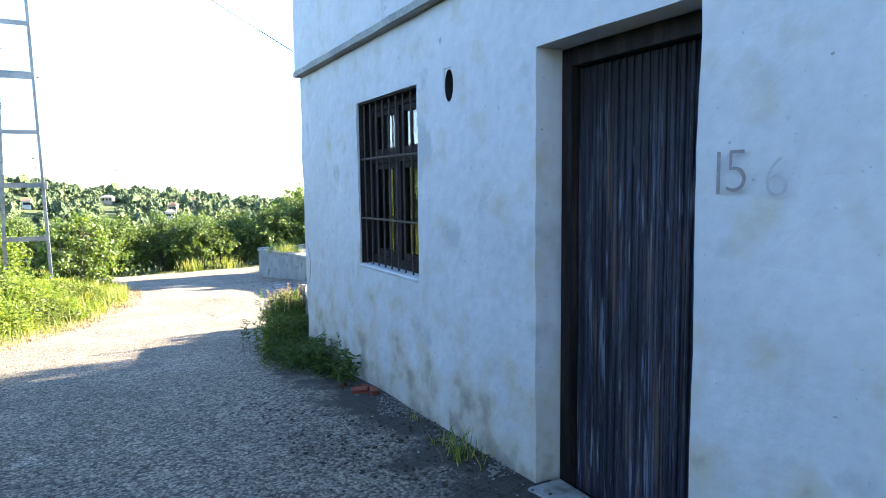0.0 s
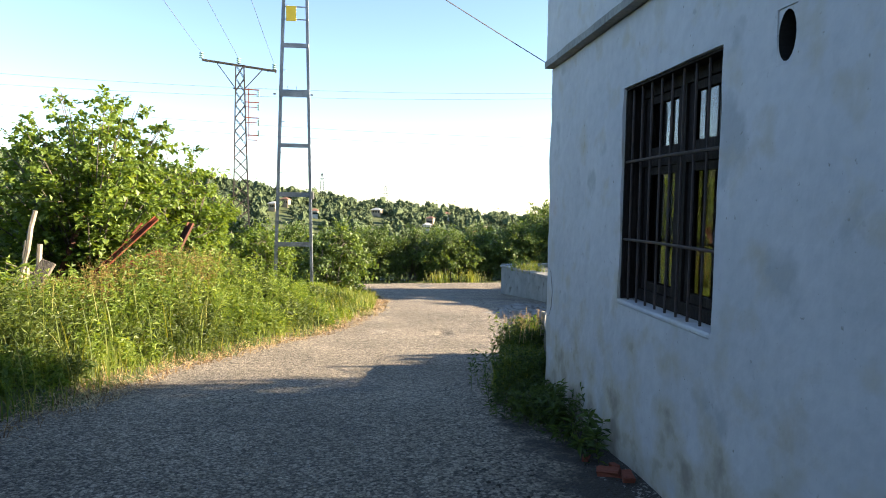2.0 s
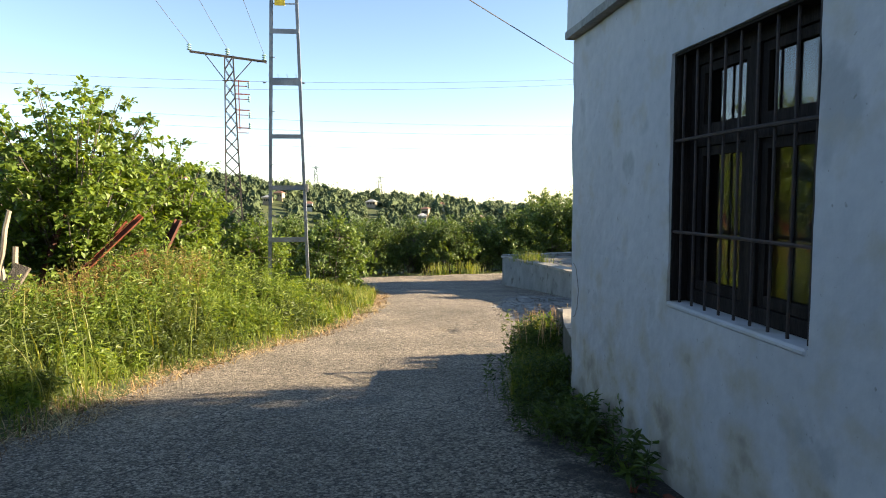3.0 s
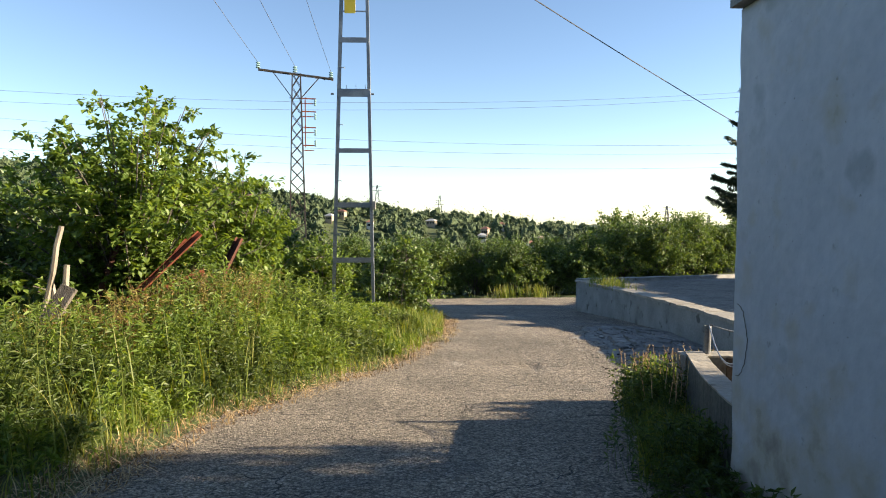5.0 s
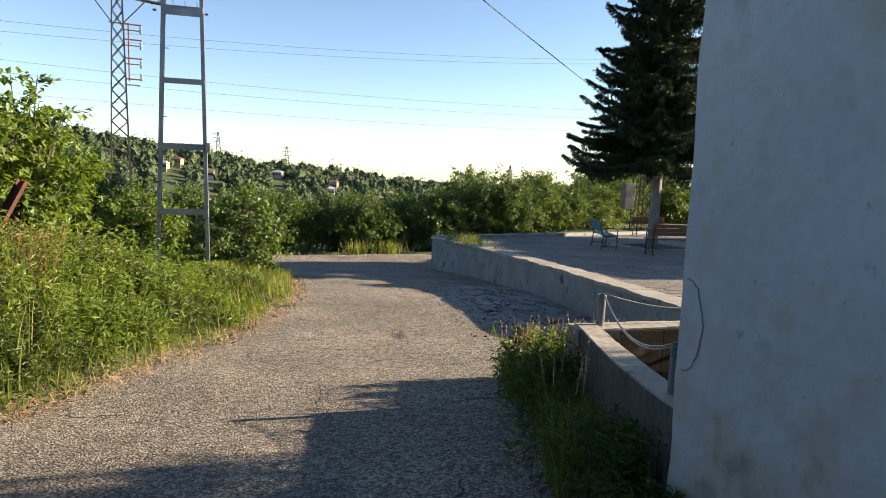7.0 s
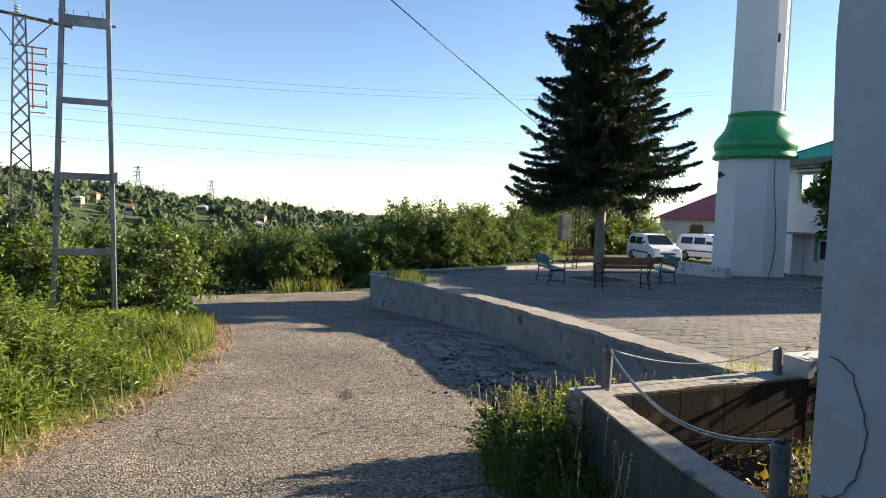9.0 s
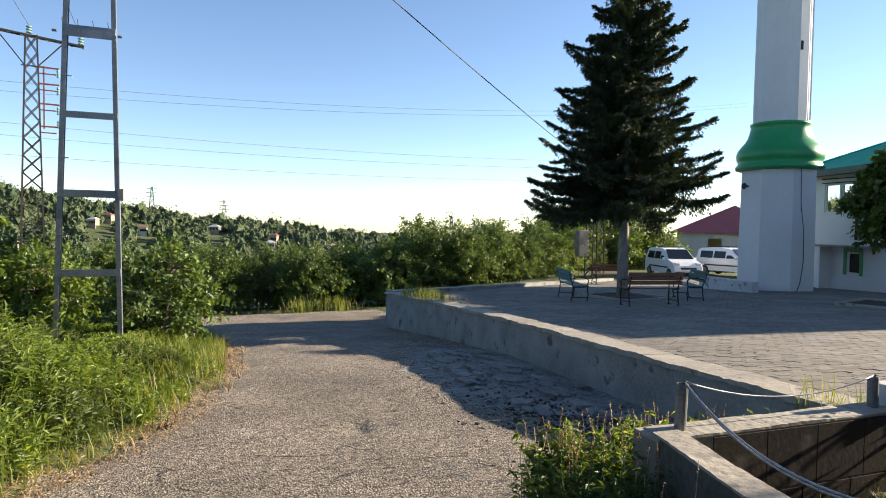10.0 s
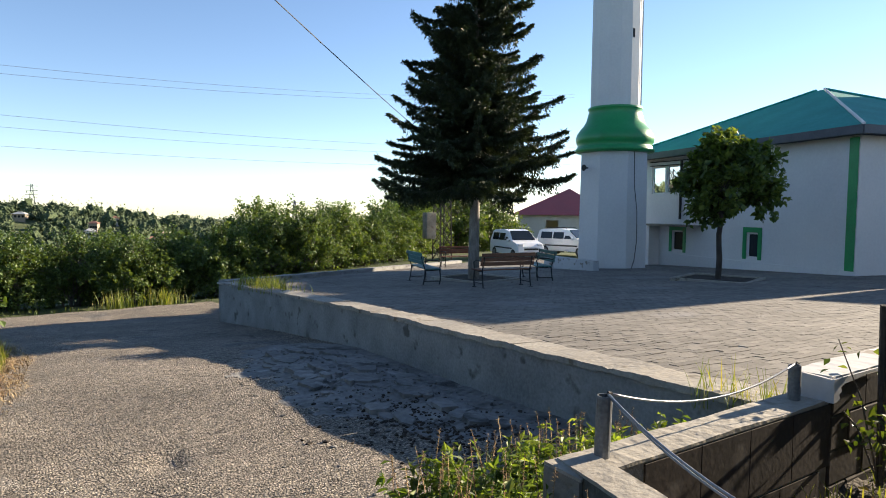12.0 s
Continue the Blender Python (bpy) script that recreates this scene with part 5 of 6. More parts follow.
# ---- undergrowth ----
def scatter(n, inside, x0, x1, y0, y1, seed):
    rng = np.random.default_rng(seed)
    p = np.stack([rng.uniform(x0, x1, n), rng.uniform(y0, y1, n)], 1)
    return p[inside(p[:, 0], p[:, 1])]


def herb_field(name, roots, heights, mat, label, seed, leafsize=0.055, stems=4, per=15, spread_=0.10, aspect=0.3):
    rng = np.random.default_rng(seed)
    n = len(roots)
    r = np.repeat(roots, stems, 0) + np.concatenate([rng.normal(size=(n * stems, 2)) * spread_ * 0.8, np.zeros((n * stems, 1))], 1)
    h = np.repeat(heights, stems) * rng.uniform(0.65, 1.1, n * stems)
    lean = rng.normal(size=(n * stems, 2)) * 0.16
    tips = r + np.stack([lean[:, 0] * h, lean[:, 1] * h, h], 1)
    g = rng.uniform(0.12, 1, (n * stems, per)) ** 0.75
    pts = (r[:, None] * (1 - g[:, :, None]) + tips[:, None] * g[:, :, None]).reshape(-1, 3)
    ang = rng.uniform(0, 2 * np.pi, len(pts))
    out = np.stack([np.cos(ang), np.sin(ang), np.full(len(pts), 0.35)], 1)
    v, f = leaves(pts, leafsize, rng, 0.6, aspect, out=out * 1.5)
    # stems as slim three-sided rods
    a = np.array([0, 2.1, 4.2])
    ring = np.stack([np.cos(a), np.sin(a), np.zeros(3)], 1) * 0.0028
    sv_ = np.concatenate([r[:, None] + ring[None], tips[:, None] + ring[None] * 0.4], 1).reshape(-1, 3)
    base = (np.arange(len(r)) * 6)[:, None] + len(v)
    sf = np.concatenate([base + q for q in ([0, 1, 4], [0, 4, 3], [1, 2, 5], [1, 5, 4], [2, 0, 3], [2, 3, 5])], 1).reshape(-1, 3)
    ob = raw(name, np.concatenate([v, sv_]), np.concatenate([f, sf]), mat)
    return tagged(ob, label, "weeds", "", "stuff")


def grass_field(name, roots, height, width, mat, label, seed, lean=0.35):
    rng = np.random.default_rng(seed)
    v, f = blades(roots, height, width, rng, lean)
    return tagged(raw(name, v, f, mat), label, "grass", "", "stuff")


def zed(p, drop=0.03):
    return np.concatenate([p, (ground_z(p[:, 0], p[:, 1]) - drop)[:, None]], 1)


def bank_inside(a, b):
    return lambda x, y: (x < left_edge(y) - a) & (x > left_edge(y) - b)


def bank_height(p):
    d = left_edge(p[:, 1]) - p[:, 0]
    h = 0.25 + 0.62 * np.clip((d - 0.05) / 1.0, 0, 1)
    h *= np.interp(p[:, 1], [-4, 0, 3, 5, 7, 8.6, 10.2, 12, 16], [0.6, 0.65, 0.9, 1.12, 0.92, 0.6, 0.42, 0.62, 0.6])
    h *= 1 - 0.42 * np.clip((-5.0 - p[:, 0]) / 0.8, 0, 1) * np.clip((7.0 - p[:, 1]) / 1.0, 0, 1) * np.clip((p[:, 1] - 1.5) / 1.0, 0, 1)
    h *= 1 - 0.55 * np.clip((p[:, 1] - 6.2) / 1.0, 0, 1) * np.clip((p[:, 0] + 4.3) / 0.5, 0, 1)
    return h


def patchy(p, k):
    return np.sin(p[:, 0] * 2.3 + k) * np.sin(p[:, 1] * 1.7 - k) + 0.6 * np.sin(p[:, 0] * 5.1 - p[:, 1] * 4.3 + k)


p = scatter(6200, bank_inside(0.15, 4.2), -9, -1.4, -3, 16, 61)
bh = bank_height(p) * (1 + 0.34 * patchy(p, 1.0))
dark = patchy(p, 4.0) > 0.0
herb_field("weed_patch", zed(p[dark]), bh[dark] * 0.95, HERB_SHADE, "darker bushy weeds among the nettles of the bank", 59, 0.07, 5, 18)
p, bh = p[~dark], bh[~dark]
herb_field("nettle_patch", zed(p), bh, HERB, "waist-high bright green nettles and herbs along the bank", 62, 0.078, 4, 20)
p = scatter(1500, bank_inside(3.6, 7.5), -13, -4, -3, 18, 63)
herb_field("nettle_patch", zed(p), bank_height(p) * 1.1, HERB_SHADE, "tall darker weeds at the back of the bank", 64, 0.09, 4, 12)
p = scatter(24000, bank_inside(-0.04, 1.2), -6, -1.2, -3, 20, 65)
grass_field("verge_grass", zed(p), 0.34, 0.010, GRASS, "rank green grass at the edge of the lane", 66)
p = scatter(26000, bank_inside(-0.34, 0.22), -6, -0.8, -3, 20, 67)
grass_field("dry_grass", zed(p), 0.16, 0.008, STRAW, "dry straw-coloured grass along the edge of the asphalt", 68, 1.2)
p = scatter(48000, bank_inside(-0.5, 0.16), -6, -0.8, -3, 20, 167)
out_ = p[:, 0] - left_edge(p[:, 1])
p = p[np.random.default_rng(1).uniform(0, 0.34, len(p)) ** 1.0 > out_ - 0.12 * np.sin(p[:, 1] * 2.7) - 0.06 * np.sin(p[:, 1] * 7.1)]
v, f = leaves(np.concatenate([p, (ground_z(p[:, 0], p[:, 1]) + 0.03)[:, None]], 1), 0.05, np.random.default_rng(168), 0.97, 0.22)
tagged(raw("dry_litter", v, f, STRAW), "reddish-brown dead stalks and litter along the edge of the asphalt", "litter", "", "stuff")
p = scatter(260, bank_inside(0.3, 3.6), -8.6, -2.4, 1.0, 9.5, 169)
herb_field("tall_herbs", zed(p), bank_height(p) * 1.45, HERB, "scattered taller pale herbs standing above the nettles", 170, 0.085, 2, 24, 0.06, 0.34)
p = scatter(1500, bank_inside(0.1, 2.6), -7.5, -2.0, -2.0, 5.0, 171)
grass_field("bank_grass", zed(p), 0.85, 0.012, GRASS, "tall seeding grass in the near part of the bank", 172, 0.3)
p = scatter(34000, bank_inside(-0.42, 0.2), -6, -0.8, -2, 18, 173)
p = p[np.sin(p[:, 1] * 2.1) + 0.7 * np.sin(p[:, 1] * 5.3 + 1) + 3.0 * (left_edge(p[:, 1]) - p[:, 0]) > -0.9]
g = np.random.default_rng(174)
q_ = g.normal(0.35, 0.7, len(p)) + np.pi / 2
half = np.stack([np.cos(q_), np.sin(q_), g.normal(0, 0.05, len(p))], 1) * g.uniform(0.03, 0.11, (len(p), 1))
wide = np.stack([-np.sin(q_), np.cos(q_), np.zeros(len(p))], 1) * g.uniform(0.0012, 0.003, (len(p), 1))
mid_ = np.concatenate([p, (ground_z(p[:, 0], p[:, 1]) + g.uniform(0.014, 0.05, len(p)))[:, None]], 1)
v = np.stack([mid_ - half - wide, mid_ + half - wide, mid_ + half + wide, mid_ - half + wide], 1).reshape(-1, 3)
f = np.arange(len(p) * 4).reshape(-1, 4)
tagged(raw("lying_straw", v, f, STRAW_PALE), "pale golden straw lying along the edge of the asphalt", "litter", "", "stuff")
p = scatter(1300, bank_inside(1.2, 4.4), -9.0, -4.2, 1.8, 8.0, 69)
herb_field("dead_herbs", zed(p), bank_height(p) * 1.12, DRY_LEAF, "yellowing reddish herbs among the nettles", 70)
p = scatter(2200, lambda x, y: (y > 24.35 + 0.16 * x) & (y < 26.6 + 0.1 * x), -12, 14, 22, 29, 71)
grass_field("far_verge_grass", zed(p), 0.13, 0.02, HERB_SHADE, "rough grass along the foot of the hedge", 72)
p = np.concatenate([np.random.default_rng(5).normal(size=(150, 2)) * [0.35, 0.2] + c for c in ((3.4, 25.3), (1.9, 25.1), (-4, 24.6))])
grass_field("grass_tufts", zed(p), 0.6, 0.02, GRASS, "tall pale grass tufts in front of the hedge", 73, 0.25)


def wall_weeds(x, y):
    out_x = 0.07 + 0.245 * (y - 0.01)
    return (x < np.where(y < 0, -0.02, out_x - 0.02)) & (x > np.where(y < 0, -0.55 - 0.1 * y, out_x - 0.50 - 0.08 * np.sin(y * 3))) & (y > -1.1)


p = scatter(480, wall_weeds, -0.8, 0.9, -1.1, 2.5, 74)
hh_ = 0.34 + 0.12 * np.sin(p[:, 1] * 4) + np.where(p[:, 1] > 1.6, 0.15, 0)
hh_ = hh_ * np.where(p[:, 1] < -0.4, 0.85, 1.0)
herb_field("wall_weeds", zed(p), hh_, HERB_WALL_SHADE, "green weeds, coloured as in shade, at the foot of the low wall and the house corner", 75, 0.055, 4, 14)
p = scatter(230, lambda x, y: (x < 1.9 - 0.2 * (y - 2.4)) & (x > 0.35), 0.3, 2.2, 2.36, 3.1, 76)
herb_field("wall_weeds", zed(p), np.random.default_rng(2).uniform(0.22, 0.62, len(p)), HERB, "sunlit yellow-green weeds beyond the corner of the low wall", 77, 0.055, 4, 26, 0.08, 0.42)
herb_field("wall_weeds", zed(p[::3]), np.random.default_rng(3).uniform(0.25, 0.55, len(p[::3])), HERB_SHADE, "dark broad-leaved weeds beyond the corner of the low wall", 177, 0.07, 4, 22, 0.08, 0.5)
p = scatter(2200, lambda x, y: (x < 1.7) & (x > 0.3), 0.2, 2.0, 2.36, 3.2, 276)
grass_field("corner_weed_grass", zed(p), 0.42, 0.006, GRASS, "tall thin grass among the weeds at the corner", 277, 0.4)
p = scatter(90, lambda x, y: (x < 1.7) & (x > 0.3), 0.2, 2.0, 2.36, 3.1, 278)
herb_field("seed_heads", zed(p, -0.40), np.full(len(p), 0.24), STRAW, "pale seed heads above the weeds at the corner", 279, 0.014, 1, 34, 0.03, 0.4)
p = scatter(6500, lambda x, y: wall_weeds(x, y) & (y > 0.3), -0.8, 0.9, 0.3, 2.6, 78)
grass_field("wall_grass", zed(p), 0.36, 0.0055, GRASS, "tall seeding grass by the low wall", 79)
g = np.random.default_rng(301)
p = np.stack([-0.10 - 0.12 * g.uniform(size=9), np.linspace(-1.75, -0.45, 9) + 0.05 * g.normal(size=9)], 1)
herb_field("leafy_weeds", zed(p), g.uniform(0.22, 0.42, 9), HERB_WALL_SHADE, "leafy weeds, coloured as in shade, standing against the foot of the white wall", 302, 0.085, 2, 26, 0.04, 0.30)
p = scatter(70, lambda x, y: wall_weeds(x, y) & (y > 0.9), -0.8, 0.9, 0.9, 2.7, 178)
herb_field("seed_heads", zed(p, -0.42), np.full(len(p), 0.26), STRAW, "pale seed heads above the grass by the low wall", 179, 0.014, 1, 34, 0.03, 0.4)
p = scatter(700, lambda x, y: x > 1.6, 1.5, 3.0, 2.36, 3.1, 80)
p3 = np.concatenate([p, np.where(p[:, 0] > 2.7, -0.02, -0.4)[:, None]], 1)
grass_field("corner_grass", p3, 0.34, 0.008, GRASS, "tall grass between the low wall and the terrace", 81, 0.3)
p = np.random.default_rng(6).normal(size=(700, 2)) * [0.18, 0.75] + [3.65, 15.2]
grass_field("terrace_grass", np.concatenate([p, terrace_z(p[:, 0], p[:, 1])[:, None]], 1), 0.36, 0.012, GRASS, "grass tufts growing on the corner of the terrace", 82, 0.4)
p = scatter(3200, lambda x, y: (y < 2.05) & (x > 0.3 + 0.24 * y) & (np.sin(x * 3.1 + 1) + np.sin(y * 5.3 + x) > -0.2), 0.35, 6, 0.1, 2.05, 83)
p = np.concatenate([p, np.random.default_rng(8).normal(size=(900, 2)) * [0.2, 0.16] + [1.45, 0.85], np.random.default_rng(9).normal(size=(500, 2)) * [0.3, 0.12] + [3.7, 1.75]])
grass_field("bed_grass", np.concatenate([p, bed_z(p[:, 0], p[:, 1])[:, None]], 1), 0.16, 0.008, GRASS, "sparse grass in the planting bed", 84, 0.6)
p = scatter(1100, lambda x, y: (y < 2.0) & (x > 0.35 + 0.24 * y), 0.4, 6, 0.1, 2.05, 85)
v, f = leaves(np.concatenate([p, (bed_z(p[:, 0], p[:, 1]) + 0.02)[:, None]], 1), 0.075, RNG, 0.8)
tagged(raw("fallen_leaves", v, f, DRY_LEAF), "dead brown leaves on the soil of the bed", "leaves", "", "stuff")
for x, y, n_, hgt in ((-0.16, -3.62, 60, 0.2), (-0.14, -3.35, 26, 0.12), (-0.1, -2.9, 14, 0.1), (-0.12, -1.35, 40, 0.2)):
    q = np.random.default_rng(int(-y * 100)).normal(size=(n_, 2)) * [0.05, 0.08] + [x, y]
    grass_field("wall_foot_tuft", zed(q), hgt, 0.009, GRASS, "small grass tuft at the foot of the white wall", 90, 0.5)

# ---- steel ladder pole ----
pole = thing("ladder_pole", pose(-3.4, 10.2, -0.75), "galvanised steel two-legged power pole with flat rungs", "utility pole")


def pole_x(side, z):
    """Where a leg stands at height z, measured from the middle of the foot."""
    return (-0.455 + 0.034 * z if side < 0 else 0.455 - 0.0165 * z)


def channel(bm, a, b, w_, d_, open_):
    """A U-shaped steel section from a to b; its web faces out along x."""
    a, b = Vector(a), Vector(b)
    for q in ((0, 0.010, 0, d_), (0.010, w_, 0, 0.008), (0.010, w_, d_ - 0.008, d_)):
        vs = []
        for p_ in (a, b):
            for x_, y_ in ((q[0], q[2]), (q[1], q[2]), (q[1], q[3]), (q[0], q[3])):
                vs.append(bm.verts.new(p_ + Vector((x_ * open_, y_ - d_ / 2, 0))))
        for f_ in ((0, 1, 2, 3), (7, 6, 5, 4), (0, 4, 5, 1), (1, 5, 6, 2), (2, 6, 7, 3), (3, 7, 4, 0)):
            bm.faces.new([vs[i] for i in f_])
    return bm


TOP = 10.6
part("leg", channel(bmesh.new(), (pole_x(-1, 0) - 0.03, 0, -0.3), (pole_x(-1, TOP) - 0.03, 0, TOP), 0.065, 0.12, 1), GALV, pole)
part("leg", channel(bmesh.new(), (pole_x(1, 0) + 0.03, 0, -0.3), (pole_x(1, TOP) + 0.03, 0, TOP), 0.065, 0.12, -1), GALV, pole)
for z, hgt in ((1.33, 0.11), (2.52, 0.11), (3.69, 0.10), (4.88, 0.17), (6.02, 0.11), (6.66, 0.03), (6.95, 0.03), (7.25, 0.11), (8.45, 0.11), (9.6, 0.17), (10.5, 0.11)):
    part("rung", boxed(pole_x(-1, z) - 0.02, -0.068, z, pole_x(1, z) + 0.02, -0.061, z + hgt, bevel=0.002), GALV, pole)
for k in range(4):
    part("barb", tube(bmesh.new(), [(-0.3 + 0.2 * k, -0.066, 5.04), (-0.31 + 0.2 * k, -0.085, 5.13)], 0.006, 4), GALV, pole)
for x0 in (-0.44, 0.42):
    part("bolt", tube(bmesh.new(), [(x0, -0.07, 4.94), (x0 + 0.06, -0.07, 4.94)], 0.02, 6), GALV, pole)
for z in (1.95, 3.1, 4.3, 5.5, 7.0):
    part("step_bolt", tube(bmesh.new(), [(pole_x(-1, z), -0.06, z), (pole_x(-1, z) + 0.12, -0.06, z), (pole_x(-1, z) + 0.12, -0.06, z - 0.03)], 0.008, 5), GALV, pole)
part("warning_plate", boxed(-0.14, -0.082, 6.63, 0.09, -0.070, 6.98, bevel=0.002), YELLOW, pole, "small yellow warning plate")
part("meter_box", boxed(0.42, -0.12, 2.48, 0.50, -0.03, 2.66, bevel=0.004), CONCRETE, pole)


# ---- lattice pylon ----
def lattice(bm, x0, y0, z0, w0, z1, w1, steps, r=0.03):
    """Four corner angles and zig-zag bracing on each face."""
    def c(k, u):
        w_ = (w0 + (w1 - w0) * u) / 2
        sx, sy = ((-1, -1), (1, -1), (1, 1), (-1, 1))[k % 4]
        return Vector((x0 + sx * w_, y0 + sy * w_, z0 + (z1 - z0) * u))
    for k in range(4):
        tube(bm, [c(k, 0), c(k, 1)], r, 4)
        for s in range(steps):
            a, b = s / steps, (s + 1) / steps
            tube(bm, [c(k, a), c(k + 1, b)], r * 0.55, 4, closed=False)
            tube(bm, [c(k + 1, a), c(k, b)], r * 0.55, 4, closed=False)
    return bm


pylon = thing("power_pylon", pose(-8.27, 29.4, -2.9, 0, 0, 12), "slim dark lattice power pylon with crossarm, insulators and switch rack", "pylon")
part("mast", lattice(bmesh.new(), 0, 0, 0, 0.95, 11.6, 0.40, 17, 0.040), STEEL_DARK, pylon)
arm = bmesh.new()
for y in (-0.12, 0.12):
    tube(arm, [(-1.85, y, 11.72), (1.85, y, 11.42)], 0.045, 4)
for k in range(9):
    x = -1.7 + 0.42 * k
    tube(arm, [(x, -0.12, 11.7 - 0.04 * k), (x + 0.2, 0.12, 11.68 - 0.04 * k)], 0.02, 4)
tube(arm, [(-1.15, -0.15, 11.62), (-0.25, -0.15, 10.4)], 0.03, 4)
tube(arm, [(1.15, -0.15, 11.45), (0.25, -0.15, 10.4)], 0.03, 4)
tube(arm, [(-0.35, -0.2, 10.35), (0.35, -0.2, 10.35)], 0.03, 4)
part("crossarm", arm, STEEL_DARK, pylon)
INS = ((-1.8, 11.78), (0.0, 11.66), (1.8, 11.48))
for x, z in INS:
    b = bmesh.new()
    for k in range(3):
        lathe(b, [(0.03, z + 0.11 * k), (0.12, z + 0.03 + 0.11 * k), (0.10, z + 0.07 + 0.11 * k), (0.03, z + 0.10 + 0.11 * k)], 10, (x - 0.06, 0))
    part("insulator", b, PORCELAIN, pylon, "pale glass insulator")
rack = bmesh.new()
for z in (10.35, 9.7, 8.9, 8.0):
    tube(rack, [(0.25, -0.2, z), (0.95, -0.2, z)], 0.04, 4)
    tube(rack, [(0.25, -0.2, z - 0.25), (0.85, -0.2, z - 0.25)], 0.03, 4)
tube(rack, [(0.42, -0.2, 10.4), (0.42, -0.2, 7.9)], 0.035, 4)
part("switch_rack", rack, RUST, pylon, "rust-brown switch brackets")
for z in (10.0, 9.3, 8.5, 7.95):
    part("switch_insulator", lathe(bmesh.new(), [(0.03, z), (0.07, z + 0.05), (0.03, z + 0.1), (0.07, z + 0.15), (0.03, z + 0.2), (0.07, z + 0.25), (0.03, z + 0.32)], 8, (0.92, -0.2)), PORCELAIN, pylon)
part("stay", tube(bmesh.new(), [(-0.4, 0.9, 0), (-0.55, 0.3, 3.6)], 0.06, 6), WEATHERED, pylon)
for k, (x, z) in enumerate(INS):
    a = pylon.matrix_world @ Vector((x - 0.06, 0, z + 0.3))
    c = part("power_line", tube(bmesh.new(), sag(a, (-9.0 + 2.2 * k, -34, 19), 1.0, 14), 0.010, 4), WIRE_FAR)
    tagged(c, "thin wire from the pylon over the lane", "power line", "overhead wires")
line_main = part("overhead_cable", tube(bmesh.new(), sag((-3.35, 10.2, 8.62), (18.6, 27.5, 3.4), 0.25, 16), 0.016, 6), BLACK)
tagged(line_main, "black overhead cable running from the steel pole to the far mast", "cable")
for a, b, d in (((-160, 105, 29), (150, 150, 39), 10), ((-160, 105, 26), (150, 150, 38), 9.4), ((-190, 120, 31), (250, 160, 33), 15), ((-190, 120, 28), (250, 160, 31), 14.5), ((-190, 120, 23.5), (250, 160, 27), 13.5)):
    c = part("power_line", tube(bmesh.new(), sag(a, b, d, 30), 0.03, 4), WIRE_FAR)
    tagged(c, "distant power line sagging across the valley", "power line", "distant wires")

# ---- scrap on the bank ----
def beam(a, b, size, mat, label, name="rusty_beam", category="steel beam", roll=0):
    a, b = Vector(a), Vector(b)
    L = (b - a).length
    m = Matrix.Translation(a) @ (b - a).to_track_quat("Z", "Y").to_matrix().to_4x4() @ Matrix.Rotation(radians(roll), 4, "Z")
    s = size
    bm = boxed(-s, -s * 0.08, 0, s, s * 0.08, L, bevel=0.002)
    box(bm, -s, s * 0.09, 0, -s * 0.84, s * 0.9, L)
    box(bm, s * 0.84, s * 0.09, 0, s, s * 0.9, L)
    ob = part(name, local(bm, m), mat)
    return tagged(ob, label, category, "scrap on the bank")


beam((-5.4, 5.85, -0.35), (-4.78, 6.5, 1.24), 0.06, RUST_DARK, "short rust-red channel iron leaning up out of the nettles", roll=20)
beam((-6.3, 5.2, 0.1), (-5.1, 5.6, 1.35), 0.045, RUST, "orange-rusted beam lying aslant in the weeds", roll=60)
beam((-6.4, 5.3, 0.15), (-5.2, 6.1, 0.72), 0.06, RUST, "orange-rusted flat iron half buried in weeds", roll=40)
beam((-7.55, 6.7, -0.81), (-6.53, 7.24, 2.31), 0.07, RUST_DARK, "tall dark rusty iron post leaning under the hazel", roll=10)
beam((-6.9, 6.5, -0.3), (-5.75, 6.95, 1.25), 0.04, RUST, "thin rusted angle iron leaning in the weeds", roll=0)


def stake(a, b, r, mat, label):
    rng = np.random.default_rng(int(abs(a[0] * 100)))
    bm = bmesh.new()
    limb(bm, a, b, r, r * 0.75, rng, 0.03, 6, 7)
    return tagged(part("wooden_stake", bm, mat, smooth=False), label, "wooden stake", "scrap on the bank")


stake((-6.92, 4.6, -0.3), (-6.52, 4.6, 1.47), 0.045, WEATHERED, "pale bleached wooden stake leaning on the bank")
stake((-6.66, 4.6, -0.3), (-6.48, 4.62, 0.97), 0.05, WEATHERED, "short grey stump of a fence post")
stake((-6.85, 4.9, -0.3), (-6.80, 4.9, 1.0), 0.04, WEATHERED, "short grey wooden stake")
ba, bb = Vector((-6.35, 2.85, -0.4)), Vector((-5.80, 3.42, 0.82))
bd = part("old_board", local(boxed(-0.10, -0.022, 0, 0.10, 0.022, (bb - ba).length, bevel=0.006), Matrix.Translation(ba) @ (bb - ba).to_track_quat("Z", "Y").to_matrix().to_4x4() @ Matrix.Rotation(radians(35), 4, "Z")), BARK)
tagged(bd, "weathered grey board sticking up out of the weeds", "board", "scrap on the bank")

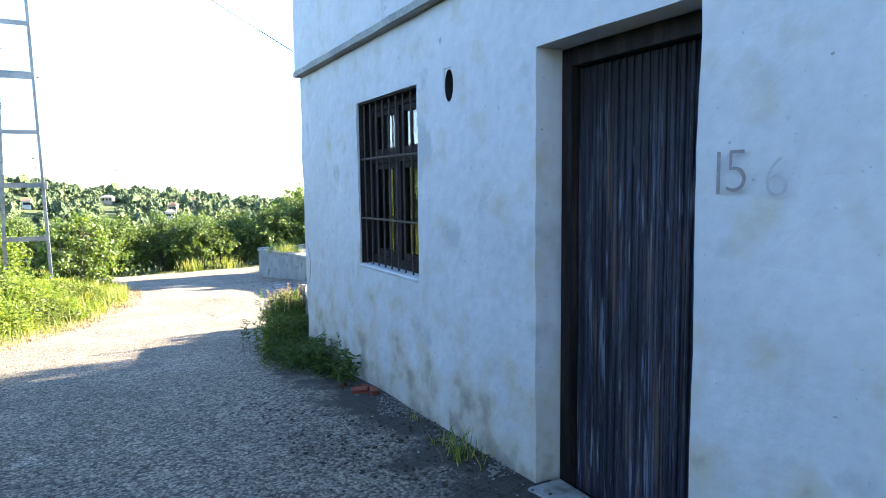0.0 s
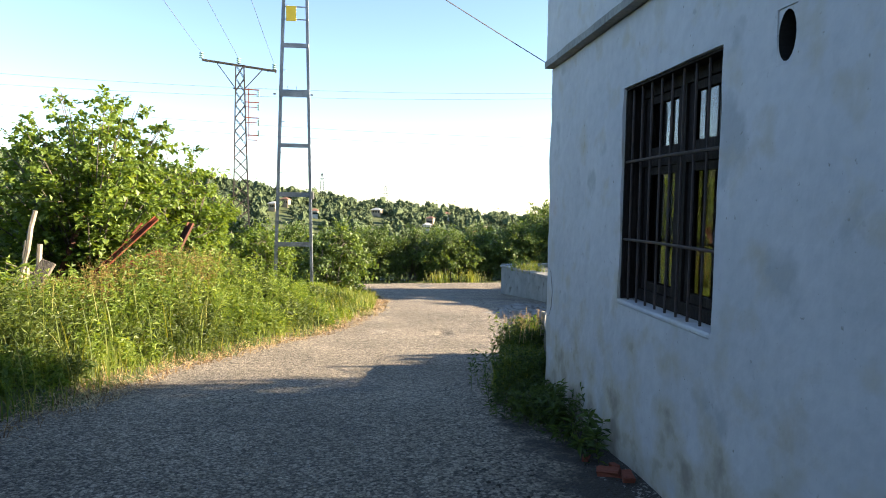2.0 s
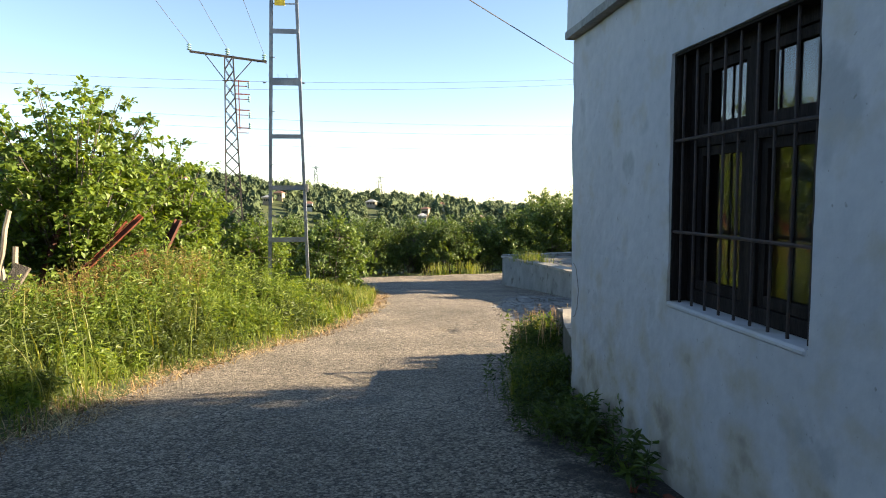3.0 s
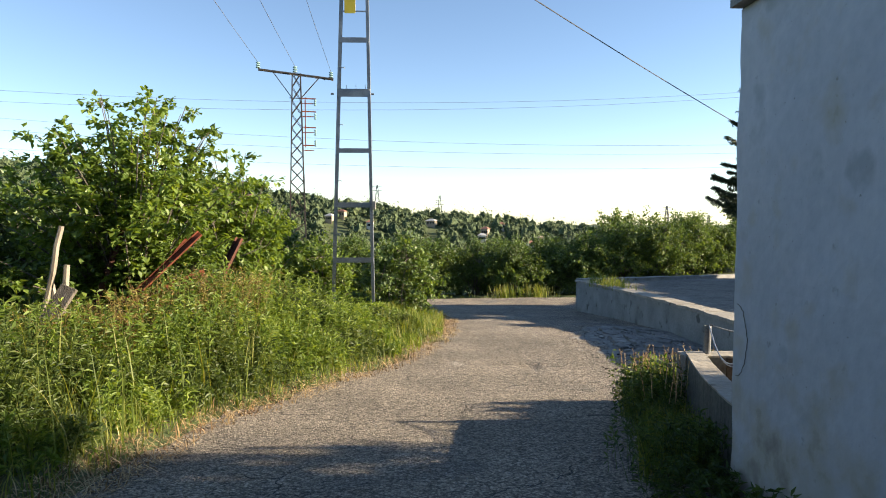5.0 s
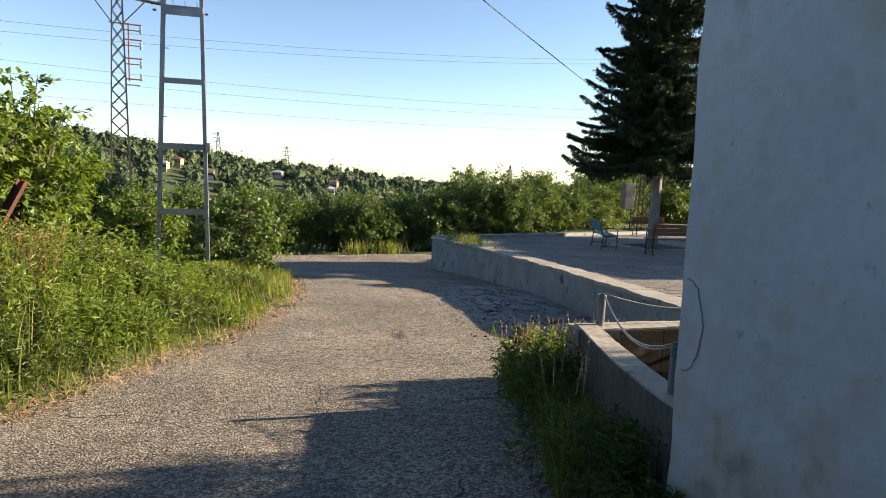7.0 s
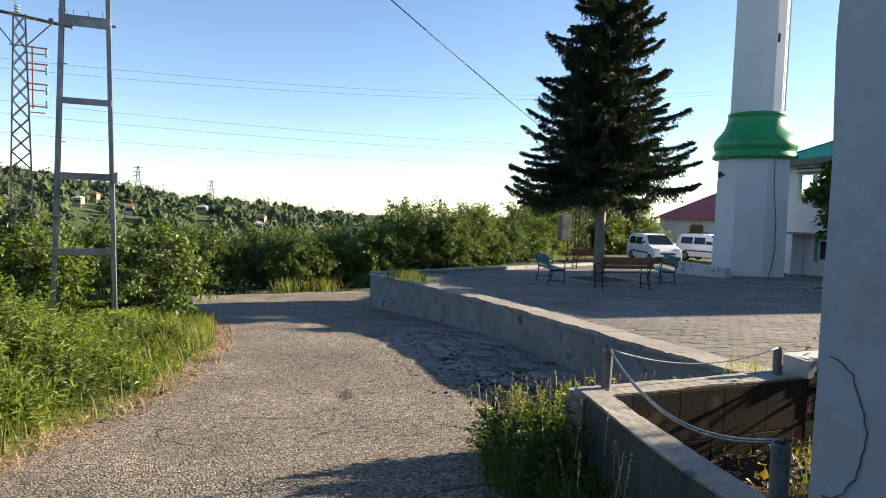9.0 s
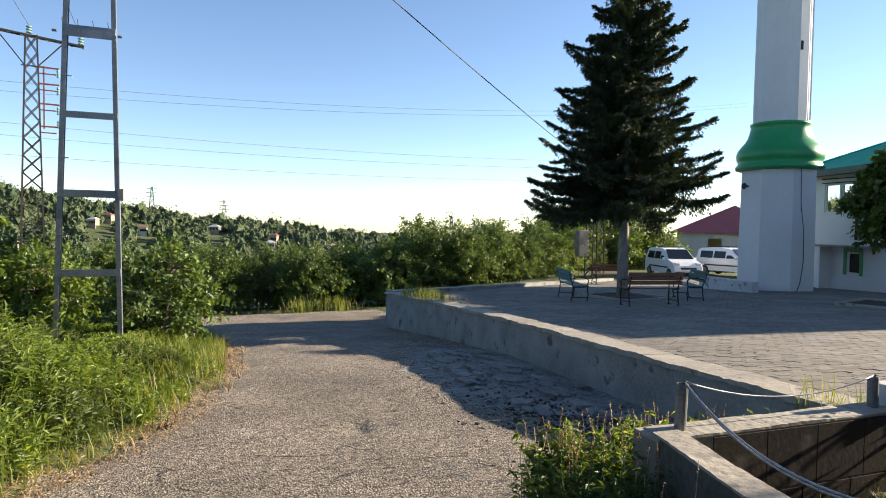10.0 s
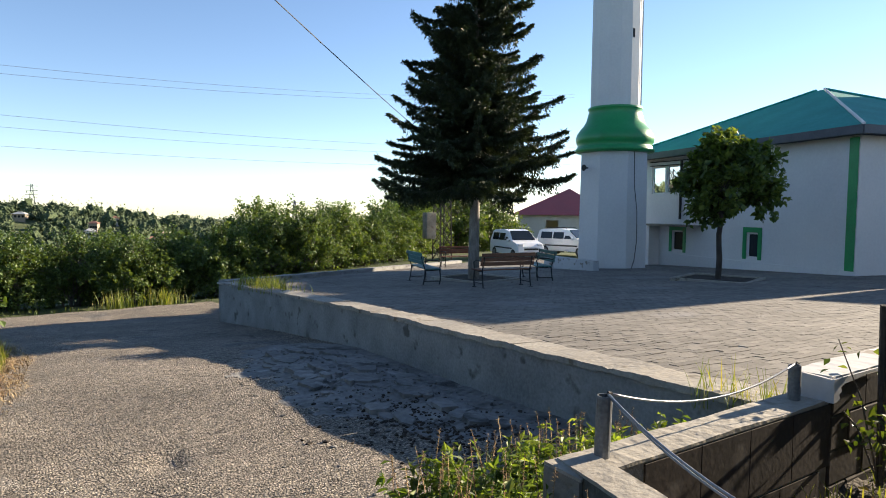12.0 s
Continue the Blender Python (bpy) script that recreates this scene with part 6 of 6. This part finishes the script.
# ---- small things by the wall ----
rr = random.Random(3)
for k, (x, y, s) in enumerate(((-0.17, -2.02, 0.062), (-0.09, -2.10, 0.055), (-0.22, -1.75, 0.04), (-0.10, -1.93, 0.035))):
    b = bmesh.new()
    box(b, -s, -s * 0.6, 0, s, s * 0.55, s * 0.3 + 0.03, bevel=0.006)
    for v_ in b.verts:
        v_.co += Vector((rr.uniform(-1, 1), rr.uniform(-1, 1), rr.uniform(-0.5, 0.5))) * s * 0.18
    ob = part("brick_fragment", b, BRICK)
    ob.matrix_world = pose(x, y, float(road_z(y)) + 0.0, rr.uniform(-6, 6), rr.uniform(-6, 6), rr.uniform(0, 180))
    tagged(ob, "broken piece of red brick on the ground by the white wall", "brick", "brick pieces")
rng = np.random.default_rng(31)
stones = bmesh.new()
bmesh.ops.create_icosphere(stones, subdivisions=1, radius=1)
sv0 = np.array([v_.co[:] for v_ in stones.verts])
sf0 = np.array([[v_.index for v_ in f_.verts] for f_ in stones.faces])
stones.free()


def strew(name, p3, sizes, mat, label, seed):
    g = np.random.default_rng(seed)
    n = len(p3)
    sc = sizes[:, None, None] * g.uniform(0.6, 1.2, (n, 1, 3)) * np.array([1, 1, 0.6])
    v = sv0[None] * sc * (1 + 0.2 * g.normal(size=(n, len(sv0), 1))) + p3[:, None]
    f = sf0[None] + (np.arange(n) * len(sv0))[:, None, None]
    return tagged(raw(name, v.reshape(-1, 3), f.reshape(-1, 3), mat), label, "stones", "", "stuff")


p = scatter(4200, lambda x, y: (x > left_edge(y)) & (x < np.where(y < 0, 0, 2.6)), -4.4, 2.7, -6, 9, 32)
strew("road_grit", np.concatenate([p, (road_z(p[:, 1]) + 0.002)[:, None]], 1), rng.uniform(0.003, 0.010, len(p)), CONCRETE, "loose pale grit on the asphalt", 33)
p = scatter(800, lambda x, y: x < 0, -1.0, 0, -5.5, -1, 34)
strew("wall_rubble", np.concatenate([p, (road_z(p[:, 1]) + 0.002)[:, None]], 1), rng.uniform(0.004, 0.018, len(p)), EARTH, "crumbs of earth and rubble along the foot of the wall", 35)
p = scatter(2600, lambda x, y: x > -0.06 - 0.16 * (0.5 + 0.5 * np.sin(y * 2.3)) - 0.08 * np.sin(y * 9), -0.3, 0, -4.0, 0.1, 134)
strew("wall_rubble", np.concatenate([p, (road_z(p[:, 1]) + 0.004)[:, None]], 1), rng.uniform(0.003, 0.011, len(p)), APRON, "fallen crumbs of plaster and grit along the foot of the white wall", 135)
p = scatter(130, lambda x, y: y < 2.0, 1.0, 6, 0.1, 2.05, 36)
strew("bed_stones", np.concatenate([p, (bed_z(p[:, 0], p[:, 1]))[:, None]], 1), rng.uniform(0.015, 0.055, len(p)), BLOCK, "grey and brown stones in the planting bed", 37)

# The young rose tied to a stake in the bed.
# Broken crust of the old concrete apron.
g = np.random.default_rng(200)
crust = bmesh.new()
for k in range(75):
    a_, r_ = g.uniform(0, 2 * math.pi), math.sqrt(g.uniform(0, 1))
    cx, cy = 2.25 + 0.72 * r_ * math.cos(a_), 7.5 + 2.9 * r_ * math.sin(a_)
    n_, big = int(g.integers(6, 10)), float(g.uniform(0.05, 0.26)) * (1.25 - 0.6 * r_)
    zc = float(road_surface(np.array([cx]), np.array([cy]))[0]) + 0.004
    tx, ty = g.normal(size=2) * 0.05
    ring_ = []
    for j in range(n_):
        q = 2 * math.pi * j / n_ + g.uniform(-0.25, 0.25)
        d_ = big * g.uniform(0.6, 1.15)
        ring_.append((cx + d_ * 0.8 * math.cos(q), cy + d_ * 1.3 * math.sin(q), d_ * (tx * math.cos(q) + ty * math.sin(q))))
    up_ = [crust.verts.new((x_, y_, zc + z_ + 0.022)) for x_, y_, z_ in ring_]
    lo_ = [crust.verts.new((cx + (x_ - cx) * 1.12, cy + (y_ - cy) * 1.12, zc - 0.04)) for x_, y_, z_ in ring_]
    crust.faces.new(up_)
    for j in range(n_):
        crust.faces.new((up_[j], lo_[j], lo_[(j + 1) % n_], up_[(j + 1) % n_]))
tagged(part("broken_crust", crust, APRON), "broken flaking crust of old concrete beside the terrace wall", "rubble", "", "stuff")
p = np.stack([2.1 + 0.55 * g.normal(size=900), 6.6 + 1.7 * g.normal(size=900)], 1)
p = p[(p[:, 0] < parapet_x(p[:, 1]) - 0.05) & (p[:, 1] > 3)]
strew("crust_rubble", np.concatenate([p, (road_surface(p[:, 0], p[:, 1]) + 0.004)[:, None]], 1), g.uniform(0.006, 0.03, len(p)), APRON, "loose lumps of broken concrete on the lane", 201)
p = np.stack([1.9 + 0.35 * g.normal(size=700), 4.9 + 0.8 * g.normal(size=700)], 1)
p = p[(p[:, 0] < parapet_x(p[:, 1]) - 0.05) & (p[:, 1] > 2.6)]
strew("dark_rubble", np.concatenate([p, (road_surface(p[:, 0], p[:, 1]) + 0.004)[:, None]], 1), g.uniform(0.006, 0.028, len(p)), EARTH, "dark crumbs of earth beside the weeds", 202)
rose = thing("rose_bush", pose(2.90, 1.95, -0.22), "young rose bush tied to a thin leaning stake", "plant")
part("stake", tube(bmesh.new(), [(0.0, 0, 0), (-0.03, 0.0, 0.5), (-0.16, -0.04, 1.08)], 0.020, 6), LINDEN_BARK, rose, "thin dark brown stick")
rw = bmesh.new()
rpts = []
rgen = np.random.default_rng(91)
for k in range(7):
    tip = Vector((rgen.uniform(-0.35, 0.15), rgen.uniform(-0.2, 0.2), rgen.uniform(0.45, 0.95)))
    tube(rw, [(0, 0, 0), tip * 0.5 + Vector((0.02, 0, 0.08)), tip], 0.007, 5, 0.003)
    f = rgen.uniform(0.35, 1, 16)
    rpts.append(np.array(tip)[None] * f[:, None] + rgen.normal(size=(16, 3)) * 0.04)
part("stem", rw, BARK, rose)
v, f = leaves(np.concatenate(rpts), 0.055, rgen, 0.5)
raw("foliage", v, f, HERB_SHADE, rose)


# ---- parked vans ----
def van(m, label):
    t = thing("van", m, label, "van", "parked vans")
    prof = [(-1.95, 0.32), (-1.97, 0.75), (-1.93, 1.05), (-1.80, 1.60), (-1.55, 1.70), (-0.2, 1.74), (0.35, 1.66), (1.02, 1.13), (1.62, 0.98), (1.90, 0.80), (1.97, 0.52), (1.93, 0.30)]
    bm = bmesh.new()
    rows = []
    for s in (-1, -0.96, -0.80, 0.80, 0.96, 1):
        row = []
        for x, z in prof:
            tuck = 0.0 if z < 1.05 else (z - 1.05) * 0.22
            y = s * (0.84 - tuck)
            inset = 0.06 if abs(s) == 1 else 0
            row.append(bm.verts.new((x * (1 - inset * 0.3), y, z - (0.03 if abs(s) == 1 and z > 1.3 else 0))))
        rows.append(row)
    for u, v_ in zip(rows, rows[1:]):
        for j in range(len(prof)):
            jj = (j + 1) % len(prof)
            bm.faces.new((u[j], u[jj], v_[jj], v_[j]))
    bm.faces.new(rows[0])
    bm.faces.new(rows[-1][::-1])
    body = part("body", bm, CAR_WHITE, t, "glossy white bodywork")
    for s in (-1, 1):
        for xs in ((-1.62, -0.78), (-0.70, 0.08), (0.14, 0.72)):
            b = bmesh.new()
            top = 1.52 if xs[1] < 0.5 else 1.30
            x_top1 = xs[1] if xs[1] < 0.5 else xs[1] - 0.25
            q = [(xs[0], 1.10), (xs[1], 1.10), (x_top1, top), (xs[0] + 0.03, top)]
            lo = [b.verts.new((x, s * (0.845 - (z - 1.05) * 0.22), z)) for x, z in q]
            hi = [b.verts.new((x, s * (0.82 - (z - 1.05) * 0.22), z)) for x, z in q]
            b.faces.new(lo)
            b.faces.new(hi[::-1])
            for j in range(4):
                b.faces.new((lo[j], hi[j], hi[(j + 1) % 4], lo[(j + 1) % 4]))
            part("side_window", b, CAR_GLASS, t)
        part("trim_strip", boxed(-1.3, s * 0.842 - 0.008, 0.62, 1.1, s * 0.842 + 0.008, 0.70), BLACK, t)
        part("mirror", boxed(0.72, s * 0.93 - 0.09, 1.06, 0.84, s * 0.93 + 0.09, 1.22, bevel=0.03), CAR_WHITE, t)
        part("headlight", boxed(1.62, s * 0.62 - 0.16, 0.78, 1.88, s * 0.62 + 0.16, 0.95, bevel=0.04), LAMP, t)
        part("roof_rail", tube(bmesh.new(), [(-1.3, s * 0.62, 1.72), (-1.2, s * 0.62, 1.80), (0.1, s * 0.62, 1.80), (0.2, s * 0.62, 1.72)], 0.018, 6), BLACK, t)
        for x in (-1.30, 1.28):
            w_ = part("wheel", local(lathe(bmesh.new(), [(0.20, -0.10), (0.29, -0.10), (0.315, -0.06), (0.315, 0.06), (0.29, 0.10), (0.20, 0.10)], 20), Matrix.Translation((x, s * 0.76, 0.315)) @ pose(0, 0, 0, 90, 0, 0)), BLACK, t, "black tyre")
            part("rim", local(lathe(bmesh.new(), [(0.03, -0.105), (0.19, -0.104), (0.195, 0.104), (0.03, 0.106)], 12), Matrix.Translation((x, s * 0.76, 0.315)) @ pose(0, 0, 0, 90, 0, 0)), GALV, w_)
    b = bmesh.new()
    q = [(0.40, 1.655, 0.62), (1.00, 1.165, 0.74)]
    vs = [b.verts.new(p_) for p_ in ((q[0][0], -q[0][2], q[0][1]), (q[0][0], q[0][2], q[0][1]), (q[1][0], q[1][2], q[1][1]), (q[1][0], -q[1][2], q[1][1]), (q[0][0] - 0.02, -q[0][2], q[0][1] - 0.04), (q[0][0] - 0.02, q[0][2], q[0][1] - 0.04), (q[1][0] - 0.02, q[1][2], q[1][1] - 0.04), (q[1][0] - 0.02, -q[1][2], q[1][1] - 0.04))]
    for v_ in vs:
        v_.co += Vector((0.012, 0, 0.018))
    for f_ in ((0, 1, 2, 3), (7, 6, 5, 4), (0, 4, 5, 1), (1, 5, 6, 2), (2, 6, 7, 3), (3, 7, 4, 0)):
        b.faces.new([vs[i] for i in f_])
    part("windscreen", b, CAR_GLASS, t)
    part("grille", boxed(1.90, -0.45, 0.60, 1.975, 0.45, 0.70, bevel=0.01), BLACK, t)
    part("bumper", boxed(1.86, -0.78, 0.28, 1.99, 0.78, 0.48, bevel=0.03), BLACK, t)
    part("number_plate", boxed(1.992, -0.26, 0.44, 2.0, 0.26, 0.54), WHITE, t)
    return t


van(pose(24.1, 30.0, -1.46, 0, 0, -104), "white compact van with roof rails parked beyond the terrace")
van(pose(28.9, 30.4, -1.46, 0, 0, -75), "white compact van parked beside the first one")

red_house = thing("village_house", pose(41.7, 38.3, -1.6, 0, 0, 40), "cream village house with dark red roof behind the parked vans", "house")
part("wall", wall_bm(9, 2.65, 0.3, [(1.2, 1.0, 2.4, 2.3), (4.0, 1.2, 5.2, 2.3)]), HOUSE_WALL, red_house)
part("wall", local(wall_bm(8, 2.65, 0.3, [(2.5, 1.1, 3.6, 2.2)]), pose(0, 8, 0, 0, 0, -90)), HOUSE_WALL, red_house)
part("wall", boxed(0.31, 7.7, 0, 9, 8, 2.65), HOUSE_WALL, red_house)
part("wall", boxed(8.7, 0.31, 0, 9, 7.69, 2.65), HOUSE_WALL, red_house)
for q in ((1.2, 1.0, 2.4, 2.3), (4.0, 1.2, 5.2, 2.3)):
    part("window", boxed(q[0] + 0.05, 0.12, q[1] + 0.05, q[2] - 0.05, 0.16, q[3] - 0.05), CAR_GLASS, red_house)
b = bmesh.new()
rv = [b.verts.new(p_) for p_ in ((-0.6, -0.6, 2.66), (9.6, -0.6, 2.66), (9.6, 8.6, 2.66), (-0.6, 8.6, 2.66), (5.8, 4, 5.2), (6.4, 4, 5.2))]
for q in ((0, 1, 5, 4), (1, 2, 5), (2, 3, 4, 5), (3, 0, 4), (3, 2, 1, 0)):
    b.faces.new([rv[i] for i in q])
part("roof", b, RED_ROOF, red_house, "dark red sheet roof")

mast = thing("transformer_mast", pose(18.3, 29.4, -1.3), "small lattice mast carrying a pale transformer cabinet", "utility pole")
part("mast", lattice(bmesh.new(), 0, 0, 0, 0.75, 5.3, 0.6, 7, 0.035), STEEL_DARK, mast)
part("cabinet", boxed(-1.15, -0.25, 1.15, -0.55, 0.2, 2.55, bevel=0.02), CONCRETE_LIGHT, mast, "pale weathered metal cabinet")
part("bracket", boxed(-0.55, -0.1, 1.6, -0.33, 0.1, 1.7), STEEL_DARK, mast)


# ---- the far hill ----
def far_house(x, y, w_, d_, h_, wall, roof_m, turn, label):
    w_, d_, h_ = w_ * 0.52, d_ * 0.52, h_ * 0.58
    x -= w_ / 2
    z = float(ground_z(x, y)) + 1.2
    t = thing("hill_house", pose(x, y, z, 0, 0, turn), label, "house", "houses on the far hill")
    holes_ = [(w_ * (0.12 + 0.3 * k), h_ * 0.3 + 2.4 * r_, w_ * (0.12 + 0.3 * k) + 1.3, h_ * 0.3 + 2.4 * r_ + 1.4) for k in range(3) for r_ in range(2 if h_ > 6 else 1)]
    part("wall", wall_bm(w_, h_, 0.4, holes_, foot=-5), wall, t)
    part("wall", boxed(0, 0.42, 0, w_, d_, h_ - 0.05), wall, t)
    for q in holes_:
        part("window", boxed(q[0] + 0.05, 0.2, q[1] + 0.05, q[2] - 0.05, 0.3, q[3] - 0.05), CAR_GLASS, t)
    b_ = bmesh.new()
    o = 0.7
    rv_ = [b_.verts.new(p_) for p_ in ((-o, -o, h_), (w_ + o, -o, h_), (w_ + o, d_ + o, h_), (-o, d_ + o, h_), (w_ * 0.35, d_ / 2, h_ + 1.5), (w_ * 0.65, d_ / 2, h_ + 1.5))]
    for q in ((0, 1, 5, 4), (1, 2, 5), (2, 3, 4, 5), (3, 0, 4), (3, 2, 1, 0)):
        b_.faces.new([rv_[i] for i in q])
    part("roof", b_, roof_m, t)
    return t


HOMES = [(39, 420, 9, 8, 7, HOUSE_TAN, TILE_ROOF, "tan house with tiled roof"), (35, 395, 9, 8, 6, HOUSE_WALL, HOUSE_WALL, "white two-storey house"), (74, 400, 8, 7, 4.5, HOUSE_WALL, HOUSE_TAN, "small white house"),
         (4, 450, 13, 8, 5, HOUSE_TAN, HOUSE_WALL, "house"), (54, 450, 9, 8, 6, HOUSE_WALL, TILE_ROOF, "white house with a red roof"), (128, 420, 11, 9, 6, HOUSE_TAN, TILE_ROOF, "tan house"), (-63, 420, 9, 8, 6, HOUSE_TAN, HOUSE_WALL, "small tan house"),
         (-36, 415, 8, 7, 6, HOUSE_WALL, TILE_ROOF, "pale house"), (64, 380, 9, 7, 4, HOUSE_WALL, TILE_ROOF, "low white house"), (-58, 440, 12, 8, 6, HOUSE_TAN, TILE_ROOF, "brown house"), (-120, 440, 9, 8, 6, HOUSE_WALL, TILE_ROOF, "white house")]
for k, (x, y, w_, d_, h_, wl, rfm, lb) in enumerate(HOMES):
    far_house(x, y, w_, d_, h_, wl, rfm, (17 * k) % 50 - 25, lb + " among trees on the far hill")

rng = np.random.default_rng(77)
ico = bmesh.new()
bmesh.ops.create_icosphere(ico, subdivisions=2, radius=1)
iv = np.array([v_.co[:] for v_ in ico.verts])
fi = np.array([[v_.index for v_ in f_.verts] for f_ in ico.faces])
ico.free()


def woods(name, n, r0, r1, a0, a1, s0, s1, seed, label):
    g = np.random.default_rng(seed)
    a = g.uniform(radians(a0), radians(a1), n)
    r = np.sqrt(g.uniform(r0 ** 2, r1 ** 2, n))
    x, y = r * np.sin(a), r * np.cos(a)
    ok = np.ones(n, bool)
    for hx, hy, hw, *_ in HOMES:
        ok &= ~((np.abs(x - hx * (y / hy)) < hw * 0.35) & (y < hy + 9) & (y > hy - 120))
    x, y = x[ok], y[ok]
    n = len(x)
    s = g.uniform(s0, s1, n) * g.choice([0.8, 1, 1.0, 1.35], n)
    tall = g.uniform(0.8, 1.5, n)
    z = ground_z(x, y) + s * tall * 0.5
    bump = 1 + 0.34 * g.normal(size=(n, len(iv), 1)).clip(-1.6, 1.6)
    taper = 1 - 0.25 * np.clip(iv[None, :, 2:3], 0, 1) * g.uniform(0, 1.2, (n, 1, 1))
    v = iv[None] * bump * s[:, None, None] * np.concatenate([taper, taper, np.broadcast_to(tall[:, None, None], taper.shape)], 2)
    v = v + np.stack([x, y, z], 1)[:, None]
    core = v * 0.66 + np.stack([x, y, z], 1)[:, None] * 0.34
    f = (fi[None] + (np.arange(n) * len(iv))[:, None, None]).reshape(-1, 3)
    pick = v[np.arange(n)[:, None], g.integers(0, len(iv), (n, 60))]
    centre_ = np.stack([x, y, z], 1)[:, None]
    pick = centre_ + (pick - centre_) * g.uniform(0.78, 1.04, (n, 60, 1))
    size_ = np.repeat(s * 0.25, 60)
    pts_ = pick.reshape(-1, 3) + g.normal(size=(n * 60, 3)) * (size_ * 0.6)[:, None]
    lv, lf = leaves(pts_, size_, g, 0.4, 0.8)
    nv = n * len(iv)
    return tagged(raw(name, np.concatenate([core.reshape(-1, 3), lv]), np.concatenate([f, lf + nv]), FOREST), label, "woods", "", "stuff")


woods("far_woods", 6500, 230, 540, -55, 62, 2.0, 4.0, 78, "dense woods of mixed green trees covering the far hillside")
woods("valley_woods", 1500, 60, 230, -60, 75, 1.6, 3.2, 79, "trees and thickets in the valley below the hedge")
woods("left_woods", 500, 25, 60, -80, -22, 1.0, 1.9, 80, "thickets on the slope beside the lane")

for x, zt in ((-51, 33), (17, 22), (268, 11), (315, 1)):
    t = thing("power_pylon", pose(x, 700, zt - 34), "distant lattice power pylon on the skyline", "pylon", "far pylons")
    part("mast", lattice(bmesh.new(), 0, 0, 0, 7, 34, 1.2, 6, 0.32), WIRE_FAR, t)
    b = bmesh.new()
    for z in (24, 28, 32):
        tube(b, [(-5, 0, z), (5, 0, z)], 0.3, 4)
    part("crossarm", b, WIRE_FAR, t)


# ---- pavers, last ----
def paver_grid():
    ang = radians(0.9)
    out = []
    for j in range(250):
        y = 2.5 + j * 0.108
        for i in range(150):
            x = 2.4 + i * 0.212 + (0.106 if j % 2 else 0)
            xx, yy = x + (y - 2.5) * math.sin(ang), y
            if xx < float(parapet_x(min(yy, 17.5))) + 0.48 or xx > 26:
                continue
            far_y = FAR_A.y + (xx - FAR_A.x) * (FAR_B.y - FAR_A.y) / (FAR_B.x - FAR_A.x)
            if yy > far_y - 0.45:
                continue
            if (abs(xx - 9.95) < 0.95 and abs(yy - 15.2) < 0.95) or (abs(xx - 15.1) < 0.95 and abs(yy - 10.85) < 0.95):
                continue
            s = (xx - MC.x) * MV.x + (yy - MC.y) * MV.y
            if s > 0.1 and (xx - MC.x) * MU.x + (yy - MC.y) * MU.y > 0:
                continue
            out.append((xx, yy))
    return np.array(out)


pv = paver_grid()
near = np.hypot(pv[:, 0] - 3.6, (pv[:, 1] - 4.0) * 0.8)
order = np.argsort(near)
single, joined = pv[order[:300]], pv[order[300:]]
cube = bmesh.new()
bmesh.ops.create_cube(cube, size=1)
cv = np.array([v_.co[:] for v_ in cube.verts])
cf = np.array([[v_.index for v_ in f_.verts] for f_ in cube.faces])
bottom = cv[:, 2].min() + 0.01
cf = np.array([f_ for f_ in cf if not all(cv[i][2] < bottom for i in f_)])
cube.free()
cv = cv * [0.2085, 0.1055, 0.05]
cv[:, :2] *= np.where(cv[:, 2:3] > 0, 0.99, 1.0)
g = np.random.default_rng(99)
zz = terrace_z(joined[:, 0], joined[:, 1]) - 0.026 + g.normal(size=len(joined)) * 0.0013
tilt = g.normal(size=(len(joined), 1)) * 0.006
v = cv[None] + np.stack([joined[:, 0], joined[:, 1], zz], 1)[:, None]
v[:, :, 2] += cv[None, :, 0] * (tilt - 0.012) + cv[None, :, 1] * -0.045
ob = raw("paver_field", v.reshape(-1, 3), (cf[None] + (np.arange(len(joined)) * 8)[:, None, None]).reshape(-1, 4), PAVER, terrace)
tagged(ob, "brownish grey interlocking pavers", "", "", "stuff")
one = bpy.data.meshes.new("paver")
one.from_pydata([tuple(c) for c in cv], [], [tuple(int(i) for i in f_) for f_ in cf])
one.materials.append(PAVER_ONE)
for x, y in single:
    ob = new("paver", one)
    ob.parent = terrace
    ob.matrix_world = pose(x, y, float(terrace_z(x, y)) - 0.026 + g.normal() * 0.0022, -2.6, 0.7, 0)
